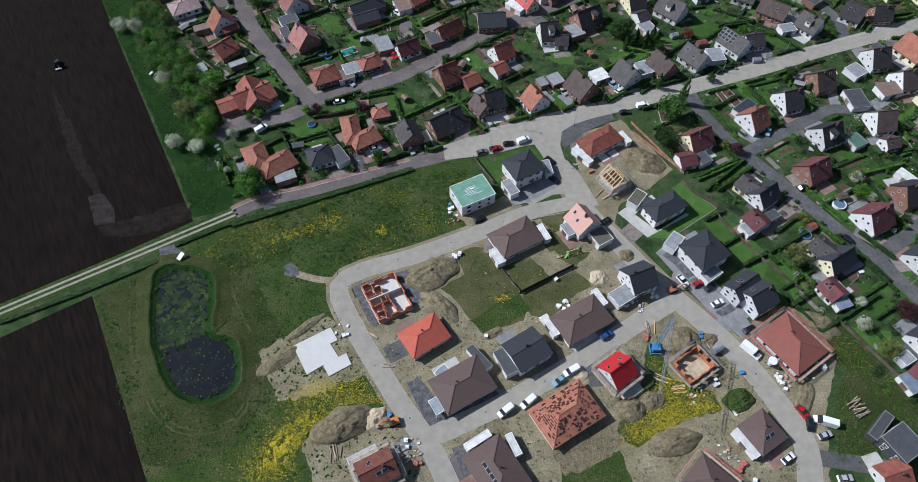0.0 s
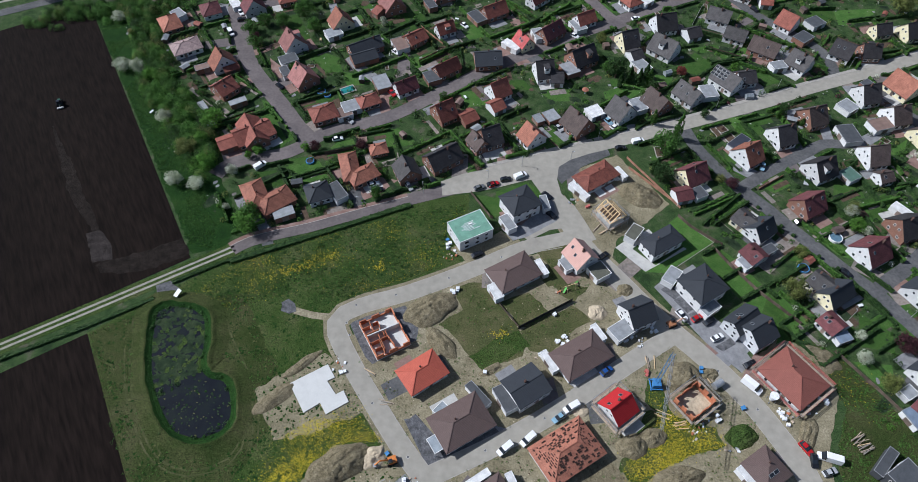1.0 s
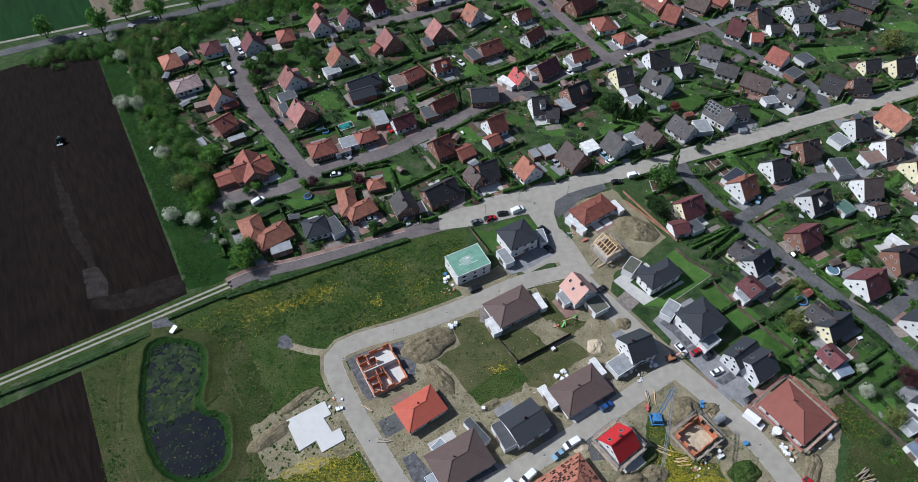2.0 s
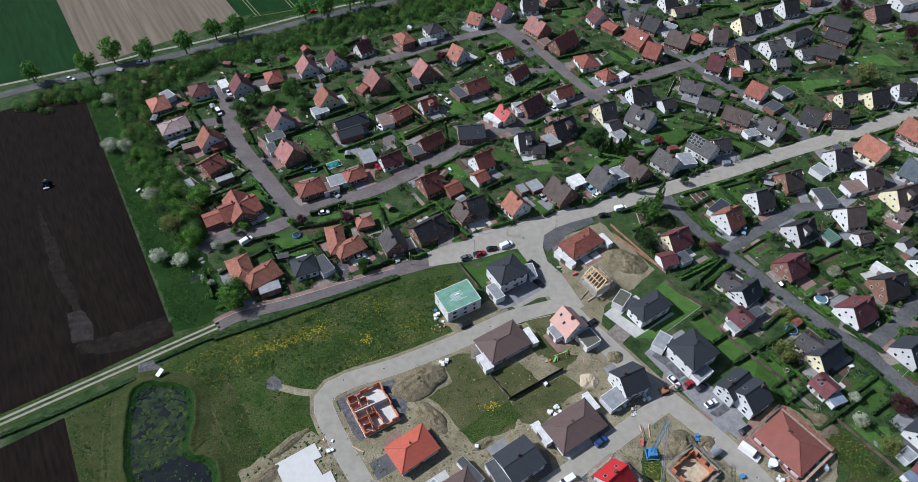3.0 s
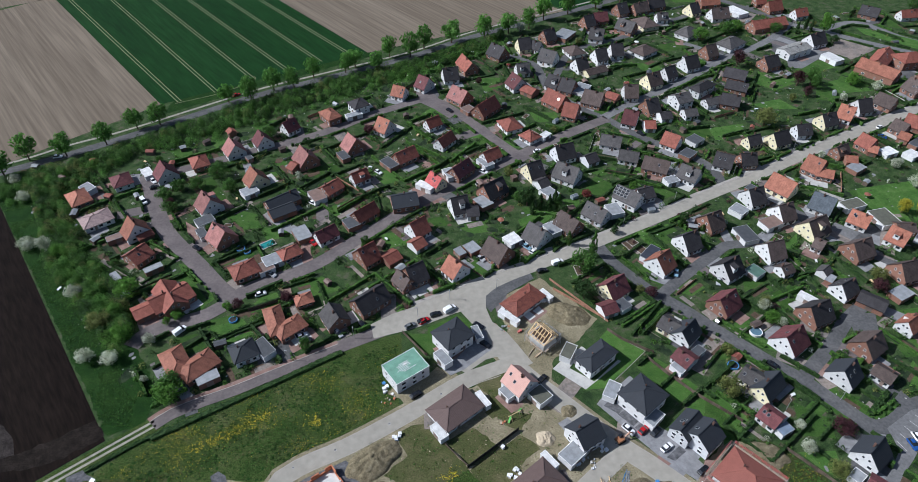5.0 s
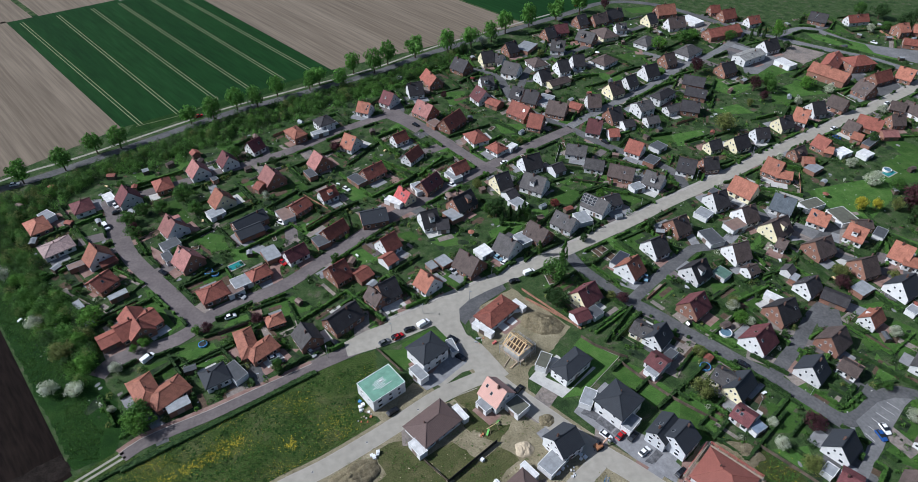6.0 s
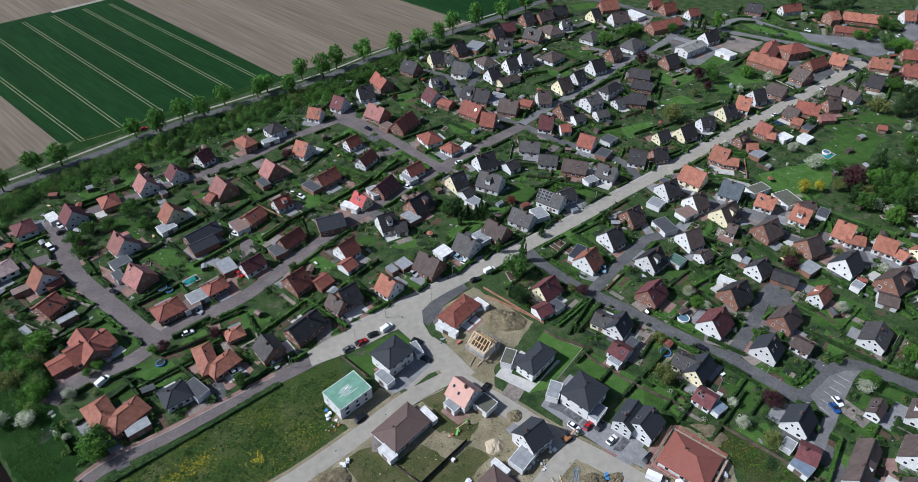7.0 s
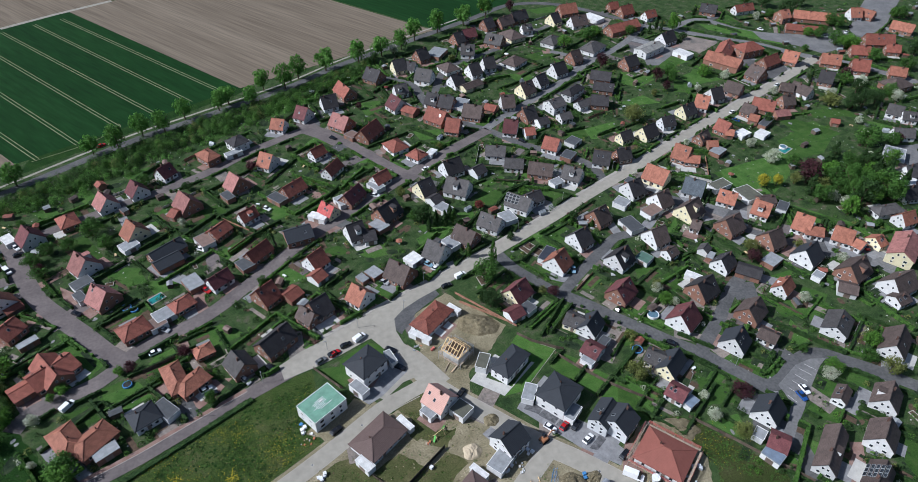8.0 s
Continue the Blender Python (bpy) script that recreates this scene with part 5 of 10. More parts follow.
gable_house(-38.4, 300.1, 38.6, 8.0, 8.5, 2.7, 47, "m", "w")
gable_house(-51.4, 289.0, -63.9, 8.2, 9.3, 2.7, 47, "m", "w")
gable_house(-65.0, 283.2, -64.5, 9.2, 9.9, 2.7, 47, "p", "w")
gable_house(-68.3, 302.1, -60.3, 4.2, 4.5, 2.4, 30, "r", "k")
gable_house(-94.8, 267.7, -62.5, 8.6, 10.5, 2.7, 47, "m", "w")
gable_house(-29.9, 268.9, -64.1, 10.4, 10.8, 2.7, 47, "p", "k")
gable_house(-35.3, 264.8, -46.3, 4.6, 7.6, 2.5, 25, "r", "k")
gable_house(-6.8, 277.4, -62.0, 8.4, 10.8, 2.7, 47, "p", "k")
gable_house(17.8, 263.3, 30.3, 11.8, 8.1, 2.7, 47, "r", "k")
gable_house(-5.0, 249.9, 26.9, 8.5, 7.2, 2.7, 47, "r", "w")
gable_house(-18.2, 243.9, 38.0, 9.5, 8.4, 2.8, 35, "r", "k")
gable_house(-52.6, 255.7, -61.7, 8.4, 10.7, 2.7, 47, "o", "c")
gable_house(-40.1, 237.6, 30.1, 15.1, 8.8, 3, 35, "d", "k")
gable_house(-40.1, 231.2, 24.7, 11.5, 8.0, 2.6, 28, "d", "k")
gable_house(-72.0, 239.9, -58.9, 9.2, 10.8, 2.7, 47, "p", "w")
gable_house(-64.1, 216.6, -53.0, 9.5, 10.8, 2.7, 47, "p", "k")
gable_house(-21.0, 210.8, 30.2, 9.7, 7.2, 2.7, 47, "m", "w")
gable_house(-4.2, 222.3, 35.8, 11.6, 7.4, 2.7, 47, "r", "k")
gable_house(13.8, 228.7, 5.4, 12.0, 10.8, 3, 32, "d", "k")
gable_house(-4.9, 195.0, 31.3, 8.2, 10.8, 2.7, 47, "r", "k")
gable_house(4.6, 193.0, 31.7, 6.9, 8.0, 2.5, 25, "r", "k")
gable_house(-100.6, 227.0, -56.7, 8.0, 10.8, 2.7, 47, "o", "w")
gable_house(-96.3, 223.8, 30.1, 6.8, 4.4, 2.5, 25, "r", "k")
gable_house(-96.4, 210.9, 48.0, 9.0, 10.1, 2.8, 35, "r", "k")
gable_house(-79.7, 184.1, -61.5, 14.9, 9.6, 3, 38, "r", "k")
gable_house(-76.3, 185.4, 36.6, 8.0, 10.8, 3, 30, "r", "k")
gable_house(-82.7, 182.2, 30.8, 8.0, 10.8, 2.8, 32, "r", "k")
gable_house(-88.7, 179.1, 27.7, 7.5, 8.0, 2.6, 20, "r", "k")
gable_house(-18.5, 163.5, -66.7, 9.1, 9.2, 3, 40, "g", "k")
gable_house(-5.2, 169.9, 33.2, 13.4, 9.8, 3, 42, "n", "k")
gable_house(39.0, 273.8, 43.0, 11.2, 7.2, 2.7, 47, "r", "w")
gable_house(42.6, 247.3, 39.3, 12.0, 8.6, 2.7, 47, "m", "k")
gable_house(59.0, 256.9, 27.4, 9.6, 7.6, 2.7, 47, "r", "w")
gable_house(30.0, 240.5, -57.9, 8.3, 7.4, 2.7, 47, "s", "c")
gable_house(54.3, 229.3, 29.5, 11.6, 10.6, 2.7, 47, "n", "k")
gable_house(37.2, 220.4, 10.5, 8.0, 10.8, 2.7, 47, "n", "w")
gable_house(42.6, 216.5, -3.1, 5.7, 8.0, 2.6, 30, "n", "w")
gable_house(76.2, 240.7, 18.2, 8.0, 10.8, 2.7, 47, "n", "c")
gable_house(78.1, 231.6, 23.9, 5.8, 8.0, 2.5, 30, "n", "w")
gable_house(91.5, 235.6, -42.8, 11.8, 10.8, 2.7, 47, "g", "w")
gable_house(94.6, 252.9, 12.0, 9.9, 10.8, 2.7, 47, "n", "y")
gable_house(106.3, 246.9, 20.4, 7.0, 8.0, 2.5, 35, "n", "y")
gable_house(95.4, 205.1, -52.7, 10.8, 8.9, 2.7, 47, "g", "y")
solar_panels(gable_house(113.3, 213.5, -51.5, 12.1, 9.3, 3.2, 44, "g", "w"), -1, -3.0, 0.5, 4, 3, 12.1, 9.3, 3.2, 44)
gable_house(121.6, 215.8, 12.0, 8.0, 8.9, 2.8, 35, "n", "w")
gable_house(81.5, 200.3, -57.6, 10.5, 9.4, 2.7, 47, "b", "k")
gable_house(66.0, 195.1, -52.9, 9.0, 10.8, 2.7, 47, "g", "w")
gable_house(47.9, 188.2, -54.2, 10.6, 10.8, 2.7, 47, "b", "k")
gable_house(17.3, 208.2, 31.6, 8.2, 9.9, 2.7, 47, "r", "w")
gable_house(16.1, 199.3, 32.3, 6.1, 7.4, 2.6, 30, "r", "w")
gable_house(29.3, 181.3, -58.1, 8.0, 9.7, 2.7, 47, "o", "w")
gable_house(13.0, 181.0, 24.3, 8.0, 10.4, 2.7, 47, "n", "k")
gable_house(8.4, 177.9, -57.2, 8.0, 7.2, 2.7, 47, "b", "k")
gable_house(87.2, 160.7, 26.8, 9.8, 9.9, 2.7, 47, "m", "c")
gable_house(81.9, 151.7, 13.6, 6.6, 6.9, 2.6, 28, "m", "w")
gable_house(110.6, 170.8, 31.0, 8.2, 10.8, 2.7, 47, "o", "w")
gable_house(126.5, 180.8, 17.1, 8.0, 10.8, 2.7, 47, "n", "w")
gable_house(142.0, 191.4, 18.2, 8.2, 10.8, 2.7, 47, "b", "k")
gable_house(135.2, 234.9, -35.5, 12.4, 8.8, 2.7, 47, "b", "k")
gable_house(147.9, 225.4, -49.4, 9.7, 9.4, 2.7, 47, "g", "w")
gable_house(52.5, 341.9, 5.4, 9.2, 10.8, 2.7, 47, "n", "w")
gable_house(64.6, 353.3, -75.6, 14.6, 9.4, 2.7, 47, "r", "k")
gable_house(54.1, 316.7, -54.0, 11.8, 10.8, 2.7, 47, "p", "k")
gable_house(65.6, 301.7, 40.0, 15.2, 10.0, 2.7, 47, "r", "k")
gable_house(35.2, 291.5, 27.3, 8.4, 7.2, 2.7, 47, "r", "w")
gable_house(86.4, 366.3, -55.0, 11.3, 10.8, 2.7, 47, "n", "k")
gable_house(104.5, 374.0, 6.3, 8.4, 10.8, 2.7, 47, "n", "c")
gable_house(111.9, 371.5, -42.3, 8.0, 7.8, 2.7, 47, "n", "w")
gable_house(115.5, 354.7, -41.2, 10.8, 10.8, 2.7, 47, "g", "w")
gable_house(123.3, 384.5, 18.2, 8.4, 10.8, 2.7, 47, "n", "k")
gable_house(155.7, 401.4, 15.0, 8.0, 10.8, 2.7, 47, "n", "k")
gable_house(166.0, 406.9, 6.0, 10.2, 9.1, 2.7, 47, "m", "k")
gable_house(154.9, 380.5, -26.5, 9.4, 10.4, 2.7, 47, "g", "w")
gable_house(178.5, 389.7, -48.9, 12.7, 10.4, 2.7, 47, "g", "k")
gable_house(208.3, 401.4, -3.5, 8.0, 7.6, 2.7, 47, "g", "w")
gable_house(185.0, 418.0, 15.5, 8.3, 10.8, 2.7, 47, "n", "k")
gable_house(198.8, 418.1, 16.5, 12.4, 9.7, 2.7, 47, "b", "k")
gable_house(212.3, 423.8, 14.1, 13.5, 9.8, 2.7, 47, "n", "k")
gable_house(234.2, 409.7, 18.2, 8.1, 10.8, 2.7, 47, "n", "c")
gable_house(252.4, 422.5, 1.0, 14.4, 10.8, 2.7, 47, "o", "k")
gable_house(248.3, 398.7, 1.7, 13.0, 10.8, 2.7, 47, "b", "w")
gable_house(244.8, 325.7, 14.0, 10.5, 10.5, 3.0, 44, "n", "k")
gable_house(215.6, 345.5, 13.2, 8.0, 10.8, 2.7, 47, "b", "k")
gable_house(159.0, 356.2, 0.1, 8.0, 10.8, 2.7, 47, "n", "w")
gable_house(146.8, 351.3, 10.8, 8.0, 10.8, 2.7, 47, "n", "w")
gable_house(131.3, 341.5, 14.2, 8.0, 10.8, 2.7, 47, "n", "w")
gable_house(138.9, 335.3, 16.9, 14.2, 8.0, 2.5, 25, "b", "c")
gable_house(196.8, 332.8, 14.3, 9.8, 10.8, 2.7, 47, "n", "w")
gable_house(179.2, 323.0, 20.4, 8.1, 9.8, 2.7, 47, "n", "w")
gable_house(166.2, 316.0, 16.9, 9.4, 10.8, 2.7, 47, "b", "c")
gable_house(148.8, 304.7, -9.3, 8.0, 10.8, 2.7, 47, "b", "w")
gable_house(110.0, 323.2, -46.7, 8.0, 10.1, 2.7, 47, "n", "w")
gable_house(116.4, 316.9, -42.6, 8.8, 10.4, 2.7, 47, "n", "k")
gable_house(126.0, 301.0, -37.1, 11.2, 10.8, 2.7, 47, "b", "k")
gable_house(138.6, 304.4, -46.8, 7.3, 8.0, 2.5, 25, "r", "k")
gable_house(88.7, 326.3, -69.8, 9.8, 10.6, 2.7, 47, "m", "w")
gable_house(96.0, 342.4, 3.3, 8.2, 8.9, 2.7, 47, "g", "w")
gable_house(105.5, 303.4, -56.6, 12.9, 10.8, 2.7, 47, "r", "k")
gable_house(110.1, 290.3, -35.3, 8.2, 10.8, 2.7, 47, "r", "k")
gable_house(94.5, 318.4, -52.5, 8.9, 8.0, 2.6, 28, "r", "k")
gable_house(138.8, 277.9, -32.9, 8.0, 10.8, 2.7, 47, "m", "w")
gable_house(146.8, 271.5, -7.6, 5.9, 8.0, 2.6, 35, "r", "w")
gable_house(153.7, 287.8, 15.0, 8.0, 10.8, 2.7, 47, "n", "k")
gable_house(158.6, 279.3, 4.5, 6.7, 8.0, 2.6, 30, "n", "w")
gable_house(173.1, 292.1, 13.9, 9.8, 10.8, 4.6, 30, "g", "w")
gable_house(190.6, 288.9, 13.4, 11.2, 7.2, 2.8, 35, "g", "w")
gable_house(217.8, 315.4, -38.1, 12.7, 10.8, 3, 35, "n", "k")
gable_house(211.5, 301.8, -37.6, 12.3, 9.3, 3, 35, "n", "k")
gable_house(200.0, 287.2, -30.3, 10.3, 10.8, 3, 38, "n", "k")
gable_house(172.8, 279.5, 2.1, 7.5, 8.0, 2.7, 32, "g", "w")
gable_house(151.3, 253.9, -48.5, 8.6, 9.4, 2.7, 47, "r", "w")
gable_house(121.2, 258.7, -28.2, 10.6, 7.8, 2.7, 47, "g", "w")
gable_house(125.2, 244.5, -28.4, 9.7, 7.2, 2.7, 47, "g", "w")
gable_house(168.7, 232.7, -37.1, 9.0, 9.6, 2.7, 47, "n", "w")
gable_house(273.2, 378.5, 9.5, 26.6, 10.8, 3.5, 35, "r", "k")
gable_house(304.9, 391.8, 9.4, 10.3, 7.9, 2.7, 47, "r", "w")
gable_house(292.5, 404.9, 7.6, 11.2, 10.1, 2.7, 47, "r", "k")
gable_house(288.9, 416.7, -0.7, 8.0, 8.0, 2.7, 47, "r", "k")
gable_house(269.8, 340.0, 19.6, 20.7, 10.8, 4.4, 16, "l", "w")
gable_house(290.4, 350.2, 13.9, 11.8, 10.8, 2.7, 47, "n", "w")
gable_house(302.2, 304.7, -61.1, 22.9, 10.8, 4, 38, "o", "k")
gable_house(314.9, 319.1, 39.3, 24.2, 10.8, 3.5, 35, "r", "k")
gable_house(330.1, 294.7, 12.0, 14.5, 9.0, 2.7, 47, "r", "k")
gable_house(309.8, 282.6, -77.5, 10.3, 10.8, 2.7, 47, "b", "k")
gable_house(346.8, 293.3, -55.0, 9.5, 10.6, 2.7, 47, "o", "k")
gable_house(368.3, 281.1, -40.5, 12.2, 9.7, 2.7, 47, "o", "k")
gable_house(378.0, 266.7, -38.1, 10.7, 10.8, 2.7, 47, "r", "k")
gable_house(393.8, 252.3, -43.2, 10.0, 8.1, 2.7, 47, "o", "k")
gable_house(345.4, 261.8, -51.3, 8.7, 10.8, 2.7, 47, "n", "k")
gable_house(320.0, 255.2, -79.8, 13.1, 7.9, 2.7, 47, "b", "w")
gable_house(313.5, 260.6, -41.3, 8.0, 7.2, 2.7, 47, "b", "k")
gable_house(282.9, 271.1, -62.9, 10.3, 9.4, 2.7, 47, "b", "k")
gable_house(267.0, 269.0, 1.7, 8.5, 10.4, 2.7, 47, "n", "w")
gable_house(253.8, 263.3, -47.6, 8.0, 10.8, 2.7, 47, "o", "w")
gable_house(239.8, 259.1, 9.2, 9.0, 9.6, 2.7, 47, "n", "c")
gable_house(221.7, 252.3, -1.0, 8.3, 8.3, 2.7, 47, "n", "y")
gable_house(205.3, 246.7, 12.8, 9.8, 9.8, 2.7, 47, "n", "c")
gable_house(191.7, 247.7, 11.5, 8.0, 7.2, 2.7, 47, "n", "c")
gable_house(273.3, 246.3, -69.0, 8.0, 8.1, 2.7, 47, "b", "k")
gable_house(284.8, 247.8, -51.2, 12.6, 9.2, 2.7, 47, "r", "k")
gable_house(301.3, 247.7, -9.0, 8.0, 8.7, 2.7, 47, "b", "k")
gable_house(289.3, 238.4, -11.4, 8.7, 8.0, 2.6, 25, "p", "k")
gable_house(271.0, 239.1, -53.4, 5.6, 8.0, 2.6, 30, "o", "k")
gable_house(247.0, 236.0, -68.7, 8.0, 8.9, 2.7, 47, "r", "k")
gable_house(247.5, 231.2, -38.6, 4.6, 7.0, 2.6, 30, "o", "k")
gable_house(229.9, 232.1, 18.9, 8.3, 7.2, 2.7, 47, "b", "k")
gable_house(231.4, 225.3, -21.3, 5.4, 6.9, 2.6, 30, "o", "k")
gable_house(209.4, 221.7, -56.2, 8.7, 10.8, 2.7, 47, "o", "k")
gable_house(211.4, 216.3, -32.5, 8.0, 7.2, 2.8, 35, "o", "k")
gable_house(180.4, 232.1, -3.4, 8.1, 8.7, 2.7, 47, "n", "k")
gable_house(394.1, 352.4, -2.5, 8.1, 10.8, 4.5, 40, "o", "k")
gable_house(413.6, 344.5, -37.9, 25.4, 10.8, 3.5, 38, "o", "k")
gable_house(393.7, 330.9, -39.0, 23.9, 10.8, 2.8, 25, "r", "k")
gable_house(378.9, 377.3, -1.9, 16.5, 7.9, 2.7, 47, "r", "w")
gable_house(353.0, 384.7, -47.8, 12.3, 9.3, 2.7, 47, "n", "k")
gable_house(448.4, 337.6, -21.3, 8.6, 10.6, 2.7, 47, "o", "w")
gable_house(457.2, 333.5, -71.4, 10.3, 7.8, 2.7, 47, "o", "k")
gable_house(423.3, 293.4, -28.0, 19.2, 10.8, 2.7, 47, "r", "k")
gable_house(397.5, 285.1, -31.5, 12.0, 8.8, 2.7, 47, "r", "k")
gable_house(458.9, 304.8, -62.0, 14.9, 8.8, 2.7, 47, "o", "k")
gable_house(420.8, 279.6, -34.4, 9.4, 7.7, 2.7, 47, "r", "k")
gable_house(350.0, 215.7, -54.4, 8.4, 8.3, 2.7, 47, "g", "w")
gable_house(351.9, 208.0, -36.8, 8.0, 7.2, 2.7, 47, "g", "w")
gable_house(332.7, 195.6, -28.4, 11.1, 7.2, 2.7, 47, "g", "w")
gable_house(310.7, 220.1, -39.8, 4.6, 5.1, 2.4, 30, "r", "k")
gable_house(185.6, 209.4, -59.4, 11.8, 10.8, 2.7, 47, "o", "c")
gable_house(168.6, 204.4, 9.7, 8.0, 10.8, 2.7, 47, "n", "w")
gable_house(196.1, 194.4, -47.5, 9.8, 10.7, 2.7, 47, "q", "w")
gable_house(175.5, 191.8, 12.7, 8.0, 10.8, 2.7, 47, "b", "w")
gable_house(183.3, 180.5, 18.3, 10.8, 10.8, 2.7, 47, "b", "c")
gable_house(180.3, 171.1, -50.9, 4.5, 8.0, 2.7, 28, "b", "w")
gable_house(205.7, 182.0, -50.5, 8.5, 8.4, 2.7, 47, "o", "w")
gable_house(214.3, 168.9, -54.7, 8.0, 9.5, 2.7, 47, "o", "w")
gable_house(222.2, 174.8, -12.2, 8.0, 7.2, 2.8, 30, "b", "k")
gable_house(193.2, 164.8, 13.4, 9.8, 10.8, 2.7, 47, "b", "k")
gable_house(224.0, 153.8, -56.3, 8.0, 10.7, 2.7, 47, "o", "w")
gable_house(225.5, 148.7, -39.4, 8.0, 7.9, 2.8, 30, "o", "w")
gable_house(233.9, 140.9, -53.2, 8.4, 8.9, 2.7, 47, "o", "w")
gable_house(236.3, 136.0, -72.8, 8.0, 7.5, 2.8, 28, "o", "w")
gable_house(245.5, 133.4, 8.2, 5.3, 8.0, 2.7, 35, "o", "c")
gable_house(250.6, 124.6, 30.0, 18.4, 10.8, 4.6, 32, "p", "c")
gable_house(269.7, 140.2, 0.1, 8.0, 8.2, 2.7, 47, "o", "w")
gable_house(287.3, 154.1, -11.9, 8.0, 9.2, 2.7, 47, "n", "w")
gable_house(303.5, 167.2, -0.5, 8.0, 9.3, 2.7, 47, "g", "w")
gable_house(203.3, 150.2, 6.7, 8.0, 10.8, 2.7, 47, "b", "k")
gable_house(210.2, 136.7, 18.9, 9.8, 10.8, 2.7, 47, "d", "w")
gable_house(220.7, 122.5, 15.0, 11.9, 10.8, 2.7, 47, "b", "k")
gable_house(211.0, 115.9, -44.9, 7.4, 7.7, 2.6, 25, "b", "w")
gable_house(230.8, 109.8, 6.8, 12.0, 10.8, 2.7, 47, "b", "w")
gable_house(224.8, 103.9, 4.0, 6.6, 7.0, 2.7, 30, "b", "w")
gable_house(158.1, 170.0, 7.8, 8.0, 10.8, 2.7, 47, "b", "w")
gable_house(135.6, 163.3, 23.5, 9.3, 10.4, 2.7, 47, "n", "w")
gable_house(158.1, 159.6, 14.5, 5.7, 6.3, 2.7, 35, "b", "w")
gable_house(174.4, 145.5, 19.9, 8.0, 8.7, 2.7, 47, "n", "w")
gable_house(187.0, 125.3, 23.6, 8.0, 7.2, 2.7, 47, "o", "w")
gable_house(165.9, 119.1, 23.8, 9.6, 9.7, 2.7, 47, "b", "k")
gable_house(181.5, 138.3, -49.3, 10.0, 8.0, 2.6, 22, "n", "k")
gable_house(156.2, 135.9, 15.8, 9.7, 10.8, 2.7, 47, "n", "k")
gable_house(125.5, 146.1, 27.5, 9.6, 10.0, 2.7, 47, "m", "k")
gable_house(139.8, 125.4, 27.1, 10.0, 10.8, 2.7, 47, "m", "w")
gable_house(105.2, 135.1, 34.8, 9.1, 8.4, 2.7, 47, "d", "w")
gable_house(101.5, 139.4, -50.2, 8.0, 8.2, 2.8, 30, "g", "c")
gable_house(100.3, 124.8, -60.7, 6.9, 8.0, 2.7, 28, "m", "w")
gable_house(122.1, 108.8, 30.4, 10.7, 7.9, 2.7, 47, "d", "c")
gable_house(119.4, 113.1, -51.9, 8.0, 8.3, 2.8, 30, "g", "c")
gable_house(117.3, 98.2, -59.7, 6.8, 7.7, 2.7, 28, "m", "w")
gable_house(150.2, 109.2, 30.5, 8.3, 10.0, 2.7, 47, "d", "w")
gable_house(163.8, 107.2, -58.3, 6.9, 7.2, 2.7, 28, "b", "w")
gable_house(191.5, 102.2, 31.1, 11.5, 9.5, 3, 32, "g", "w")
gable_house(203.4, 87.3, 29.4, 13.1, 9.2, 2.7, 47, "b", "w")
gable_house(180.3, 70.5, 31.6, 9.9, 8.8, 2.7, 47, "b", "w")
gable_house(167.9, 77.2, 28.9, 7.5, 5.1, 2.7, 35, "b", "w")
gable_house(167.1, 60.3, 31.2, 10.0, 9.1, 2.7, 47, "b", "w")
gable_house(140.4, 81.1, 29.7, 9.1, 9.1, 2.7, 47, "d", "w")
gable_house(135.5, 70.7, -53.3, 6.4, 8.0, 2.7, 25, "m", "w")
gable_house(148.0, 62.3, 32.9, 18.0, 7.2, 2.7, 47, "b", "w")
solar_panels(gable_house(153.7, 50.0, 26.5, 10.3, 7.3, 3.2, 44, "b", "w"), 1, 0.0, 0.5, 3, 5, 10.3, 7.3, 3.2, 44)
gable_house(41.4, 123.9, -58.8, 8.9, 9.6, 3.6, 45, "t", "w")
gable_house(88.9, 98.6, 33.6, 10.6, 7.3, 4.5, 35, "d", "y")
gable_house(92.4, 94.9, 29.8, 9.0, 10.2, 4.5, 35, "d", "y")
gable_house(56.7, 101.6, 22.9, 9.1, 9.9, 4.5, 38, "d", "w")
gable_house(20.0, 77.4, 32.1, 11.6, 10.5, 4, 16, "d", "w")
gable_house(45.9, 70.7, 35.7, 8.3, 8.9, 4, 42, "x", "w")
solar_panels(gable_house(-21.9, 43.1, 27.5, 10.3, 8.7, 3.4, 32, "e", "w"), -1, 1.0, 0.5, 2, 1, 10.3, 8.7, 3.4, 32)
gable_house(115.6, 41.9, 16.6, 8.6, 7.2, 3, 30, "r", "w")
hip_house(-72.8, 152.0, -63.0, 13.8, 8.5, 2.9, 30, "o", "k")
hip_house(-65.1, 149.3, 36.7, 13.2, 9.0, 2.9, 30, "o", "k")
hip_house(-40.0, 165.7, -74.8, 14.7, 7.0, 2.9, 30, "o", "k")
hip_house(-34.7, 161.6, 31.9, 11.4, 7.9, 2.9, 30, "o", "k")
hip_house(-30.0, 175.3, 15.5, 7.1, 6.2, 2.3, 30, "o", "k")
hip_house(191.0, 303.0, 29.4, 16.0, 7.9, 4.6, 30, "n", "w")
hip_house(330.3, 314.8, 1.7, 17.4, 13.0, 5, 30, "r", "k")
hip_house(379.7, 241.0, 2.2, 16.2, 12.8, 3.5, 30, "b", "k")
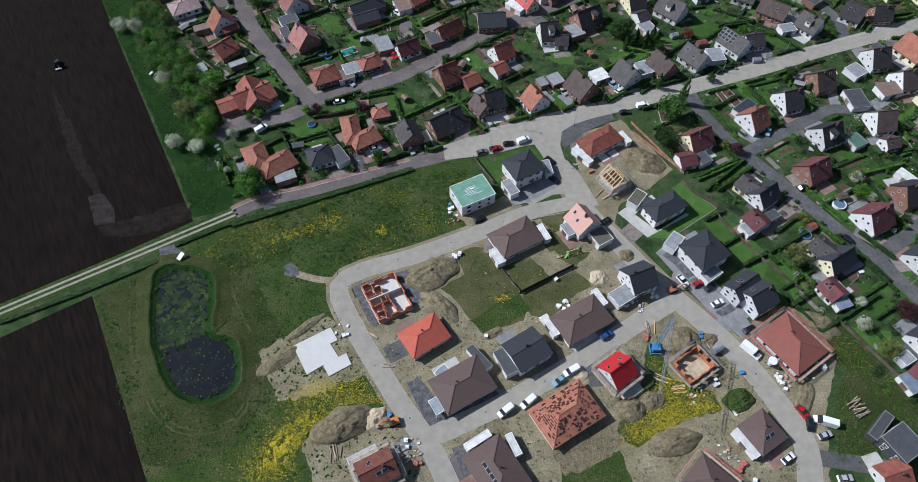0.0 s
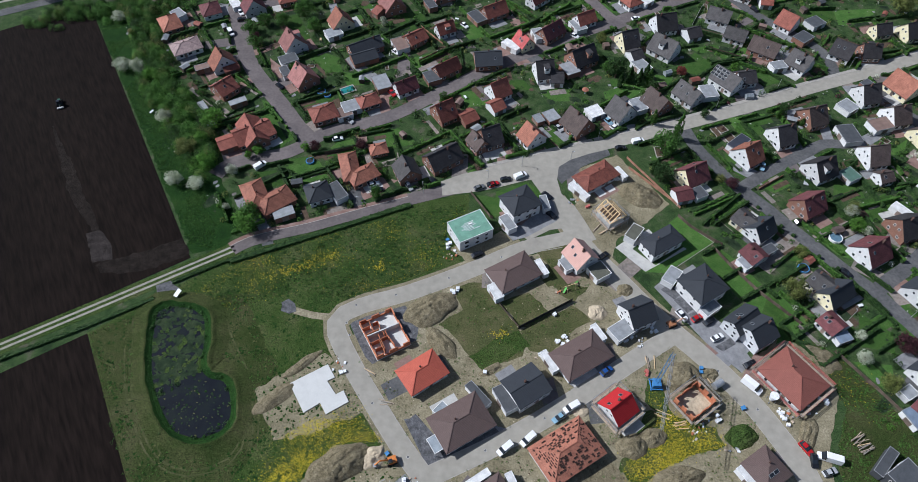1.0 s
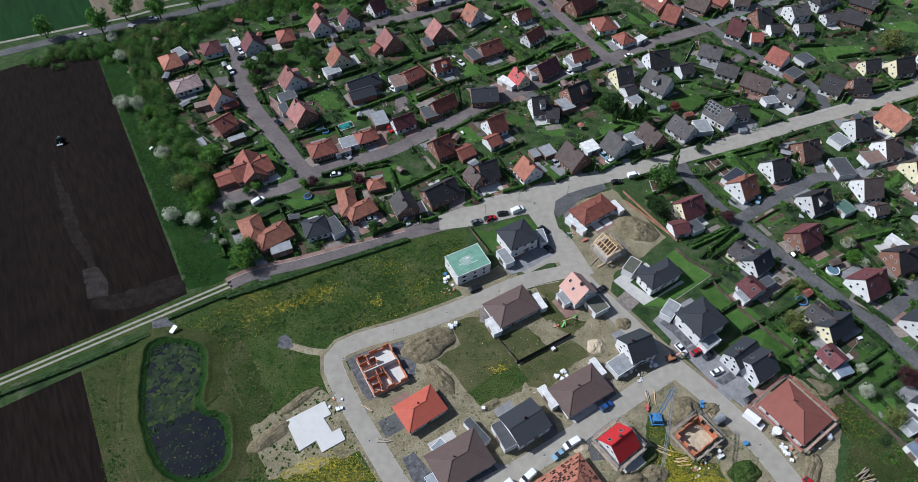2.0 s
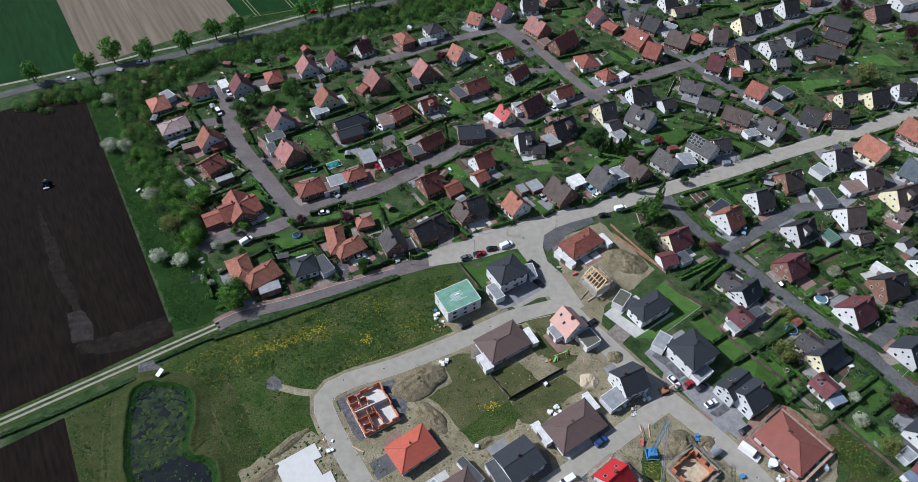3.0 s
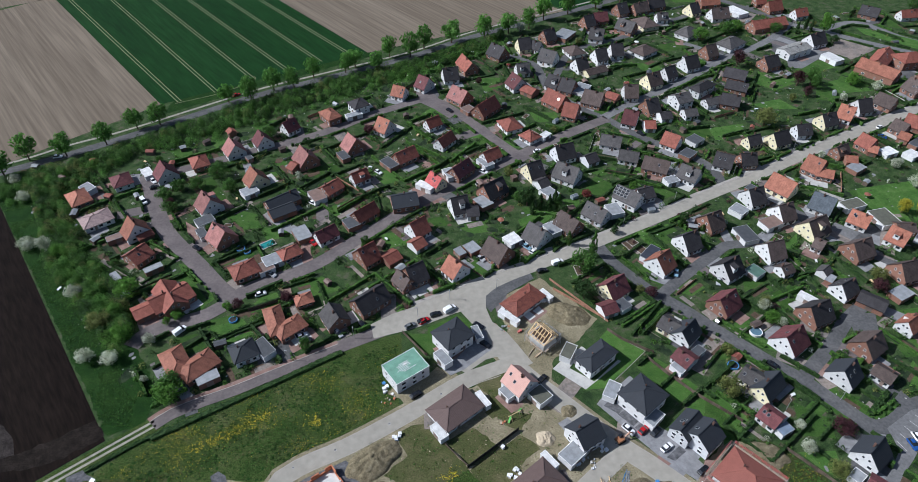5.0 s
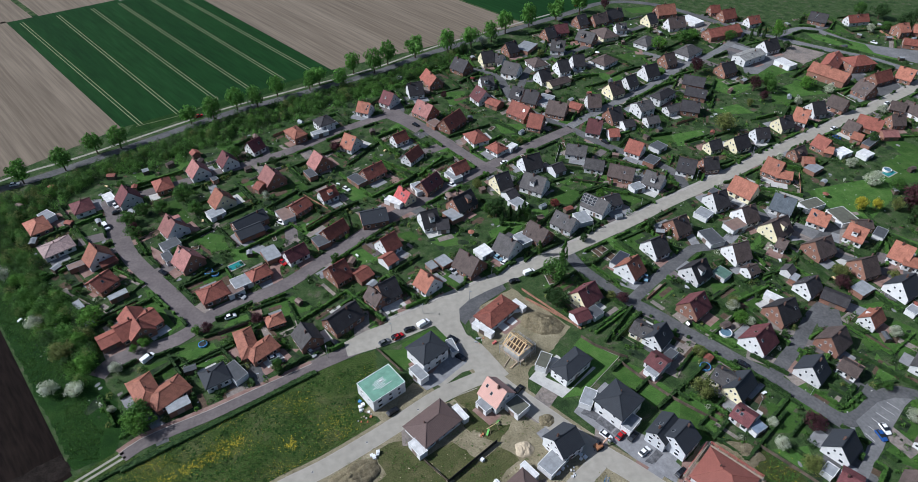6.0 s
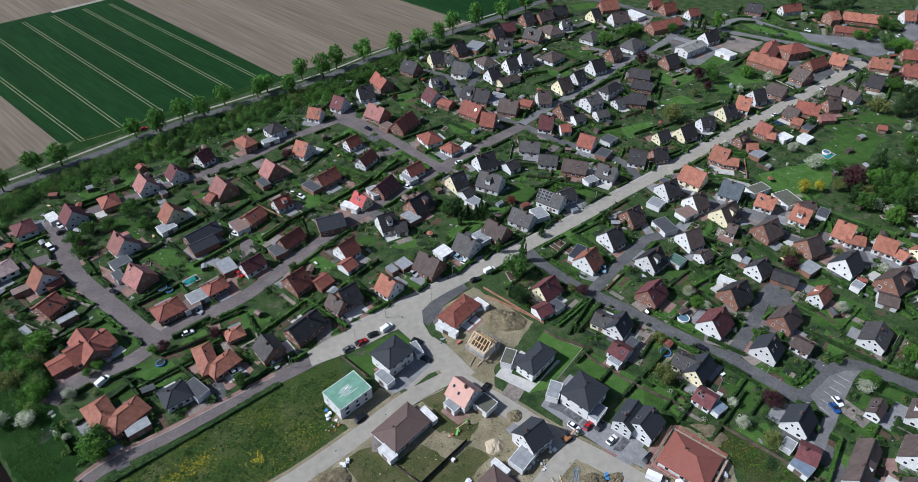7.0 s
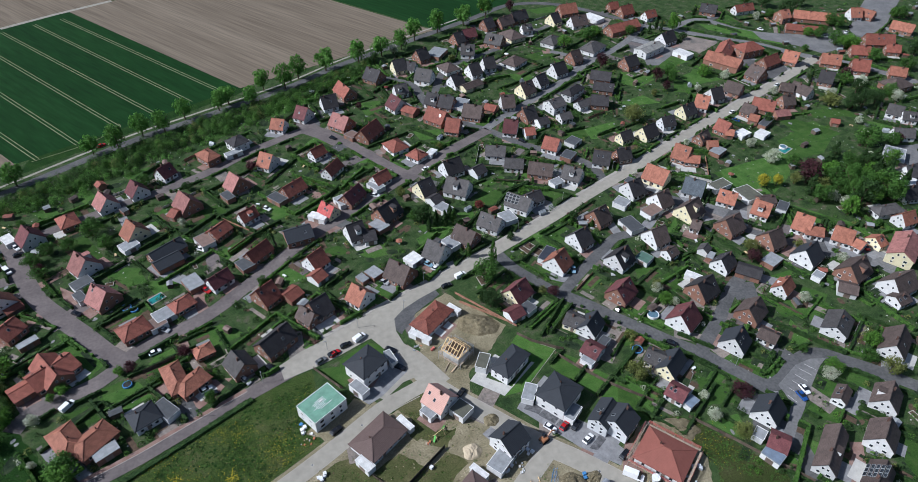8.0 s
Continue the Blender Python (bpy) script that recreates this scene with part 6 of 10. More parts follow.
hip_house(268.7, 148.4, -7.6, 14.9, 7.2, 2.9, 30, "g", "w")
hip_house(-53.2, 195.0, 24, 11.0, 9.4, 2.9, 30, "r", "k")
hip_house(-2.0, 316.2, -64.9, 10.1, 9.6, 4.4, 26, "n", "w")
hip_house(-17.5, 307.8, -60.4, 11.9, 8.1, 4.2, 26, "o", "k")
hip_house(-80.7, 275.7, -69.9, 10.7, 8.5, 2.8, 32, "r", "k")
hip_house(-35.7, 202.3, 25.5, 9.2, 7.3, 2.8, 34, "r", "k")
hip_house(-130.7, 255.5, -59.5, 12.3, 9.1, 2.8, 30, "o", "k")
hip_house(-119.2, 238.5, 30.4, 12.9, 10.1, 2.7, 22, "v", "w")
hip_house(-114.5, 266.0, -64.5, 10.5, 9.1, 2.8, 30, "m", "w")
hip_house(-50.2, 152.9, 22.1, 9.1, 8.8, 3.2, 30, "d", "w")
hip_house(75.1, 284.2, -74.4, 12.1, 10.0, 2.8, 30, "r", "w")
hip_house(82.7, 271.5, -59.4, 9.1, 8.5, 2.8, 30, "r", "w")
hip_house(134.3, 362.9, -77.4, 12.8, 10.9, 2.8, 28, "b", "w")
hip_house(194.6, 396.1, -79.1, 16.2, 13.0, 2.8, 28, "b", "c")
hip_house(215.8, 376.9, 34.0, 15.0, 11.4, 3, 30, "g", "w")
hip_house(236.1, 356.7, 29.7, 17.4, 12.3, 3, 30, "g", "w")
hip_house(177.5, 356.1, 29.6, 14.6, 11.7, 2.8, 28, "b", "w")
hip_house(22.5, 146.5, 28.4, 12.0, 10.7, 5.6, 24, "d", "w")
hip_house(18.7, 118.0, 29.7, 15.9, 11.2, 2.7, 24, "u", "w")
hip_house(51.7, 160.6, 32.9, 16.1, 9.2, 2.8, 24, "r", "w")
hip_house(69.8, 129.5, 30.6, 14.1, 7.9, 4.4, 25, "d", "w")
hip_house(79.1, 111.1, 30.9, 12.5, 11.6, 5.6, 24, "d", "w")
hip_house(99.4, 79.9, -55.9, 15.8, 13.7, 3, 24, "z", "w")
hip_house(37.5, 87.8, 30.3, 16.9, 10.9, 2.7, 24, "u", "w")
hip_house(-10.5, 82.4, 33.9, 13.4, 9.8, 2.8, 27, "i", "w")
hip_house(1.0, 67.1, 30.3, 16.5, 12.0, 2.7, 24, "u", "w")
solar_panels(hip_house(10.2, 43.0, -57.2, 16.1, 12.4, 2.7, 24, "u", "w"), -1, 0.0, 0.45, 4, 1, 16.1, 12.4, 2.7, 24)
solar_panels(hip_house(83.8, 53.4, 31.5, 9.9, 9.8, 2.7, 25, "u", "w"), -1, 0.0, 0.5, 2, 1, 9.9, 9.8, 2.7, 25)
hip_house(66.3, 40.1, -44.0, 10.8, 10.3, 2.8, 24, "u", "w")
flat_building(4.6, 135.4, 26.8, 13.0, 9.9, 5.3, "green", "w")
flat_building(17.9, 138.8, -61.9, 6.9, 3.7, 3, "grey", "w")
flat_building(31.6, 147.8, -79.2, 6.5, 2.7, 3, "grey", "w")
flat_building(12.5, 110.6, -63.5, 6.2, 3.2, 2.8, "white", "w")
flat_building(28.3, 120.1, -65.1, 6.6, 2.2, 2.6, "white", "w")
flat_building(47.0, 118.3, -60.1, 6.1, 5.9, 3, "sedum", "w")
flat_building(36.5, 121.2, -61.8, 5.2, 3.3, 2.6, "grey", "w")
flat_building(44.7, 153.8, -50.4, 9.1, 2.3, 2.6, "white", "w")
flat_building(61.2, 162.4, -60.5, 6.0, 2.3, 2.6, "white", "w")
flat_building(61.4, 134.2, 52.6, 7.0, 4.2, 3, "sedum", "w")
flat_building(80.6, 103.9, 34.6, 6.7, 3.7, 2.8, "grey", "w")
flat_building(70.9, 116.3, 51.4, 7.1, 4.4, 2.8, "grey", "w")
flat_building(51.3, 96.3, 32.7, 7.6, 5.6, 2.8, "grey", "w")
flat_building(43.9, 95.6, -61.3, 6.2, 2.2, 2.6, "white", "w")
flat_building(27.8, 85.9, -62.0, 7.6, 2.2, 2.6, "white", "w")
flat_building(13.9, 74.1, -63.3, 8.5, 4.4, 3, "dark", "w")
flat_building(6.0, 75.4, -49.9, 9.1, 2.7, 2.7, "dark", "w")
flat_building(-6.4, 60.8, -59.2, 4.9, 2.8, 2.5, "glass", "w")
flat_building(-4.8, 70.9, 44.8, 4.2, 3.0, 2.6, "glass", "w")
flat_building(5.1, 51.2, 32.3, 8.1, 2.2, 2.6, "white", "w")
flat_building(14.9, 50.0, -65.1, 6.5, 2.2, 2.6, "white", "w")
flat_building(78.8, 50.4, -59.1, 8.8, 2.2, 2.6, "white", "w")
flat_building(120.4, 49.9, 30.3, 8.6, 8.3, 5, "dark", "a")
flat_building(117.1, 55.1, 42.6, 9.7, 2.8, 3, "dark", "a")
flat_building(-11.9, 270.1, -65.4, 7.4, 4.4, 2.6, "dark", "k")
flat_building(9.8, 259.9, -58.6, 9.1, 5.6, 2.6, "dark", "k")
flat_building(-24.7, 239.9, -66.2, 9.1, 6.2, 2.6, "brown", "w")
flat_building(-55.2, 248.1, 29.7, 7.4, 6.3, 2.7, "grey", "w")
flat_building(-72.7, 229.6, 28.3, 7.8, 6.0, 2.7, "dark", "w")
flat_building(-72.9, 221.4, -61.9, 6.6, 3.6, 2.6, "dark", "w")
flat_building(-42.6, 199.4, 23.0, 7.6, 6.6, 2.7, "grey", "w")
flat_building(-31.2, 214.2, -68.0, 9.2, 6.5, 2.6, "grey", "k")
flat_building(-10.2, 217.6, -66.4, 7.2, 6.1, 2.7, "dark", "k")
flat_building(-128.7, 262.7, -44.2, 7.0, 4.9, 3, "grey", "w")
flat_building(-104.1, 271.2, -60.9, 7.7, 4.4, 2.6, "white", "w")
flat_building(-89.3, 202.5, 29.5, 7.1, 3.2, 2.6, "grey", "k")
flat_building(-103.1, 200.0, -54.9, 5.8, 2.8, 2.4, "grey", "k")
flat_building(-61.4, 143.8, 23.7, 7.5, 4.1, 2.7, "grey", "k")
flat_building(-43.6, 153.7, -55.7, 8.8, 5.1, 2.8, "dark", "w")
flat_building(37.2, 246.7, -74.9, 8.1, 5.0, 2.6, "grey", "w")
flat_building(55.7, 253.0, -66.4, 8.2, 5.7, 2.6, "grey", "w")
flat_building(24.6, 238.9, -43.0, 8.8, 4.2, 2.6, "white", "w")
flat_building(48.7, 222.6, -65.3, 7.9, 6.4, 2.6, "grey", "k")
flat_building(104.6, 207.4, -82.0, 7.6, 6.6, 2.7, "grey", "w")
flat_building(74.0, 199.5, -68.7, 7.5, 5.4, 2.7, "grey", "w")
flat_building(55.8, 195.7, 26.3, 6.4, 6.3, 2.6, "white", "w")
flat_building(38.2, 193.5, -63.2, 6.2, 5.5, 2.4, "grey", "k")
flat_building(32.9, 192.1, -64.8, 4.9, 3.6, 2.2, "grey", "k")
flat_building(88.1, 152.4, -66.6, 5.2, 4.9, 2.6, "dark", "w")
flat_building(109.3, 177.9, 39.0, 9.5, 4.6, 2.7, "solar", "w")
flat_building(138.6, 224.2, 13.0, 6.6, 5.1, 2.6, "grey", "w")
flat_building(90.6, 271.7, 38.7, 6.4, 3.9, 2.6, "white", "w")
flat_building(135.5, 388.4, 45.2, 14.5, 10.2, 2.7, "grey", "k")
flat_building(264.9, 405.1, -70.6, 14.9, 9.6, 3, "white", "w")
flat_building(123.6, 315.8, 47.2, 12.5, 8.1, 2.7, "grey", "w")
flat_building(164.7, 255.0, 28.2, 7.6, 6.6, 2.6, "dark", "w")
flat_building(155.7, 243.7, 36.3, 7.9, 6.2, 2.6, "dark", "k")
flat_building(56.7, 304.1, -61.3, 7.1, 6.3, 2.5, "brown", "k")
flat_building(311.3, 182.1, 36.6, 15.1, 9.8, 3.4, "grey", "w")
flat_building(303.1, 171.0, 37.2, 13.5, 5.3, 3, "brown", "w")
flat_building(295.8, 161.0, 35.0, 11.3, 6.9, 3, "white", "w")
flat_building(287.9, 327.1, -72.3, 11.6, 7.6, 3.2, "white", "w")
flat_building(274.2, 233.6, 25.9, 10.5, 4.5, 2.6, "dark", "k")
flat_building(254.3, 229.0, 14.2, 7.9, 6.1, 2.5, "white", "w")
flat_building(264.4, 224.8, 20.4, 6.9, 6.0, 2.5, "white", "w")
flat_building(230.2, 219.0, 22.5, 8.0, 6.0, 2.6, "grey", "k")
flat_building(159.0, 198.3, 31.7, 6.8, 6.7, 2.6, "grey", "w")
flat_building(168.3, 187.6, 15.8, 9.0, 6.5, 2.7, "brown", "w")
flat_building(218.4, 182.4, -86.1, 10.8, 9.3, 2.8, "sedum", "w")
flat_building(210.6, 193.2, 9.2, 10.6, 6.1, 2.8, "sedum", "w")
flat_building(226.6, 168.4, 34.7, 7.7, 4.7, 2.6, "dark", "w")
flat_building(195.3, 140.4, 18.2, 8.1, 5.8, 2.6, "grey", "k")
flat_building(206.3, 126.1, 22.1, 4.9, 4.0, 2.5, "grey", "w")
flat_building(146.3, 160.9, -63.4, 6.0, 5.8, 2.6, "greenroof", "w")
flat_building(153.8, 182.4, -83.5, 9.8, 7.3, 2.6, "dark", "w")
flat_building(119.4, 93.4, 18.6, 5.1, 3.4, 2.5, "blue", "w")
flat_building(130.7, 67.7, -68.6, 6.2, 4.6, 2.6, "blue", "w")
flat_building(132.1, 75.3, 28.7, 4.5, 3.7, 2.5, "grey", "w")
flat_building(105.3, 126.5, 29.1, 7.0, 3.4, 2.6, "dark", "w")
flat_building(97.8, 122.2, 29.5, 6.3, 5.0, 2.4, "grey", "w")


# ---- plants ----
def crown_mesh(name, mat, r, h, z0, clumps, leaves, leaf, seed, droop=0.0):
    """A crown of clumps, each a shell of small leaf faces, with gaps and an uneven outline."""
    q = random.Random(seed)
    verts, faces = [], []
    for _ in range(clumps):
        a, u = q.uniform(0, 2 * math.pi), q.uniform(-0.95, 1)
        k = math.sqrt(max(0.0, 1 - u * u)) * q.uniform(0.35, 0.9)
        thin = 1 - droop * (u + 1) / 2
        k *= thin
        c = Vector((r * k * math.cos(a), r * k * math.sin(a), z0 + h * (0.5 + 0.42 * u)))
        cr = r * q.uniform(0.28, 0.48) * max(thin, 0.3)
        for _ in range(leaves):
            d = Vector((q.gauss(0, 1), q.gauss(0, 1), q.gauss(0.25, 1))).normalized()
            p = c + d * cr * q.uniform(0.7, 1.05)
            n = (d + Vector((q.gauss(0, 0.5), q.gauss(0, 0.5), q.gauss(0, 0.5)))).normalized()
            s = n.orthogonal().normalized()
            t = n.cross(s)
            w = leaf * q.uniform(0.6, 1.3)
            i = len(verts)
            verts += [p + s * w, p + t * w * 0.8, p - s * w, p - t * w * 0.8]
            faces.append((i, i + 1, i + 2, i + 3))
    me = bpy.data.meshes.new(name)
    me.from_pydata([tuple(v) for v in verts], [], faces)
    me.materials.append(mat)
    return me


def trunk_mesh(h, r, seed):
    q = random.Random(seed)
    bm = bmesh.new()
    def limb(a, b, ra, rb):
        a, b = Vector(a), Vector(b)
        d = (b - a).normalized()
        s = d.orthogonal().normalized()
        t = d.cross(s)
        rings = [[bm.verts.new(p + rr * (s * math.cos(k * math.pi / 3) + t * math.sin(k * math.pi / 3))) for k in range(6)] for p, rr in ((a, ra), (b, rb))]
        for k in range(6):
            bm.faces.new((rings[0][k], rings[0][(k + 1) % 6], rings[1][(k + 1) % 6], rings[1][k]))
        bm.faces.new(rings[1])
    limb((0, 0, -0.1), (0, 0, h * 0.5), r, r * 0.7)
    limb((0, 0, h * 0.5), (q.uniform(-0.3, 0.3), q.uniform(-0.3, 0.3), h), r * 0.7, r * 0.2)
    for k in range(4):
        a = k * 1.6 + q.uniform(0, 1)
        limb((0, 0, h * (0.4 + 0.08 * k)), (h * 0.25 * math.cos(a), h * 0.25 * math.sin(a), h * (0.7 + 0.05 * k)), r * 0.45, r * 0.12)
    return mesh_of("trunk", bm, bark)


TREES = {}
for key in ("green", "dark", "lime", "blossom", "copper", "olive", "red", "yellow"):
    for v in range(3 if key in ("green", "dark", "lime") else 2):
        TREES[key, v] = (trunk_mesh(0.75, 0.05, v), crown_mesh("crown", MATS["leaf_" + key], 0.5, 0.8, 0.2, 38, 46, 0.034 if key != "blossom" else 0.03, v * 7 + len(key)))
TREES["tall", 0] = (trunk_mesh(0.8, 0.04, 9), crown_mesh("crown", MATS["leaf_bright"], 0.5, 0.72, 0.28, 30, 40, 0.045, 77))
TREES["tall", 1] = (trunk_mesh(0.8, 0.04, 8), crown_mesh("crown", MATS["leaf_bright"], 0.5, 0.74, 0.26, 28, 40, 0.045, 78))
TREES["cypress", 0] = (trunk_mesh(0.6, 0.05, 3), crown_mesh("crown", MATS["leaf_green"], 0.5, 0.98, 0.02, 40, 24, 0.05, 79, 0.55))
TREES["conifer", 0] = (trunk_mesh(0.6, 0.05, 3), crown_mesh("crown", MATS["leaf_dark"], 0.5, 1.0, 0.0, 46, 24, 0.05, 80, 0.9))
WORDS = {"green": "leafy green", "dark": "dark green", "lime": "fresh light-green", "blossom": "white-blossoming", "copper": "copper-leaved", "olive": "pale olive-green", "red": "red-leaved", "yellow": "yellow-green", "tall": "tall light-green roadside", "cypress": "slender upright green", "conifer": "dense dark conifer"}
tree_rnd = random.Random(11)


def tree(x, y, kind, width, height):
    """A tree or a large bush of that crown width and height."""
    v = tree_rnd.randrange(sum(1 for k in TREES if k[0] == kind))
    bush = height < 3.2
    ob = base("bush" if bush else "tree", x, y, tree_rnd.uniform(0, 360), f"{WORDS[kind]} {'bush' if bush else 'tree'} on grass", "bush" if bush else "tree", "bushes" if bush else "trees")
    ob.scale = (width, width, height)
    for name, me in zip(("trunk", "crown"), TREES[kind, v]):
        shared(name, me, ob)
    return ob


ROAD_BOX = {}


def near_road(x, y, margin):
    p = Vector((x, y))
    for i, (line, width) in enumerate(ROADS):
        if i not in ROAD_BOX:
            ROAD_BOX[i] = (min(q.x for q in line), max(q.x for q in line), min(q.y for q in line), max(q.y for q in line))
        x0, x1, y0, y1 = ROAD_BOX[i]
        reach = width / 2 + margin
        if x0 - reach < x < x1 + reach and y0 - reach < y < y1 + reach and min((q - p).length for q in line) < reach:
            return True
    return False


def in_house(x, y, margin):
    for hx, hy, rot, L, W, small in HOUSES:
        dx, dy = x - hx, y - hy
        if dx * dx + dy * dy > 400:
            continue
        c, s = math.cos(math.radians(rot)), math.sin(math.radians(rot))
        if abs(dx * c + dy * s) < L / 2 + margin and abs(dy * c - dx * s) < W / 2 + margin:
            return True
    return False


def inside(x, y, poly):
    hit = False
    for (x0, y0), (x1, y1) in zip(poly, poly[1:] + poly[:1]):
        if (y0 > y) != (y1 > y) and x < (x1 - x0) * (y - y0) / (y1 - y0) + x0:
            hit = not hit
    return hit


def stuff(name, spots, mat, label, leaf=0.3, leaves=40, seed=3):
    """Many low plants in one mesh: spots of (x, y, radius, height)."""
    q = random.Random(seed)
    verts, faces = [], []
    for x, y, r, h in spots:
        for _ in range(int(leaves * max(0.6, r))):
            d = Vector((q.gauss(0, 1), q.gauss(0, 1), abs(q.gauss(0, 1)))).normalized()
            k = q.uniform(0.7, 1.05)
            p = Vector((x + d.x * r * k, y + d.y * r * k, 0.05 + d.z * h * k))
            n = (d + Vector((q.gauss(0, 0.5), q.gauss(0, 0.5), q.gauss(0, 0.5)))).normalized()
            s = n.orthogonal().normalized()
            t = n.cross(s)
            w = leaf * q.uniform(0.6, 1.3)
            i = len(verts)
            verts += [tuple(p + s * w), tuple(p + t * w), tuple(p - s * w), tuple(p - t * w)]
            faces.append((i, i + 1, i + 2, i + 3))
    me = bpy.data.meshes.new(name)
    me.from_pydata(verts, [], faces)
    me.materials.append(mat)
    return tagged(new(name, me), label, "plants", "", "stuff")


def hedge(points, width, height, mat="leaf_green"):
    """A clipped hedge: a leafy shell round a solid core along a line."""
    q = random.Random(int(points[0][0] * 7 + points[0][1]))
    line = [Vector(p) for p in points]
    bm = bmesh.new()
    for a, b in zip(line, line[1:]):
        beam(bm, (*a, height * 0.46), (*b, height * 0.46), width * 0.8, height * 0.9)
        d = (b - a)
        n = Vector((-d.y, d.x)).normalized()
        for _ in range(int(d.length * 16)):
            t, side = q.random(), q.uniform(-1, 1)
            top = q.random() < 0.6
            p = a + d * t + n * (side if top else math.copysign(1, side)) * width / 2
            z = height * (0.93 + q.uniform(-0.06, 0.1)) if top else q.uniform(0.1, 0.95) * height
            c = Vector((*p, z))
            u = Vector((q.gauss(0, 1), q.gauss(0, 1), q.gauss(0, 1))).normalized()
            v = u.orthogonal().normalized()
            w = q.uniform(0.14, 0.3)
            bm.faces.new([bm.verts.new(c + k) for k in (u * w, v * w, -u * w, -v * w)])
    return tagged(part("hedge", bm, MATS[mat]), "clipped green garden hedge", "hedge", "garden hedges")


# ---- vehicles ----
def car_meshes(kind, colour):
    """Body, glasshouse and wheel of a car or a van, along x, at true size."""
    paint = MATS.get("paint_" + colour) or material("paint_" + colour, shades(PAINT[colour], 0.95, 1.03), 1, 0.25)
    L, W, H = {"car": (4.3, 1.78, 1.48), "van": (5.1, 1.95, 1.98), "truck": (6.4, 2.1, 2.6)}[kind]
    body, cabin, wheel = bmesh.new(), bmesh.new(), bmesh.new()
    def loft(bm, rows, half, slot=0):
        rings = [[bm.verts.new((x, s * half * k, z)) for s, z, k in ((-1, z0, 1), (-1, z1, f), (1, z1, f), (1, z0, 1))] for x, z0, z1, f in rows]
        for a, b in zip(rings, rings[1:]):
            for i in range(4):
                j = (i + 1) % 4
                bm.faces.new((a[i], b[i], b[j], a[j])).material_index = slot
        bm.faces.new(rings[0]), bm.faces.new(rings[-1][::-1])
        bmesh.ops.recalc_face_normals(bm, faces=bm.faces)
    if kind == "car":
        loft(body, ((-L / 2, 0.35, 0.75, 0.9), (-L / 2 + 0.25, 0.25, 0.95, 0.96), (0.6, 0.22, 0.95, 0.97), (L / 2 - 0.45, 0.22, 0.82, 0.95), (L / 2, 0.35, 0.62, 0.86)), W / 2)
        loft(cabin, ((-L / 2 + 0.2, 0.93, 0.96, 0.93), (-L / 2 + 0.75, 0.93, H, 0.78), (0.15, 0.93, H, 0.78), (0.95, 0.9, 0.93, 0.9)), W / 2 * 0.95)
        box(body, -L / 2 + 0.85, -W * 0.36, H - 0.01, 0.05, W * 0.36, H + 0.03)
    else:
        loft(body, ((-L / 2, 0.35, H - 0.1, 0.88), (-L / 2 + 0.15, 0.28, H, 0.88), (L / 2 - 1.9, 0.28, H, 0.88), (L / 2 - 1.0, 0.28, 1.15, 0.96), (L / 2 - 0.1, 0.3, 0.95, 0.93), (L / 2, 0.4, 0.75, 0.88)), W / 2)
        loft(cabin, ((L / 2 - 1.95, 1.2, H - 0.12, 0.93), (L / 2 - 1.78, 1.2, H - 0.1, 0.9), (L / 2 - 0.98, 1.15, 1.2, 0.96)), W / 2 * 1.02)
    bmesh.ops.create_cone(wheel, cap_ends=True, segments=14, radius1=0.32, radius2=0.32, depth=0.2, matrix=Matrix.Rotation(math.pi / 2, 4, "X"))
    return mesh_of("body", body, paint), mesh_of("glasshouse", cabin, glass), mesh_of("wheel", wheel, MATS["tyre"]), L, W


PAINT = {"white": (0.75, 0.75, 0.75), "red": (0.38, 0.012, 0.015), "black": (0.012, 0.013, 0.016), "silver": (0.38, 0.39, 0.4), "blue": (0.02, 0.07, 0.24), "grey": (0.12, 0.125, 0.13), "lightblue": (0.2, 0.33, 0.42), "green": (0.03, 0.12, 0.06)}
material("tyre", shades((0.02, 0.02, 0.021)), 1, 0.9)
CARS = {}


def car(x, y, rot, colour, kind="car"):
    if (kind, colour) not in CARS:
        CARS[kind, colour] = car_meshes(kind, colour)
    body, cabin, wheel, L, W = CARS[kind, colour]
    ob = base(kind, x, y, rot, f"parked {colour} {'passenger car' if kind == 'car' else 'delivery van'} on paving", kind, "parked vehicles", 0.09)
    shared("body", body, ob), shared("glasshouse", cabin, ob)
    for sx in (-0.31, 0.31):
        for sy in (-1, 1):
            shared("wheel", wheel, ob, Matrix.Translation((sx * L, sy * (W / 2 - 0.12), 0.32)))
    return ob


# ---- building sites ----
brick_orange = material("hollow_brick", shades((0.42, 0.165, 0.09)), 1.5, 0.9, 0.2, vary=0.1)
timber = material("new_timber", shades((0.62, 0.45, 0.25)), 1, 0.8, 0.12)
steel = material("galvanised_steel", shades((0.42, 0.43, 0.44)), 1, 0.45, metal=0.6)
board = material("scaffold_board", shades((0.36, 0.29, 0.22)), 1, 0.85, 0.2, vary=0.2)
red_board = material("red_board", shades((0.45, 0.12, 0.1)), 1, 0.7, 0.15)
crane_blue = material("crane_blue", shades((0.06, 0.2, 0.42)), 1, 0.5)
block = material("pale_block", shades((0.45, 0.44, 0.42)), 1, 0.9, 0.1)
plastic = material("white_wrap", shades((0.7, 0.71, 0.72)), 1, 0.5, 0.05)
screen_black = material("black_screen", shades((0.012, 0.012, 0.013)), 1, 0.7)
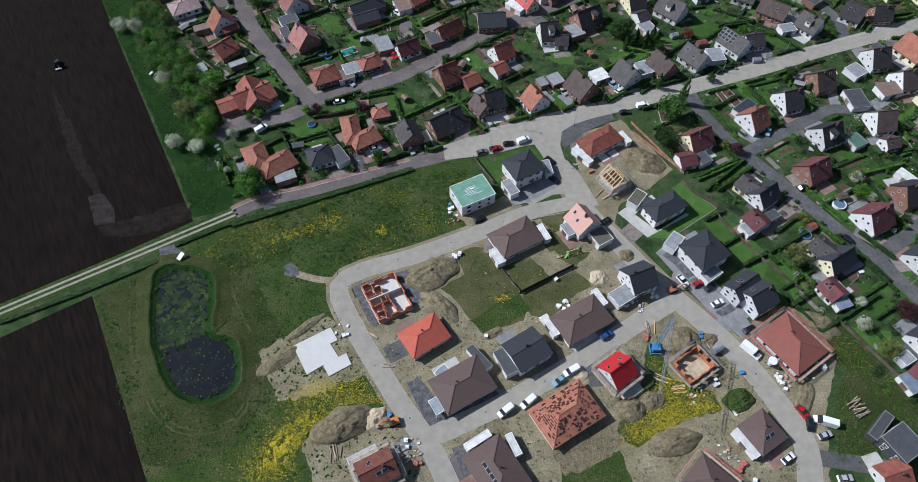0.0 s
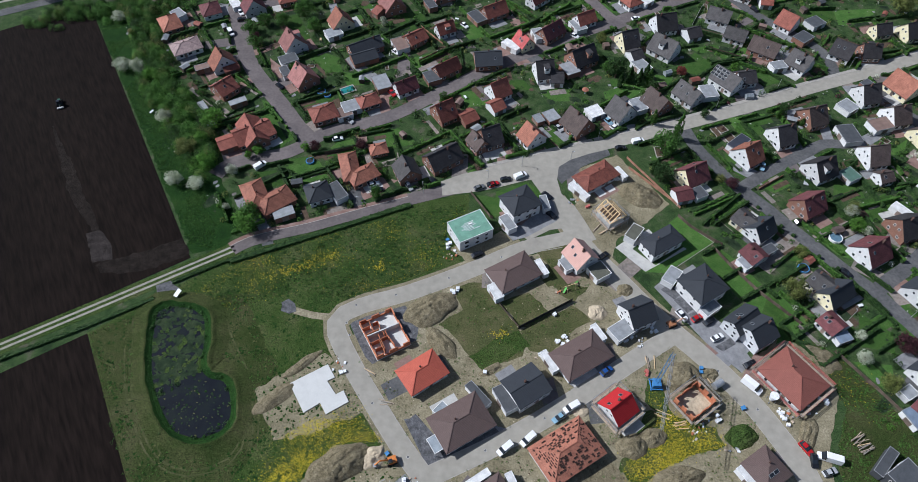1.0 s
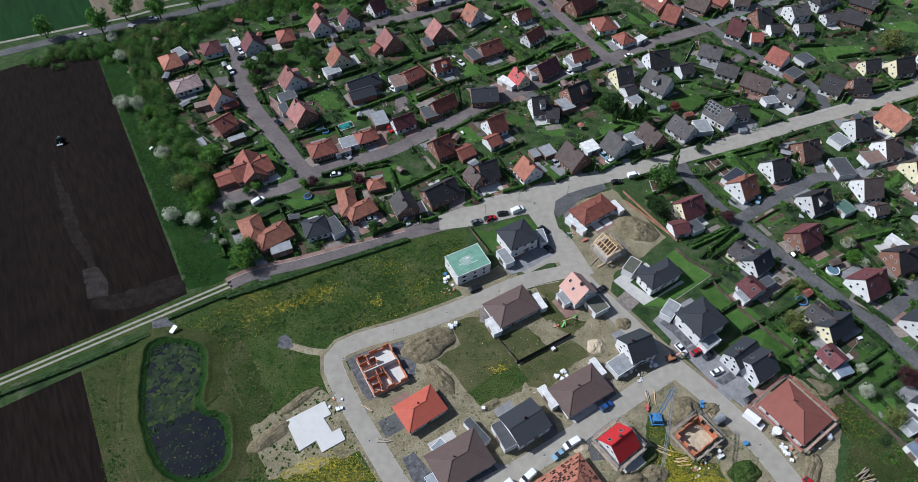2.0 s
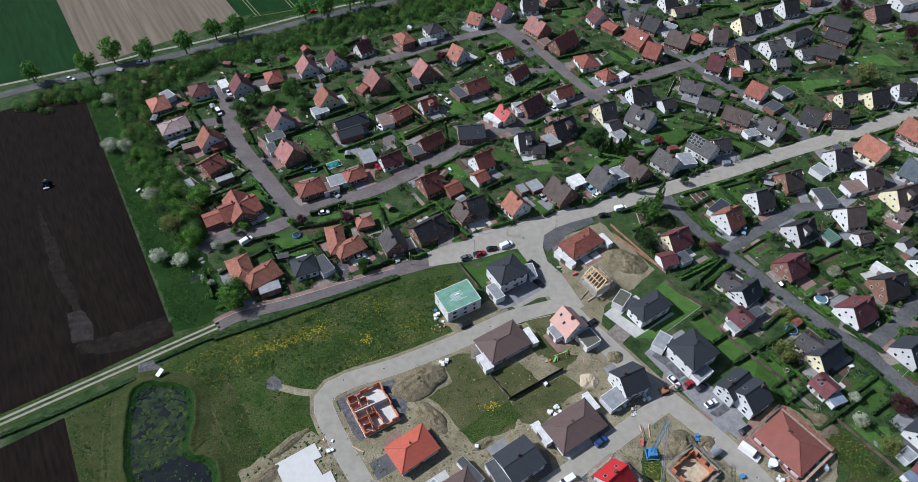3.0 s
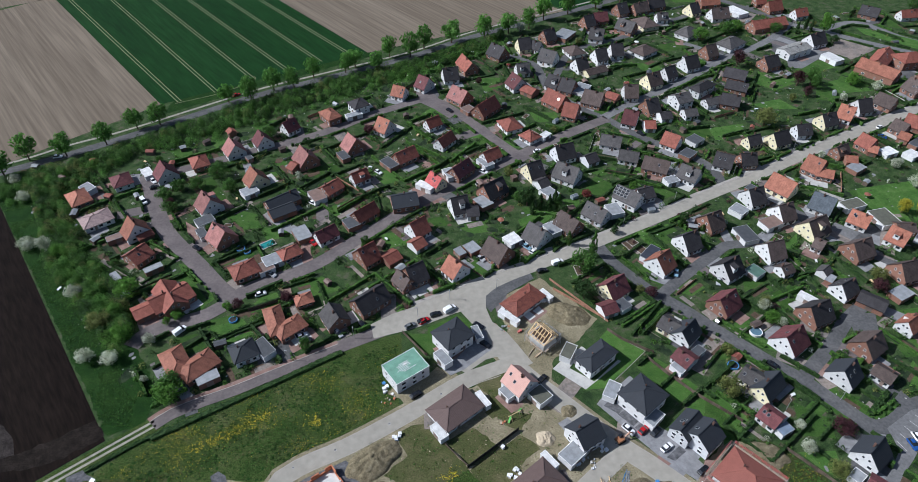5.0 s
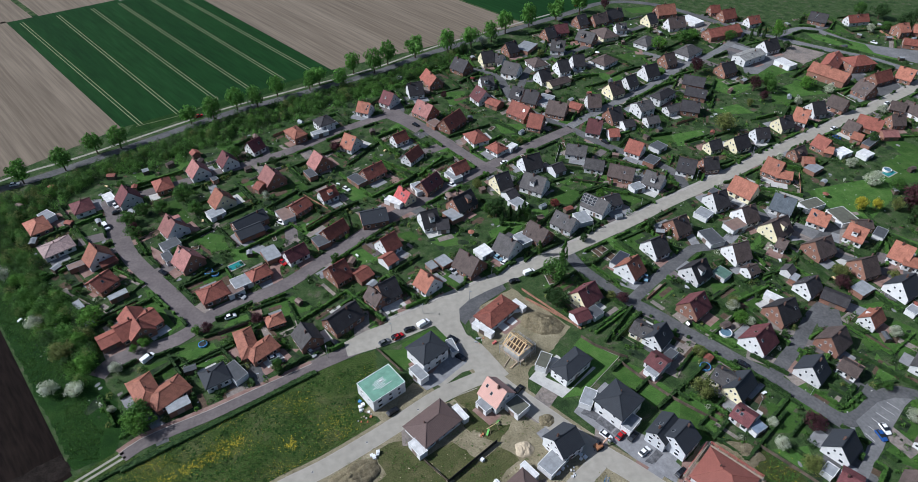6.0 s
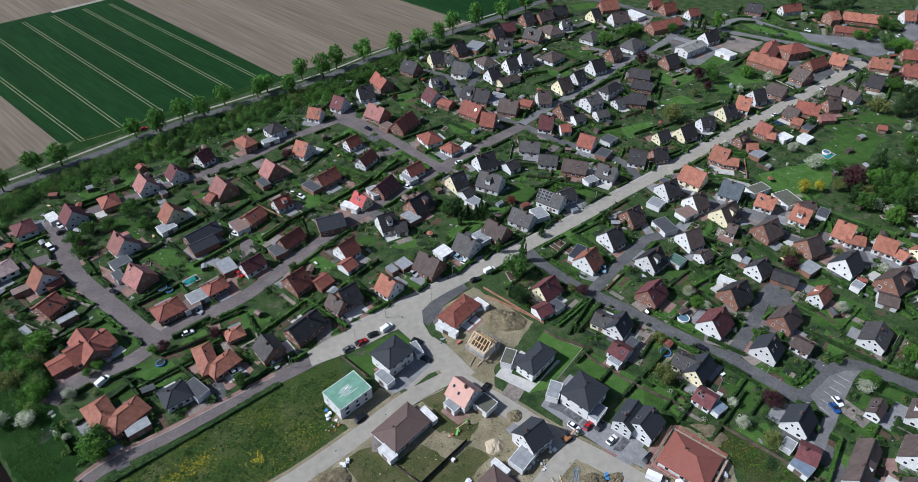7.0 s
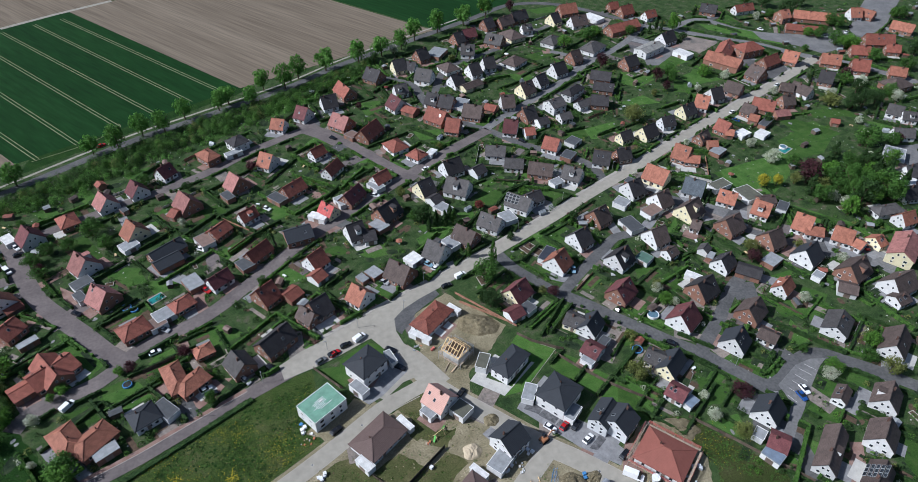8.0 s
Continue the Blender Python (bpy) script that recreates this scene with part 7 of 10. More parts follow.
fence_wood = material("fence_wood", shades((0.10, 0.078, 0.06)), 0.8, 0.9, 0.2, vary=0.3)
wall_brick = material("garden_wall", shades((0.3, 0.16, 0.11)), 0.8, 0.9, 0.2, vary=0.2)


def heap(x, y, rot, a, b, h, mat, seed, label, name="soil_mound"):
    """A dumped heap: an uneven mound with ridges, a and b its half sizes."""
    n = 46
    bm = bmesh.new()
    g = [[None] * (n + 1) for _ in range(n + 1)]
    for i in range(n + 1):
        for j in range(n + 1):
            u, v = 2 * i / n - 1, 2 * j / n - 1
            k = max(0.0, 1 - (u * u + v * v) ** 0.8)
            w = 0.62 * noise.fractal(Vector((u * 2 + seed, v * 2, seed)), 0.9, 2.2, 3) + 0.26 * abs(noise.noise(Vector((u * 9 + seed, v * 2.5, 5)))) + 0.1 * noise.noise(Vector((u * 13, v * 13 + seed, 2)))
            z = h * (k ** 0.75) * (0.8 + 0.55 * w) - (0.12 if k <= 0.001 else 0)
            e = 1 + 0.22 * noise.noise(Vector((u * 1.5 + seed, v * 1.5, 3)))
            g[i][j] = bm.verts.new((a * u * e, b * v * e, max(z, -0.12)))
    for i in range(n):
        for j in range(n):
            bm.faces.new((g[i][j], g[i + 1][j], g[i + 1][j + 1], g[i][j + 1]))
    for f in bm.faces:
        f.smooth = True
    ob = part(name, bm, mat)
    ob.matrix_basis = pose(x, y, 0.02, 0, 0, rot)
    return tagged(ob, label, "mound", "mounds of soil")


def wall_run(name, runs, height, thick, mat, parent, z=0.0):
    for a, b in runs:
        bm = bmesh.new()
        beam(bm, (*a, z + height / 2), (*b, z + height / 2), thick, height)
        part(name, bm, mat, parent)


def shell_house(x, y, rot, L, W, h, rooms, label):
    """Walls of a new house without its roof, on a slab, with openings in the outer walls."""
    ob = base("house_shell", x, y, rot, label, "house shell", "houses being built")
    bm = bmesh.new()
    box(bm, -L / 2 - 0.15, -W / 2 - 0.15, 0, L / 2 + 0.15, W / 2 + 0.15, 0.25)
    part("floor_slab", bm, sand if h > 2.7 else white_slab, ob)
    lx, ly = L / 2 - 0.15, W / 2 - 0.15
    for a, b in (((-lx, -ly), (lx, -ly)), ((lx, -ly), (lx, ly)), ((lx, ly), (-lx, ly)), ((-lx, ly), (-lx, -ly))):
        a, b = Vector(a), Vector(b)
        for k, (t0, t1, z0, z1) in enumerate(((0, 0.2, 0, 1), (0.2, 0.38, 0, 0.4), (0.38, 0.62, 0, 1), (0.62, 0.8, 0, 0.4), (0.8, 1, 0, 1))):
            bm = bmesh.new()
            p, q = a.lerp(b, t0), a.lerp(b, t1)
            zm, hh = 0.25 + h * (z0 + z1) / 2, h * (z1 - z0)
            beam(bm, (*p, zm), (*q, zm), 0.3, hh)
            part("wall_piece", bm, brick_orange, ob)
    wall_run("inner_wall", rooms[1:], h * 0.97, 0.16, brick_orange, ob, 0.25)
    wall_run("party_wall", rooms[:1], h, 0.34, white_slab, ob, 0.25)
    HOUSES.append((x, y, rot, L, W, True))
    return ob


def scaffold(x, y, rot, L, W, h, accent=None):
    """Standards, ledgers and board decks round a house of size L x W."""
    ob = base("scaffold", x, y, rot, "steel scaffold with board decks round a new house", "scaffold", "scaffolds")
    lx, ly = L / 2 + 0.35, W / 2 + 0.35
    runs = (((-lx, -ly), (lx, -ly), (0, -1)), ((lx, -ly), (lx, ly), (1, 0)), ((lx, ly), (-lx, ly), (0, 1)), ((-lx, ly), (-lx, -ly), (-1, 0)))
    for a, b, n in runs:
        a, b, n = Vector(a), Vector(b), Vector(n)
        k = max(2, int((b - a).length / 2.6))
        for i in range(k + 1):
            p = a.lerp(b, i / k)
            bm = bmesh.new()
            for o in (0.05, 0.85):
                q = p + n * o
                box(bm, q.x - 0.035, q.y - 0.035, 0, q.x + 0.035, q.y + 0.035, h + 1.0)
            part("frame", bm, steel, ob)
        for z in [2.0 * j for j in range(1, int(h / 2) + 1)]:
            bm = bmesh.new()
            c = n * 0.45
            beam(bm, (*(a + c), z), (*(b + c), z), 0.7, 0.06)
            part("deck", bm, board, ob)
        for z in (h + 0.1, h + 0.55, h + 0.98):
            bm = bmesh.new()
            c = n * 0.87
            beam(bm, (*(a + c), z), (*(b + c), z), 0.05, 0.14 if accent else 0.07)
            part("guard_rail", bm, accent or steel, ob)
    return ob


def roof_frame(x, y, rot, L, W, e, s):
    """A house with open rafters on pale block walls."""
    ob = base("house_shell", x, y, rot, "pale block house with an open new timber gable frame", "house shell", "houses being built")
    HOUSES.append((x, y, rot, L, W, True))
    k = math.tan(math.radians(s))
    lx, ly, h = L / 2 - 0.4, W / 2 - 0.4, e + W / 2 * k
    for x0, y0, x1, y1 in ((-lx, -ly, lx, -ly + 0.3), (-lx, ly - 0.3, lx, ly), (-lx, -ly + 0.3, -lx + 0.3, ly - 0.3), (lx - 0.3, -ly + 0.3, lx, ly - 0.3)):
        bm = bmesh.new()
        box(bm, x0, y0, 0, x1, y1, e)
        part("wall", bm, block, ob)
    bm = bmesh.new()
    box(bm, -lx + 0.3, -ly + 0.3, e - 0.3, lx - 0.3, ly - 0.3, e - 0.1)
    part("ceiling_slab", bm, soil_bed, ob)
    r = L / 2 - 0.06
    def rafter(a, b, w=0.2):
        bm = bmesh.new()
        beam(bm, a, b, w, 0.22)
        part("rafter", bm, timber, ob)
    rafter((-r, 0, h), (r, 0, h), 0.28)
    for sx in (-1, 1):
        for sy in (-1, 1):
            rafter((sx * L / 2, sy * W / 2, e), (sx * r, 0, h), 0.28)
    n = int(L / 1.25)
    for i in range(1, n):
        u = -L / 2 + i * L / n
        f = min(1, (L / 2 - abs(u)) / (L / 2 - r))
        for sy in (-1, 1):
            rafter((u, sy * W / 2, e), (u, sy * W / 2 * (1 - f), e + (h - e) * f))
    m = int(W / 2.2)
    for i in range(1, m):
        v = -W / 2 + i * W / m
        f = 1 - abs(v) / (W / 2)
        for sx in (-1, 1):
            rafter((sx * L / 2, v, e), (sx * (L / 2 - (L / 2 - r) * f), v, e + (h - e) * f))
    for v in (-W / 4, W / 4):
        rafter((-L / 3, v, e + (h - e) * 0.5), (L / 3, v, e + (h - e) * 0.5), 0.28)
    for sy in (-1, 1):
        rafter((-L / 2, sy * W / 2, e), (L / 2, sy * W / 2, e), 0.24)
    for sx in (-1, 1):
        rafter((sx * L / 2, -W / 2, e), (sx * L / 2, W / 2, e), 0.24)
    return ob


def crane(x, y, mast, jib_x, jib_y, jib_z):
    """A small lattice tower crane with its jib."""
    ob = base("tower_crane", x, y, 0, "blue lattice tower crane with a long pale jib", "crane")
    bm = bmesh.new()
    for sx in (-1, 1):
        beam(bm, (-1.9, sx * 1.6, 0.5), (1.9, sx * 1.6, 0.5), 0.3, 0.35), beam(bm, (sx * 1.6, -1.9, 0.5), (sx * 1.6, 1.9, 0.5), 0.3, 0.35)
    box(bm, -1.2, -1.2, 0.68, 1.2, 0.3, 2.3)
    part("base_frame", bm, crane_blue, ob)
    def lattice(name, a, b, w, n, mat):
        a, b = Vector(a), Vector(b)
        d = (b - a).normalized()
        s = d.orthogonal().normalized()
        t = d.cross(s)
        c = [(s + t) * w / 2, (s - t) * w / 2, (-s - t) * w / 2, (t - s) * w / 2]
        bm = bmesh.new()
        for v in c:
            beam(bm, a + v, b + v, 0.08, 0.08)
        for i in range(n):
            p, q = a.lerp(b, i / n), a.lerp(b, (i + 1) / n)
            for j in range(4):
                beam(bm, p + c[j], q + c[(j + 1) % 4], 0.035, 0.035)
        part(name, bm, mat, ob)
    lattice("mast", (0, 0, 0.7), (0, 0, mast), 0.9, 14, crane_blue)
    lattice("jib", (0, 0, mast - 0.2), (jib_x, jib_y, jib_z), 0.6, 22, steel)
    return ob


CRATES = {}


fence_grey = material("grey_timber", shades((0.24, 0.22, 0.19)), 1, 0.9, 0.2)


def pile(x, y, rot, kind, n=3, seed=0):
    """A pile of building stuff: wrapped pallets, timber, tiles or barrels."""
    q = random.Random(seed)
    words = {"pallet": "white-wrapped pallets of bricks", "timber": "loose pile of timber boards", "tile": "stack of red roof tiles", "drum": "blue site toilet and drums", "rubble": "heap of mixed building waste"}
    ob = base("building_material", x, y, rot, words[kind] + " on bare soil", "building material", "building materials")
    for i in range(n):
        bm = bmesh.new()
        px, py = q.uniform(-0.75, 0.75) * n ** 0.5, q.uniform(-0.6, 0.6) * n ** 0.5
        if kind == "timber":
            beam(bm, (-2 + q.uniform(-0.6, 0.6), py, 0.2 + 0.05 * i), (2 + q.uniform(-0.6, 0.6), py + q.uniform(-0.9, 0.9), 0.22 + 0.05 * i), 0.2, 0.14)
            part("board", bm, q.choice((board, board, timber, fence_grey)), ob)
        elif kind == "rubble":
            s = q.uniform(0.15, 0.45)
            box(bm, px - s, py - s * 0.7, 0, px + s, py + s * 0.7, s * 1.1)
            part("piece", bm, q.choice((block, plastic, board, brick_orange, steel)), ob)
        else:
            s = q.uniform(0.4, 0.6)
            box(bm, px - s, py - s, 0, px + s, py + s, 0.12, 1), box(bm, px - s + 0.03, py - s + 0.03, 0.12, px + s - 0.03, py + s - 0.03, q.uniform(0.6, 1.1))
            part("pallet" if kind != "drum" else "cabin", bm, [plastic if kind == "pallet" else red_board if kind == "tile" else crane_blue, board], ob)
    return ob


def fence(points, h, mat, label, name="fence", step=2.4):
    """Posts and panels along a line."""
    ob = base(name, points[0][0], points[0][1], 0, label, "fence", "fences")
    o = Vector(points[0])
    for a, b in zip(points, points[1:]):
        a, b = Vector(a) - o, Vector(b) - o
        k = max(1, round((b - a).length / step))
        for i in range(k):
            p, q = a.lerp(b, i / k), a.lerp(b, (i + 0.97) / k)
            bm = bmesh.new()
            beam(bm, (*p, h / 2 + 0.03), (*q, h / 2 + 0.03), 0.06, h - 0.06)
            if step < 4:
                part("panel", bm, mat, ob)
                bm = bmesh.new()
            box(bm, p.x - 0.06, p.y - 0.06, 0, p.x + 0.06, p.y + 0.06, h + 0.08)
            part("post" if step < 4 else "panel", bm, mat, ob)
    return ob


# near-black brown that stands in for the shade inside roof openings
gap_shade = material("gap_shade", shades((0.035, 0.024, 0.02)), 1, 0.9, 0.2, vary=0.4)


def tile_gaps(x, y, rot, L, W, e, s):
    """Rows of dark boxes on a hip roof: painted shade for the open gaps between half-laid tiles."""
    k, q = math.tan(math.radians(s)), random.Random(4)
    ob = base("roof_gap_shade", x, y, rot, "dark boxes coloured as the shade in open gaps of a half-laid roof", "roof tiles")
    for sx, sy, half, run in ((0, -1, L / 2, W / 2), (0, 1, L / 2, W / 2), (1, 0, W / 2, L / 2), (-1, 0, W / 2, L / 2)):
        for i in range(9):
            f = 0.1 + 0.085 * i
            d = W / 2 * f
            span = half - d - 0.4
            u = -span
            while u < span:
                w = q.uniform(0.3, 1.3)
                if q.random() < (0.75 if i > 2 else 0.35):
                    z = e + d * k + 0.07
                    c = (u, (sy or 1) * (run - d)) if sy else ((run - d) * sx, u)
                    bm = bmesh.new()
                    if sy:
                        box(bm, c[0], c[1] - 0.22, z - 0.13, c[0] + w, c[1] + 0.22, z + 0.02)
                    else:
                        box(bm, c[0] - 0.22, c[1], z - 0.13, c[0] + 0.22, c[1] + w, z + 0.02)
                    # a solid dark box on the closed roof, coloured like a shaded opening
                    part("gap", bm, gap_shade, ob)
                u += w + q.uniform(0.2, 0.9)
    return ob


def pool(x, y, r, label, colour):
    ob = base("garden_pool" if colour == "pool" else "trampoline", x, y, 0, label, "pool" if colour == "pool" else "trampoline")
    h = 1.1 if colour == "pool" else 0.8
    bm = bmesh.new()
    n = 20
    ring = lambda rr, z: [bm.verts.new((rr * math.cos(i * 2 * math.pi / n), rr * math.sin(i * 2 * math.pi / n), z)) for i in range(n)]
    a, b, c, d = ring(r, 0), ring(r, h), ring(r - 0.25, h), ring(r - 0.25, h - 0.15)
    for p, q in ((a, b), (b, c), (c, d)):
        for i in range(n):
            bm.faces.new((p[i], p[(i + 1) % n], q[(i + 1) % n], q[i]))
    part("rim", bm, frame_white if colour == "pool" else crane_blue, ob)
    bm = bmesh.new()
    bm.faces.new([bm.verts.new(((r - 0.2) * math.cos(i * 2 * math.pi / n), (r - 0.2) * math.sin(i * 2 * math.pi / n), h - 0.12)) for i in range(n)])
    part("water" if colour == "pool" else "mat", bm, MATS["pool_water"] if colour == "pool" else screen_black, ob)
    return ob


material("pool_water", shades((0.10, 0.17, 0.22)), 1, 0.1)


def tractor(x, y, rot):
    ob = base("tractor", x, y, rot, "green farm tractor with a harrow on ploughed soil", "tractor", "", 0.04)
    paint = material("tractor_green", shades((0.03, 0.16, 0.09)), 1, 0.4)
    bm = bmesh.new()
    box(bm, -0.4, -0.4, 0.8, 2.0, 0.4, 1.6), box(bm, -0.9, -0.6, 0.6, 0.2, 0.6, 1.2)
    part("body", bm, paint, ob)
    bm = bmesh.new()
    solid(bm, [(-1.3, -0.75, 1.2), (0.2, -0.75, 1.2), (0.2, 0.75, 1.2), (-1.3, 0.75, 1.2)], [(-1.2, -0.65, 2.7), (0.0, -0.65, 2.7), (0.0, 0.65, 2.7), (-1.2, 0.65, 2.7)])
    part("cab", bm, glass, ob)
    for px, rr in ((-0.9, 0.85), (1.5, 0.6)):
        for sy in (-1, 1):
            bm = bmesh.new()
            bmesh.ops.create_cone(bm, cap_ends=True, segments=16, radius1=rr, radius2=rr, depth=0.5, matrix=Matrix.Translation((px, sy * 0.95, rr)) @ Matrix.Rotation(math.pi / 2, 4, "X"))
            part("wheel", bm, MATS["tyre"], ob)
    bm = bmesh.new()
    box(bm, -2.9, -1.2, 0.2, -2.0, 1.2, 0.6), beam(bm, (-2, 0, 0.7), (-0.9, 0, 0.9), 0.2, 0.2)
    part("harrow", bm, steel, ob)
    return ob


def info_board(x, y, rot):
    ob = base("shelter_board", x, y, rot, "white slanted board on posts beside the gravel apron", "board")
    bm = bmesh.new()
    beam(bm, (-1.3, 0, 1.0), (1.3, 0, 1.7), 1.5, 0.08)
    part("board", bm, plastic, ob)
    for sx in (-1, 1):
        for sy in (-1, 1):
            bm = bmesh.new()
            box(bm, sx * 1.1 - 0.05, sy * 0.55 - 0.05, 0, sx * 1.1 + 0.05, sy * 0.55 + 0.05, 1.35 + sx * 0.25)
            part("post", bm, steel, ob)
    return ob


# ---- drives and terraces at the houses ----
drive_rnd = random.Random(21)
for i, (hx, hy, rot, L, W, small) in enumerate(list(HOUSES)):
    if small:
        continue
    best = min(((q - Vector((hx, hy))).length, n, k) for n, (line, w) in enumerate(ROADS) for k, q in enumerate(line))
    c, s = math.cos(math.radians(rot)), math.sin(math.radians(rot))
    if 6 < best[0] < 32:
        q = ROADS[best[1]][0][best[2]]
        side = Vector((c, s)) * (L / 2 + 1.5) * drive_rnd.choice((-1, 1))
        a = Vector((hx, hy)) + side
        ribbon("drive", [tuple(a), tuple(q + side * 0.5)], drive_rnd.uniform(3.6, 6.4), 0.0632 + 0.00012 * (i % 50), drive_rnd.choice((pave_red, pave_grey, asphalt_red, asphalt, gravel_brown)), "paved drive up to the house", keep=False, bends=False, thick=0.03)
    way = Vector((-s, c)) * drive_rnd.choice((-1, 1))
    p = Vector((hx, hy)) + way * (W / 2 + 1.2) + Vector((c, s)) * drive_rnd.uniform(-0.2, 0.2) * L
    u, v = Vector((c, s)) * drive_rnd.uniform(2.4, 4.6), way * drive_rnd.uniform(1.8, 3.0)
    sheet("terrace", [tuple(p - u - v), tuple(p + u - v), tuple(p + u + v), tuple(p - u + v)], 0.07 + 0.0003 * (i % 40), drive_rnd.choice((pave_grey, pave_red, concrete)), label="paved terrace beside the house", thick=0.03)


# ---- garden plants ----
def free(x, y, margin, lawns=True):
    if near_road(x, y, margin) or in_house(x, y, margin):
        return False
    if any(x0 < x < x1 and y0 < y < y1 and inside(x, y, p) for p, x0, x1, y0, y1 in PAVED):
        return False
    return not (lawns and any(inside(x, y, p) for p in LAWNS))


def garden_hut(x, y, rot, L, W, roof):
    """A small garden hut with a low gable roof."""
    ob = base("garden_hut", x, y, rot, "small wooden garden hut with a low roof", "hut", "garden huts")
    HOUSES.append((x, y, rot, L, W, True))
    bm = bmesh.new()
    solid(bm, [(-L / 2 + 0.15, -W / 2 + 0.15, 0), (L / 2 - 0.15, -W / 2 + 0.15, 0), (L / 2 - 0.15, W / 2 - 0.15, 0), (-L / 2 + 0.15, W / 2 - 0.15, 0)], [(-L / 2 + 0.15, -W / 2 + 0.15, 2.0), (L / 2 - 0.15, -W / 2 + 0.15, 2.0), (L / 2 - 0.15, W / 2 - 0.15, 2.0), (-L / 2 + 0.15, W / 2 - 0.15, 2.0)])
    part("wall", bm, fence_wood, ob)
    bm = bmesh.new()
    h = 2.05 + W * 0.18
    ring = [(-W / 2, 2.0), (0, h), (W / 2, 2.0), (W / 2, 1.9), (0, h - 0.1), (-W / 2, 1.9)]
    a, b = [bm.verts.new((-L / 2, v, z)) for v, z in ring], [bm.verts.new((L / 2, v, z)) for v, z in ring]
    for i in range(6):
        j = (i + 1) % 6
        bm.faces.new((b[i], b[j], a[j], a[i]))
    for q in (a, b[::-1]):
        bm.faces.new((q[0], q[1], q[4], q[5])), bm.faces.new((q[1], q[2], q[3], q[4]))
    bmesh.ops.recalc_face_normals(bm, faces=bm.faces)
    part("roof", bm, MATS[roof], ob)
    return ob


def patches(name, polygon, count, seed, mat, size, label, z=0.028, wobble=0.5):
    """Many small flat beds or weed patches in one mesh, each an uneven blob."""
    q, bm = random.Random(seed), bmesh.new()
    for x, y in scatter(polygon, count, seed, 0.2, False):
        r, n, a0 = q.uniform(*size), 9, q.uniform(0, 6)
        k, z1 = q.uniform(0.45, 1), z + q.uniform(0, 0.012)
        c, s = math.cos(a0), math.sin(a0)
        pts = []
        for i in range(n):
            rr = r * (1 + wobble * q.uniform(-0.5, 0.5))
            u, v = rr * math.cos(i * 2 * math.pi / n), rr * k * math.sin(i * 2 * math.pi / n)
            pts.append(bm.verts.new((x + u * c - v * s, y + u * s + v * c, z1)))
        bm.faces.new(pts)
    return tagged(part(name, bm, mat), label, "", "", "stuff")


def vegetable_bed(x, y, rot, L, W):
    """A bed of dug soil in a frame of boards."""
    ob = base("vegetable_bed", x, y, rot, "framed bed of bare brown garden soil", "garden bed", "garden beds")
    bm = bmesh.new()
    for a, b, c, d in ((-L / 2, -W / 2, L / 2, -W / 2 + 0.2), (-L / 2, W / 2 - 0.2, L / 2, W / 2), (-L / 2, -W / 2 + 0.2, -L / 2 + 0.2, W / 2 - 0.2), (L / 2 - 0.2, -W / 2 + 0.2, L / 2, W / 2 - 0.2)):
        box(bm, a, b, 0, c, d, 0.35)
    part("edging", bm, pave_pale, ob, "pale edging boards")
    bm = bmesh.new()
    n = 8
    g = [[bm.verts.new((-L / 2 + 0.2 + (L - 0.4) * i / n, -W / 2 + 0.2 + (W - 0.4) * j / n, 0.2 + 0.06 * noise.noise(Vector((i * 0.9 + x, j * 0.9, y))))) for j in range(n + 1)] for i in range(n + 1)]
    for i in range(n):
        for j in range(n):
            bm.faces.new((g[i][j], g[i + 1][j], g[i + 1][j + 1], g[i][j + 1]))
    part("soil", bm, soil_bed, ob)
    return ob


def greenhouse(x, y, rot):
    ob = base("greenhouse", x, y, rot, "small glazed greenhouse with an aluminium frame", "greenhouse", "greenhouses")
    HOUSES.append((x, y, rot, 3.2, 2.2, True))
    bm = bmesh.new()
    ring = [(-1.05, 0.1), (1.05, 0.1), (1.05, 1.6), (0, 2.3), (-1.05, 1.6)]
    a, b = [bm.verts.new((-1.55, v, z)) for v, z in ring], [bm.verts.new((1.55, v, z)) for v, z in ring]
    bm.faces.new(a[::-1]), bm.faces.new(b)
    for i in range(5):
        bm.faces.new((a[i], a[(i + 1) % 5], b[(i + 1) % 5], b[i]))
    part("glazing", bm, MATS["flat_glass"], ob)
    bm = bmesh.new()
    for px in (-1.56, -0.52, 0.52, 1.56):
        for (v0, z0), (v1, z1) in zip(ring[1:], ring[2:] + ring[:1]):
            beam(bm, (px, v0 * 1.02, z0 + 0.02), (px, v1 * 1.02, z1 + 0.02), 0.07, 0.07)
    beam(bm, (-1.6, 0, 2.33), (1.6, 0, 2.33), 0.1, 0.08)
    part("frame", bm, steel, ob)
    return ob


TABLE_TOP, TABLE_LEG = {}, {}


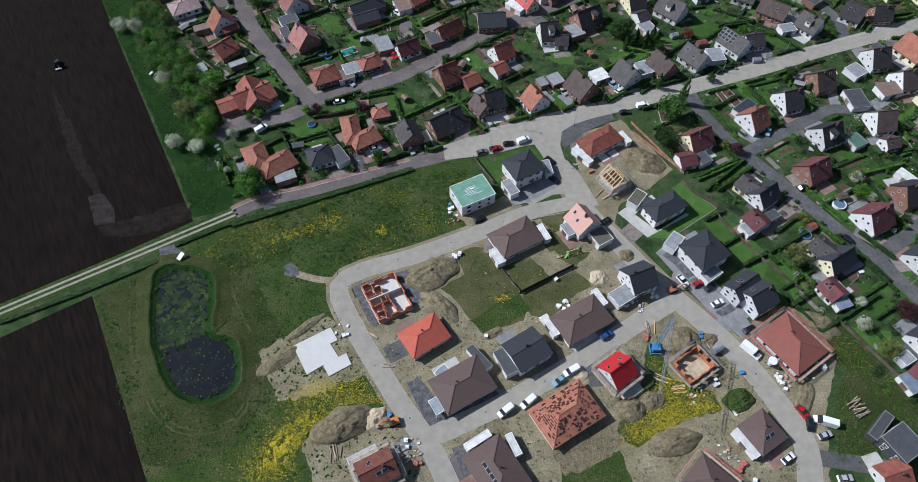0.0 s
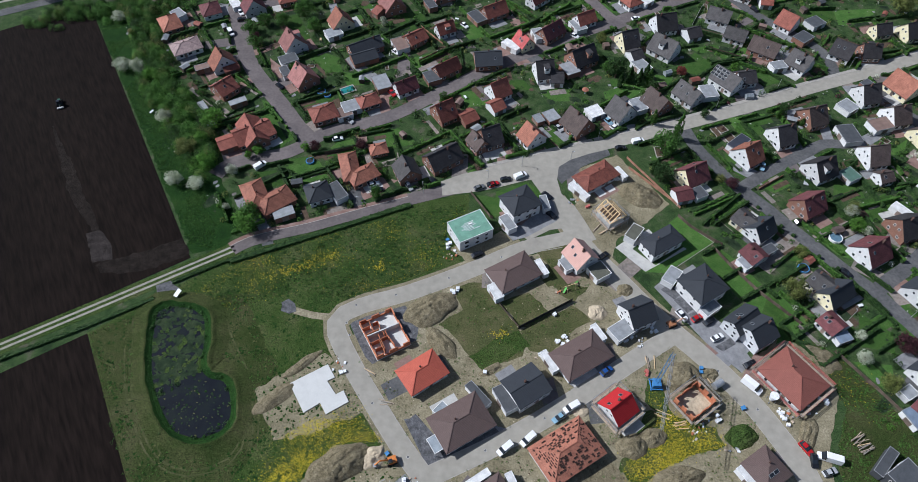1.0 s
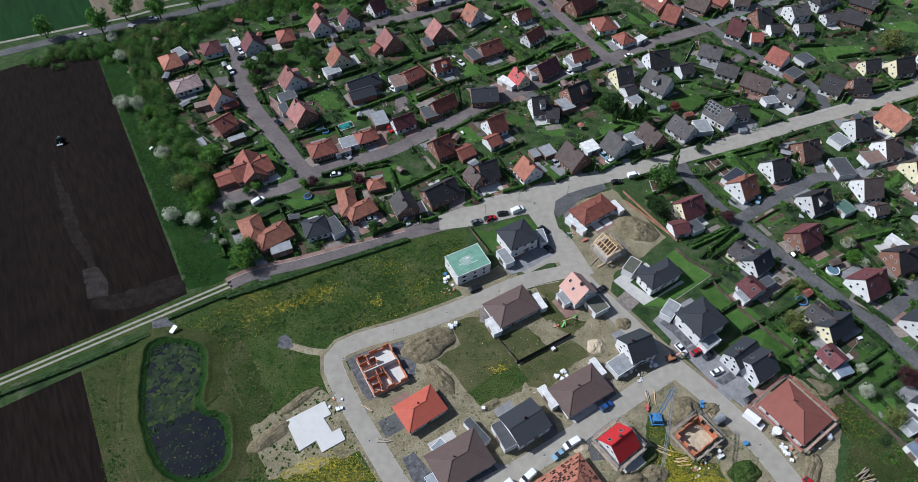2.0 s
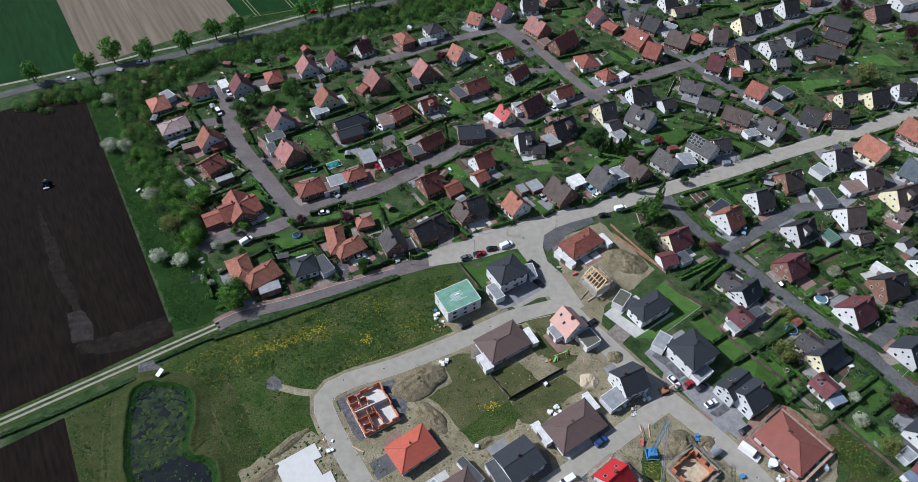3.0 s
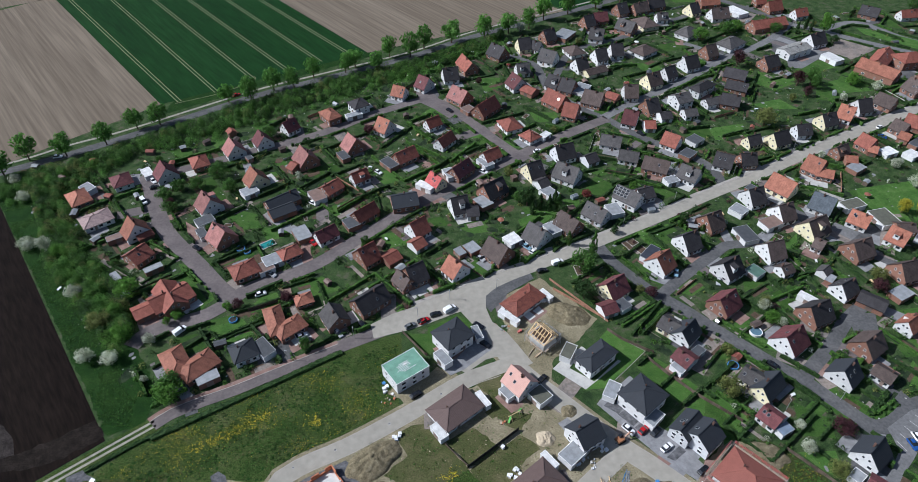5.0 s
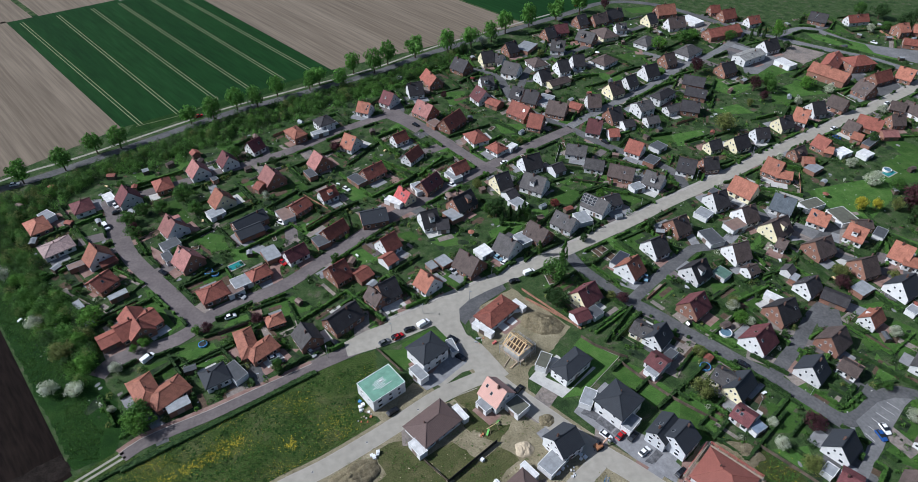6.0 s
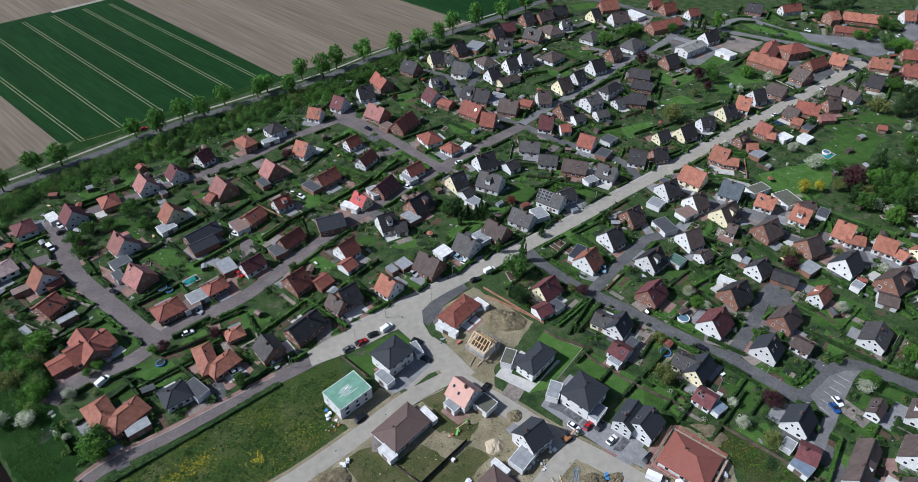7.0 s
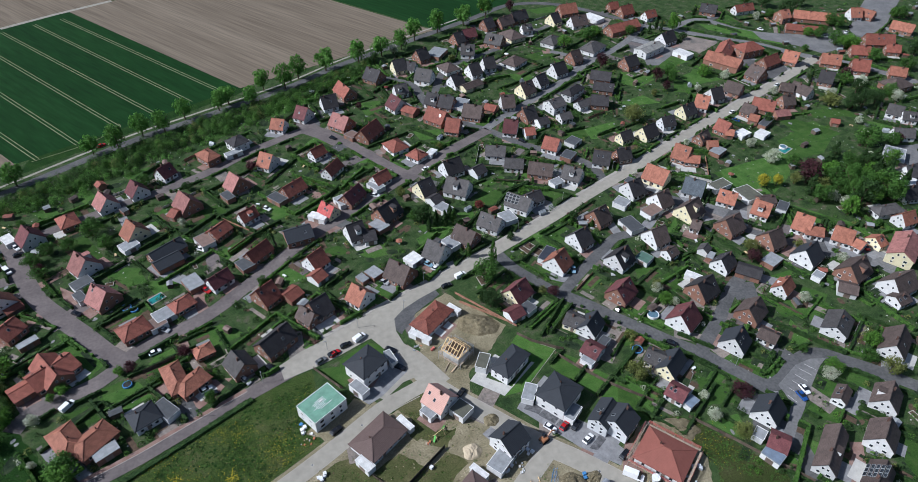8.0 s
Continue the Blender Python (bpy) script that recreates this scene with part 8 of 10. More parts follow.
def garden_table(x, y, rot, mat):
    """A garden table on its terrace with two benches."""
    ob = base("garden_table", x, y, rot, "garden table on grass near a house", "table", "garden tables")
    if mat.name not in TABLE_TOP:
        bm = bmesh.new()
        box(bm, -0.9, -0.45, 0.7, 0.9, 0.45, 0.75)
        TABLE_TOP[mat.name] = mesh_of("tabletop", bm, mat)
        bm = bmesh.new()
        box(bm, -0.04, -0.04, 0, 0.04, 0.04, 0.7)
        TABLE_LEG[mat.name] = mesh_of("leg", bm, mat)
    shared("tabletop", TABLE_TOP[mat.name], ob)
    for sx in (-0.8, 0.8):
        for sy in (-0.36, 0.36):
            shared("leg", TABLE_LEG[mat.name], ob, Matrix.Translation((sx, sy, 0)))
    return ob


def parasol(x, y, mat, words):
    ob = base("parasol", x, y, 0, f"open {words} garden parasol on grass", "parasol", "garden parasols")
    bm = bmesh.new()
    box(bm, -0.03, -0.03, 0, 0.03, 0.03, 2.4), box(bm, -0.3, -0.3, 0, 0.3, 0.3, 0.1)
    part("pole", bm, steel, ob)
    bm = bmesh.new()
    top = bm.verts.new((0, 0, 2.5))
    rim = [bm.verts.new((1.5 * math.cos(i * math.pi / 4), 1.5 * math.sin(i * math.pi / 4), 2.0)) for i in range(8)]
    low = [bm.verts.new((1.5 * math.cos(i * math.pi / 4), 1.5 * math.sin(i * math.pi / 4), 1.82)) for i in range(8)]
    for i in range(8):
        j = (i + 1) % 8
        bm.faces.new((top, rim[i], rim[j])), bm.faces.new((rim[j], rim[i], low[i], low[j]))
    part("canopy", bm, mat, ob)
    return ob


def basin(x, y, rot, L, W, label):
    """A sunk rectangular swimming pool with a stone rim."""
    ob = base("swimming_pool", x, y, rot, label, "pool")
    bm = bmesh.new()
    for a, b, c, d in ((-L / 2 - 0.5, -W / 2 - 0.5, L / 2 + 0.5, -W / 2), (-L / 2 - 0.5, W / 2, L / 2 + 0.5, W / 2 + 0.5), (-L / 2 - 0.5, -W / 2, -L / 2, W / 2), (L / 2, -W / 2, L / 2 + 0.5, W / 2)):
        box(bm, a, b, 0, c, d, 0.18)
    part("rim", bm, pave_pale, ob)
    bm = bmesh.new()
    box(bm, -L / 2, -W / 2, 0.0, L / 2, W / 2, 0.12)
    part("water", bm, MATS["pool_teal"], ob)
    return ob


material("pool_teal", shades((0.03, 0.2, 0.19)), 1, 0.1)


def manhole(x, y, z):
    ob = base("manhole_cover", x, y, 0, "round iron manhole cover in the road", "manhole cover", "manhole covers", z)
    for name, r, h, mat in (("ring", 0.42, 0.012, concrete), ("lid", 0.32, 0.02, gravel)):
        bm = bmesh.new()
        bmesh.ops.create_cone(bm, cap_ends=True, segments=14, radius1=r, radius2=r, depth=h, matrix=Matrix.Translation((0, 0, h / 2)))
        part(name, bm, mat, ob)
    return ob


def excavator(x, y, rot, colour):
    ob = base("excavator", x, y, rot, "small orange tracked excavator on bare soil", "excavator")
    paint = material("digger_paint", shades(colour), 1, 0.5)
    for sy in (-1, 1):
        bm = bmesh.new()
        box(bm, -1.4, sy * 0.95 - 0.25, 0, 1.4, sy * 0.95 + 0.25, 0.7)
        part("track", bm, MATS["tyre"], ob)
    bm = bmesh.new()
    box(bm, -1.5, -1.0, 0.75, 0.9, 1.0, 1.6)
    part("body", bm, paint, ob)
    bm = bmesh.new()
    solid(bm, [(-0.3, 0.05, 1.6), (0.95, 0.05, 1.6), (0.95, 0.95, 1.6), (-0.3, 0.95, 1.6)], [(-0.3, 0.1, 2.7), (0.6, 0.1, 2.7), (0.6, 0.9, 2.7), (-0.3, 0.9, 2.7)])
    part("cab", bm, glass, ob)
    bm = bmesh.new()
    beam(bm, (0.8, -0.3, 1.4), (3.0, -0.3, 3.0), 0.35, 0.45), beam(bm, (3.0, -0.3, 3.0), (4.6, -0.3, 1.2), 0.28, 0.35)
    part("boom", bm, paint, ob)
    bm = bmesh.new()
    solid(bm, [(4.1, -0.8, 0.1), (4.9, -0.8, 0.1), (4.9, 0.2, 0.1), (4.1, 0.2, 0.1)], [(4.3, -0.8, 1.2), (5.1, -0.8, 1.2), (5.1, 0.2, 1.2), (4.3, 0.2, 1.2)])
    part("bucket", bm, steel, ob)
    return ob


def swing_frame(x, y, rot):
    ob = base("play_frame", x, y, rot, "bright green wooden play frame on worn grass", "play frame")
    green = material("play_green", shades((0.12, 0.42, 0.08)), 1, 0.6)
    for a, b in (((-1.6, -1.2, 0), (-1.4, 0, 2.2)), ((-1.6, 1.2, 0), (-1.4, 0, 2.2)), ((1.6, -1.2, 0), (1.4, 0, 2.2)), ((1.6, 1.2, 0), (1.4, 0, 2.2)), ((-2.2, 0, 2.2), (2.2, 0, 2.2))):
        bm = bmesh.new()
        beam(bm, a, b, 0.14, 0.14)
        part("pole", bm, timber, ob)
    bm = bmesh.new()
    beam(bm, (1.4, 0.2, 1.6), (3.6, 1.6, 0.2), 0.55, 0.1)
    part("slide", bm, green, ob)
    bm = bmesh.new()
    beam(bm, (-1.4, 0.2, 1.2), (-3.0, -1.0, 0.4), 0.6, 0.1)
    part("ramp", bm, green, ob)
    return ob


def tank(x, y, rot, r, length, upright, label):
    ob = base("silo" if upright else "tank", x, y, rot, label, "silo" if upright else "tank")
    bm = bmesh.new()
    m = Matrix.Translation((0, 0, length / 2 + 0.9)) if upright else Matrix.Translation((0, 0, r + 0.3)) @ Matrix.Rotation(math.pi / 2, 4, "Y")
    bmesh.ops.create_cone(bm, cap_ends=True, segments=20, radius1=r * (0.5 if upright else 1), radius2=r, depth=length, matrix=m)
    part("vessel", bm, plastic if upright else steel, ob)
    bm = bmesh.new()
    for sx in (-1, 1):
        for sy in (-1, 1):
            w = r * 0.7
            box(bm, sx * w - 0.08, sy * w - 0.08, 0, sx * w + 0.08, sy * w + 0.08, 1.2 if upright else 0.5)
    part("stand", bm, steel, ob)
    return ob


def street_lamp(x, y, rot):
    ob = base("street_lamp", x, y, rot, "slim grey street lamp beside the road", "street lamp", "street lamps")
    bm = bmesh.new()
    bmesh.ops.create_cone(bm, cap_ends=True, segments=8, radius1=0.09, radius2=0.06, depth=5.5, matrix=Matrix.Translation((0, 0, 2.75)))
    part("pole", bm, steel, ob)
    bm = bmesh.new()
    beam(bm, (0, 0, 5.45), (0.9, 0, 5.6), 0.22, 0.12)
    part("head", bm, steel, ob)
    return ob


def roof_boards(x, y, rot, h):
    ob = base("roof_boards", x, y, rot, "loose white boards and insulation lying on the flat roof", "boards", "", h)
    q = random.Random(6)
    for i in range(7):
        bm = bmesh.new()
        v = -1.8 + i * 0.55
        a = q.uniform(-3.6, -1)
        beam(bm, (a, v, 0.05), (a + q.uniform(2.5, 5), v + 0.1, 0.05), 0.16, 0.08)
        part("board", bm, plastic, ob)
    for i in range(5):
        bm = bmesh.new()
        u, v = q.uniform(-0.5, 1.2), q.uniform(-1, 1)
        box(bm, u, v, 0, u + q.uniform(0.4, 1.0), v + q.uniform(0.3, 0.6), q.uniform(0.15, 0.35))
        part("bundle", bm, board if i % 2 else plastic, ob)
    return ob


tree(-73.0, 336.5, "tall", 9.4, 10.8)
tree(-60.6, 336.0, "tall", 11.2, 13.4)
tree(-48.9, 346.9, "tall", 10.8, 12.9)
tree(-37.5, 347.1, "tall", 10.3, 12.5)
tree(-26.4, 358.2, "tall", 9.9, 12.1)
tree(-7.5, 361.8, "tall", 9.4, 11.7)
tree(-1.6, 367.9, "tall", 11.2, 11.2)
tree(10.9, 363.0, "tall", 10.8, 10.8)
tree(20.2, 378.7, "tall", 10.3, 13.4)
tree(32.9, 376.3, "tall", 12.1, 15.1)
tree(42.8, 387.1, "tall", 11.6, 14.6)
tree(61.5, 392.5, "tall", 13.4, 14.2)
tree(84.0, 396.0, "tall", 13.0, 13.8)
tree(100.8, 400.3, "tall", 12.5, 13.4)
tree(116.3, 405.5, "tall", 12.1, 12.9)
tree(129.5, 417.5, "tall", 11.6, 15.5)
tree(149.0, 424.5, "tall", 13.4, 15.1)
tree(171.5, 431.1, "tall", 13.0, 14.6)
tree(194.0, 442.3, "tall", 12.5, 14.2)
tree(-197.9, 279.2, "tall", 9.4, 10.8)
tree(-171.1, 281.7, "tall", 11.2, 13.4)
tree(-164.2, 294.9, "tall", 10.8, 12.9)
tree(-147.2, 295.7, "tall", 10.3, 12.5)
tree(-130.1, 303.1, "tall", 9.9, 12.1)
tree(-117.6, 316.2, "tall", 9.4, 11.7)
tree(-106.7, 318.9, "tall", 11.2, 11.2)
tree(85.9, 181.7, "cypress", 4, 14)
tree(79.3, 174.4, "green", 10, 10)
tree(78.5, 190.2, "cypress", 3.4, 8)
tree(75.7, 160.1, "dark", 8, 8)
tree(74.3, 163.7, "conifer", 5, 9)
tree(76.9, 214.5, "conifer", 5, 9)
tree(80.9, 213.9, "cypress", 4, 9)
tree(68.0, 219.4, "dark", 9, 10)
tree(65.1, 222.4, "green", 6, 6)
tree(96.1, 220.7, "red", 5, 4)
tree(188.6, 144.0, "copper", 6.5, 6)
tree(253.9, 181.8, "copper", 12, 12)
tree(254.0, 178.5, "conifer", 7, 10)
tree(249.5, 302.0, "copper", 8, 9)
tree(248.2, 289.7, "copper", 5, 6)
tree(227.2, 330.6, "copper", 8, 10)
tree(257.4, 297.2, "green", 6, 9)
tree(208.1, 264.4, "olive", 11, 10)
tree(308.9, 367.9, "lime", 10, 12)
tree(397.9, 297.7, "lime", 10, 10)
tree(423.6, 327.9, "green", 8, 9)
tree(401.7, 322.4, "green", 7, 7)
tree(478.8, 328.5, "lime", 8, 7)
tree(-70.4, 263.5, "green", 9, 8)
tree(-64.6, 252.7, "green", 7, 6)
tree(-79.4, 256.8, "green", 7, 6)
tree(-87.3, 256.6, "green", 7, 6)
tree(-92.4, 250.9, "green", 8, 6)
tree(-89.3, 242.1, "green", 7, 5)
tree(2.1, 291.2, "copper", 6, 5)
tree(-29.2, 284.9, "dark", 5, 4.5)
tree(-48.1, 296.5, "green", 7, 6)
tree(-54.5, 176.9, "copper", 4.5, 4)
tree(-36.4, 177.3, "copper", 4.5, 4.5)
tree(-73.2, 138.5, "lime", 10, 7)
tree(-79.5, 172.8, "lime", 3.4, 3.4)
tree(-84.0, 165.0, "blossom", 5, 4)
tree(-58.5, 176.8, "lime", 4, 3.5)
tree(109.3, 110.2, "olive", 8, 6.5)
tree(116.8, 125.9, "olive", 5, 4)
tree(123.4, 86.4, "blossom", 5, 4.5)
tree(128.0, 77.8, "olive", 6.5, 5)
tree(138.6, 91.3, "copper", 7.5, 3.6)
tree(171.7, 85.6, "blossom", 6, 4.5)
tree(175.3, 87.8, "lime", 7, 5)
tree(193.6, 79.5, "olive", 7, 6.5)
tree(197.1, 91.5, "lime", 6, 6)
tree(191.2, 87.3, "green", 6, 4)
tree(191.4, 118.0, "blossom", 5, 4.5)
tree(223.5, 130.8, "blossom", 5.5, 4.5)
tree(140.2, 143.3, "blossom", 5, 5)
tree(140.0, 137.0, "lime", 6, 5)
tree(192.9, 150.5, "olive", 6.5, 5.5)
tree(213.5, 144.1, "olive", 5, 4)
tree(250.2, 201.9, "blossom", 9, 7)
tree(250.7, 218.2, "blossom", 6, 5)
tree(291.1, 289.2, "blossom", 6, 6)
tree(264.4, 280.9, "blossom", 5, 5)
tree(332.9, 246.0, "blossom", 7, 6)
tree(362.3, 251.0, "blossom", 8, 7)
tree(366.6, 228.8, "blossom", 8, 7)
tree(305.2, 261.7, "blossom", 6, 5)
tree(220.1, 231.4, "blossom", 4, 4)
tree(358.4, 259.5, "copper", 8, 9)
tree(277.9, 235.8, "dark", 6, 6)
tree(275.4, 371.7, "green", 8, 7)
tree(299.2, 374.1, "conifer", 5, 9)
tree(378.2, 361.4, "blossom", 6, 6)
tree(389.7, 360.7, "green", 7, 7)
tree(214.9, 444.5, "copper", 7, 8)
tree(93.2, 390.5, "dark", 6, 8)
tree(109.4, 402.0, "blossom", 7, 6)
tree(251.0, 379.0, "lime", 8, 7)
tree(198.1, 91.1, "green", 5, 5)
tree(402.8, 358.1, "green", 6, 6)
tree(101.3, 156.7, "copper", 5, 4.5)
tree(97.8, 159.8, "olive", 4, 3)
tree(100.1, 194.3, "dark", 4, 4)
tree(132.1, 195.3, "dark", 4, 6)
tree(125.3, 94.4, "blossom", 4, 3.5)
tree(172.1, 98.3, "green", 4, 3)
tree(230.7, 186.6, "yellow", 6, 7)
tree(238.0, 184.8, "yellow", 5, 6)
tree(247.1, 182.8, "olive", 5, 7)
tree(248.0, 173.5, "conifer", 8, 12)
tree(271.0, 186.3, "conifer", 9, 12)
tree(282.8, 193.4, "conifer", 8, 11)
tree(288.1, 181.9, "conifer", 8, 12)
tree(288.7, 175.9, "lime", 10, 7)
tree(308.9, 196.8, "green", 14, 11)
tree(321.1, 192.0, "green", 8, 8)
tree(326.1, 192.6, "copper", 6, 6)
tree(279.8, 159.5, "green", 14, 13)
tree(266.1, 159.8, "dark", 12, 12)
tree(293.6, 160.9, "conifer", 6, 12)
tree(248.0, 166.9, "green", 9, 9)
tree(253.0, 172.6, "olive", 8, 8)
tree(253.8, 166.1, "blossom", 7, 5)
tree(256.3, 160.2, "blossom", 6, 5)
tree(257.8, 195.4, "green", 7, 7)
tree(325.0, 238.1, "olive", 11, 8)
tree(331.8, 230.8, "dark", 8, 10)
tree(340.8, 229.6, "dark", 9, 11)
tree(352.0, 230.6, "dark", 9, 9)
tree(396.9, 304.4, "green", 11, 10)
tree(420.2, 332.8, "green", 9, 9)
tree(394.9, 318.3, "green", 8, 7)
tree(391.5, 324.1, "lime", 8, 6)
tree(400.8, 295.5, "lime", 12, 10)
tree(480.9, 325.1, "green", 11, 9)
tree(408.5, 257.9, "green", 9, 8)
tree(433.4, 272.5, "dark", 10, 9)
tree(400.2, 275.5, "green", 9, 8)
tree(355.2, 256.4, "green", 9, 8)
tree(352.5, 244.8, "dark", 9, 9)
tree(367.4, 234.9, "green", 9, 8)
tree(404.6, 360.0, "dark", 12, 12)
tree(401.9, 382.2, "dark", 12, 10)
tree(392.6, 391.3, "green", 9, 9)
tree(427.4, 372.3, "dark", 10, 10)
tree(282.0, 298.2, "lime", 9, 7)
tree(258.8, 302.8, "green", 7, 10)
tree(289.4, 368.5, "conifer", 4, 9)
tree(299.8, 369.1, "conifer", 4, 9)
tree(242.0, 375.8, "green", 11, 8)
tree(220.7, 369.0, "lime", 10, 8)
tree(305.2, 351.1, "dark", 7, 5)
tree(73.2, 216.0, "conifer", 5, 9)
tree(68.9, 213.1, "conifer", 4, 8)
tree(80.9, 219.0, "conifer", 4, 8)
tree(137.8, 189.4, "cypress", 2.5, 4)
tree(129.8, 193.9, "cypress", 2.5, 5)
tree(-163.8, 275.4, "blossom", 6, 5)
tree(-155.7, 260.4, "blossom", 6, 5)
tree(-143.0, 225.0, "blossom", 8, 6)
tree(-135.6, 224.0, "blossom", 7, 6)
tree(-129.7, 219.4, "lime", 6, 5)
tree(-117.0, 193.6, "blossom", 7, 5)
tree(-104.7, 160.3, "blossom", 7, 5)
tree(-96.3, 158.0, "blossom", 7, 4.5)
tree(-82.9, 147.7, "blossom", 3, 2.6)
tree(-96.7, 190.7, "lime", 9, 7)
tree(-76.6, 175.5, "lime", 5, 3.4)
tree(-103.1, 176.2, "olive", 9, 6)
tree(-105.5, 208.8, "green", 4, 3)
tree(-98.7, 180.1, "lime", 7, 6)
tree(-94.0, 167.8, "lime", 8, 7)
tree(-73.3, 142.6, "green", 9, 7)

WOOD = [(270.3, 184.0), (293.1, 187.9), (307.6, 177.1), (272.1, 144.7), (256.6, 147.7), (250.3, 156.4), (253.8, 169.2)]
BELT = [(-159.8, 279.6), (-142.5, 280.2), (-140.7, 263.7), (-126.9, 235.6), (-120.3, 224.1), (-119.7, 214.4), (-114.5, 214.7), (-104.8, 201.4), (-95.4, 191.2), (-93.3, 174.3), (-88.7, 164.0), (-92.2, 159.3), (-98.3, 164.2), (-105.7, 174.0), (-118.1, 194.4), (-127.8, 204.7), (-135.2, 220.2), (-145.4, 246.4)]
ROAD_BELT = [(-200.8, 261.4), (-166.8, 280.6), (-147.6, 286.9), (-118.3, 302.0), (-98.2, 312.9), (-58.5, 335.2), (-23.9, 348.7), (30.8, 368.0), (71.7, 388.5), (94.4, 394.9), (90.8, 382.0), (69.3, 372.4), (25.6, 348.9), (-24.1, 330.0), (-57.5, 315.7), (-82.3, 303.5), (-96.9, 298.1), (-111.0, 293.9), (-131.2, 267.5), (-161.7, 264.8), (-198.9, 256.8)]
VILLAGE = [(-167.1, 286.1), (-110.8, 292.4), (-24.1, 330.0), (70.2, 376.4), (192.9, 427.6), (332.1, 398.7), (529.4, 349.2), (439.1, 219.4), (174.9, 27.4), (137.1, 56.8), (114.1, 88.9), (113.1, 118.3), (82.2, 162.4), (68.6, 178.5), (47.2, 174.3), (-5.3, 160.3), (-63.9, 140.2), (-81.5, 138.9), (-117.3, 184.1)]


def scatter(poly, count, seed, margin, lawns=True, space=0.0):
    q, out = random.Random(seed), []
    xs, ys = [p[0] for p in poly], [p[1] for p in poly]
    tries = 0
    while len(out) < count and tries < count * 30:
        tries += 1
        x, y = q.uniform(min(xs), max(xs)), q.uniform(min(ys), max(ys))
        if inside(x, y, poly) and free(x, y, margin, lawns) and all((x - a) ** 2 + (y - b) ** 2 > space * space for a, b in out):
            out.append((x, y))
    return out


pick = random.Random(8)
for x, y in scatter(VILLAGE, 84, 41, 2.2, False, 11.0):
    garden_hut(x, y, pick.uniform(0, 180), pick.uniform(2.6, 4.4), pick.uniform(2.2, 3.2), pick.choice(("flat_grey", "flat_dark", "roof_r", "roof_b", "flat_grey", "flat_brown")))
patches("flower_beds", VILLAGE, 300, 51, soil_bed, (0.8, 2.2), "brown dug beds in gardens")
patches("stone_patches", VILLAGE, 220, 52, pave_grey, (0.4, 1.3), "stone paths and slabs in gardens", 0.045, 0.2)
patches("dark_grass", VILLAGE, 260, 53, weed, (1.2, 3.5), "darker grass and ground plants in gardens", 0.033)
for x, y in scatter(VILLAGE, 46, 81, 1.6, False, 14.0):
    garden_table(x, y, pick.uniform(0, 180), pick.choice((plastic, plastic, fence_wood, timber, MATS["flat_grey"])))
for x, y in scatter(VILLAGE, 14, 82, 2.0, False, 30.0):
    greenhouse(x, y, pick.uniform(0, 180))
for i, (x, y) in enumerate(scatter(VILLAGE, 9, 83, 2.2, False, 40.0)):
    parasol(x, y, (plastic, MATS["leaf_red"], MATS["roof_o"])[i % 3], ("white", "dark red", "orange")[i % 3])
for x, y in scatter(VILLAGE, 30, 84, 2.6, True, 16.0):
    vegetable_bed(x, y, pick.uniform(0, 180), pick.uniform(3, 6), pick.uniform(1.6, 3))
for x, y in scatter(WOOD, 20, 1, 2.0, True, 6.0):
    tree(x, y, pick.choice(("dark", "green", "green", "conifer", "conifer", "lime", "green")), pick.uniform(6.5, 10), pick.uniform(8, 13))
for x, y in scatter(VILLAGE, 72, 2, 1.6, True, 5.0):
    k = pick.choice(("green", "green", "dark", "dark", "olive", "lime", "blossom", "conifer", "copper"))
    w = pick.uniform(2.6, 4.6)
    tree(x, y, k, w, w * pick.uniform(0.85, 1.35))
PLOTS = [h for h in HOUSES if not h[5] and inside(h[0], h[1], VILLAGE)]


def plot_spots(count, seed, margin):
    """Planting along the edges of the plots and under the house walls, thin in the open lawns."""
    q, out, tries = random.Random(seed), [], 0
    while len(out) < count and tries < count * 12:
        tries += 1
        hx, hy, rot, L, W, small = q.choice(PLOTS)
        c, s = math.cos(math.radians(rot)), math.sin(math.radians(rot))
        gap = 1.4 if q.random() < 0.25 else q.choice((4.5, 7.5, 9.5))
        a, b = L / 2 + min(gap, 5.0), W / 2 + gap
        u, v = (q.uniform(-a, a), q.choice((-b, b))) if q.random() < 0.55 else (q.choice((-a, a)), q.uniform(-b, b))
        u, v = u + q.gauss(0, 0.5), v + q.gauss(0, 0.5)
        x, y = hx + u * c - v * s, hy + u * s + v * c
        if free(x, y, margin, q.random() < 0.8):
            out.append((x, y))
    return out


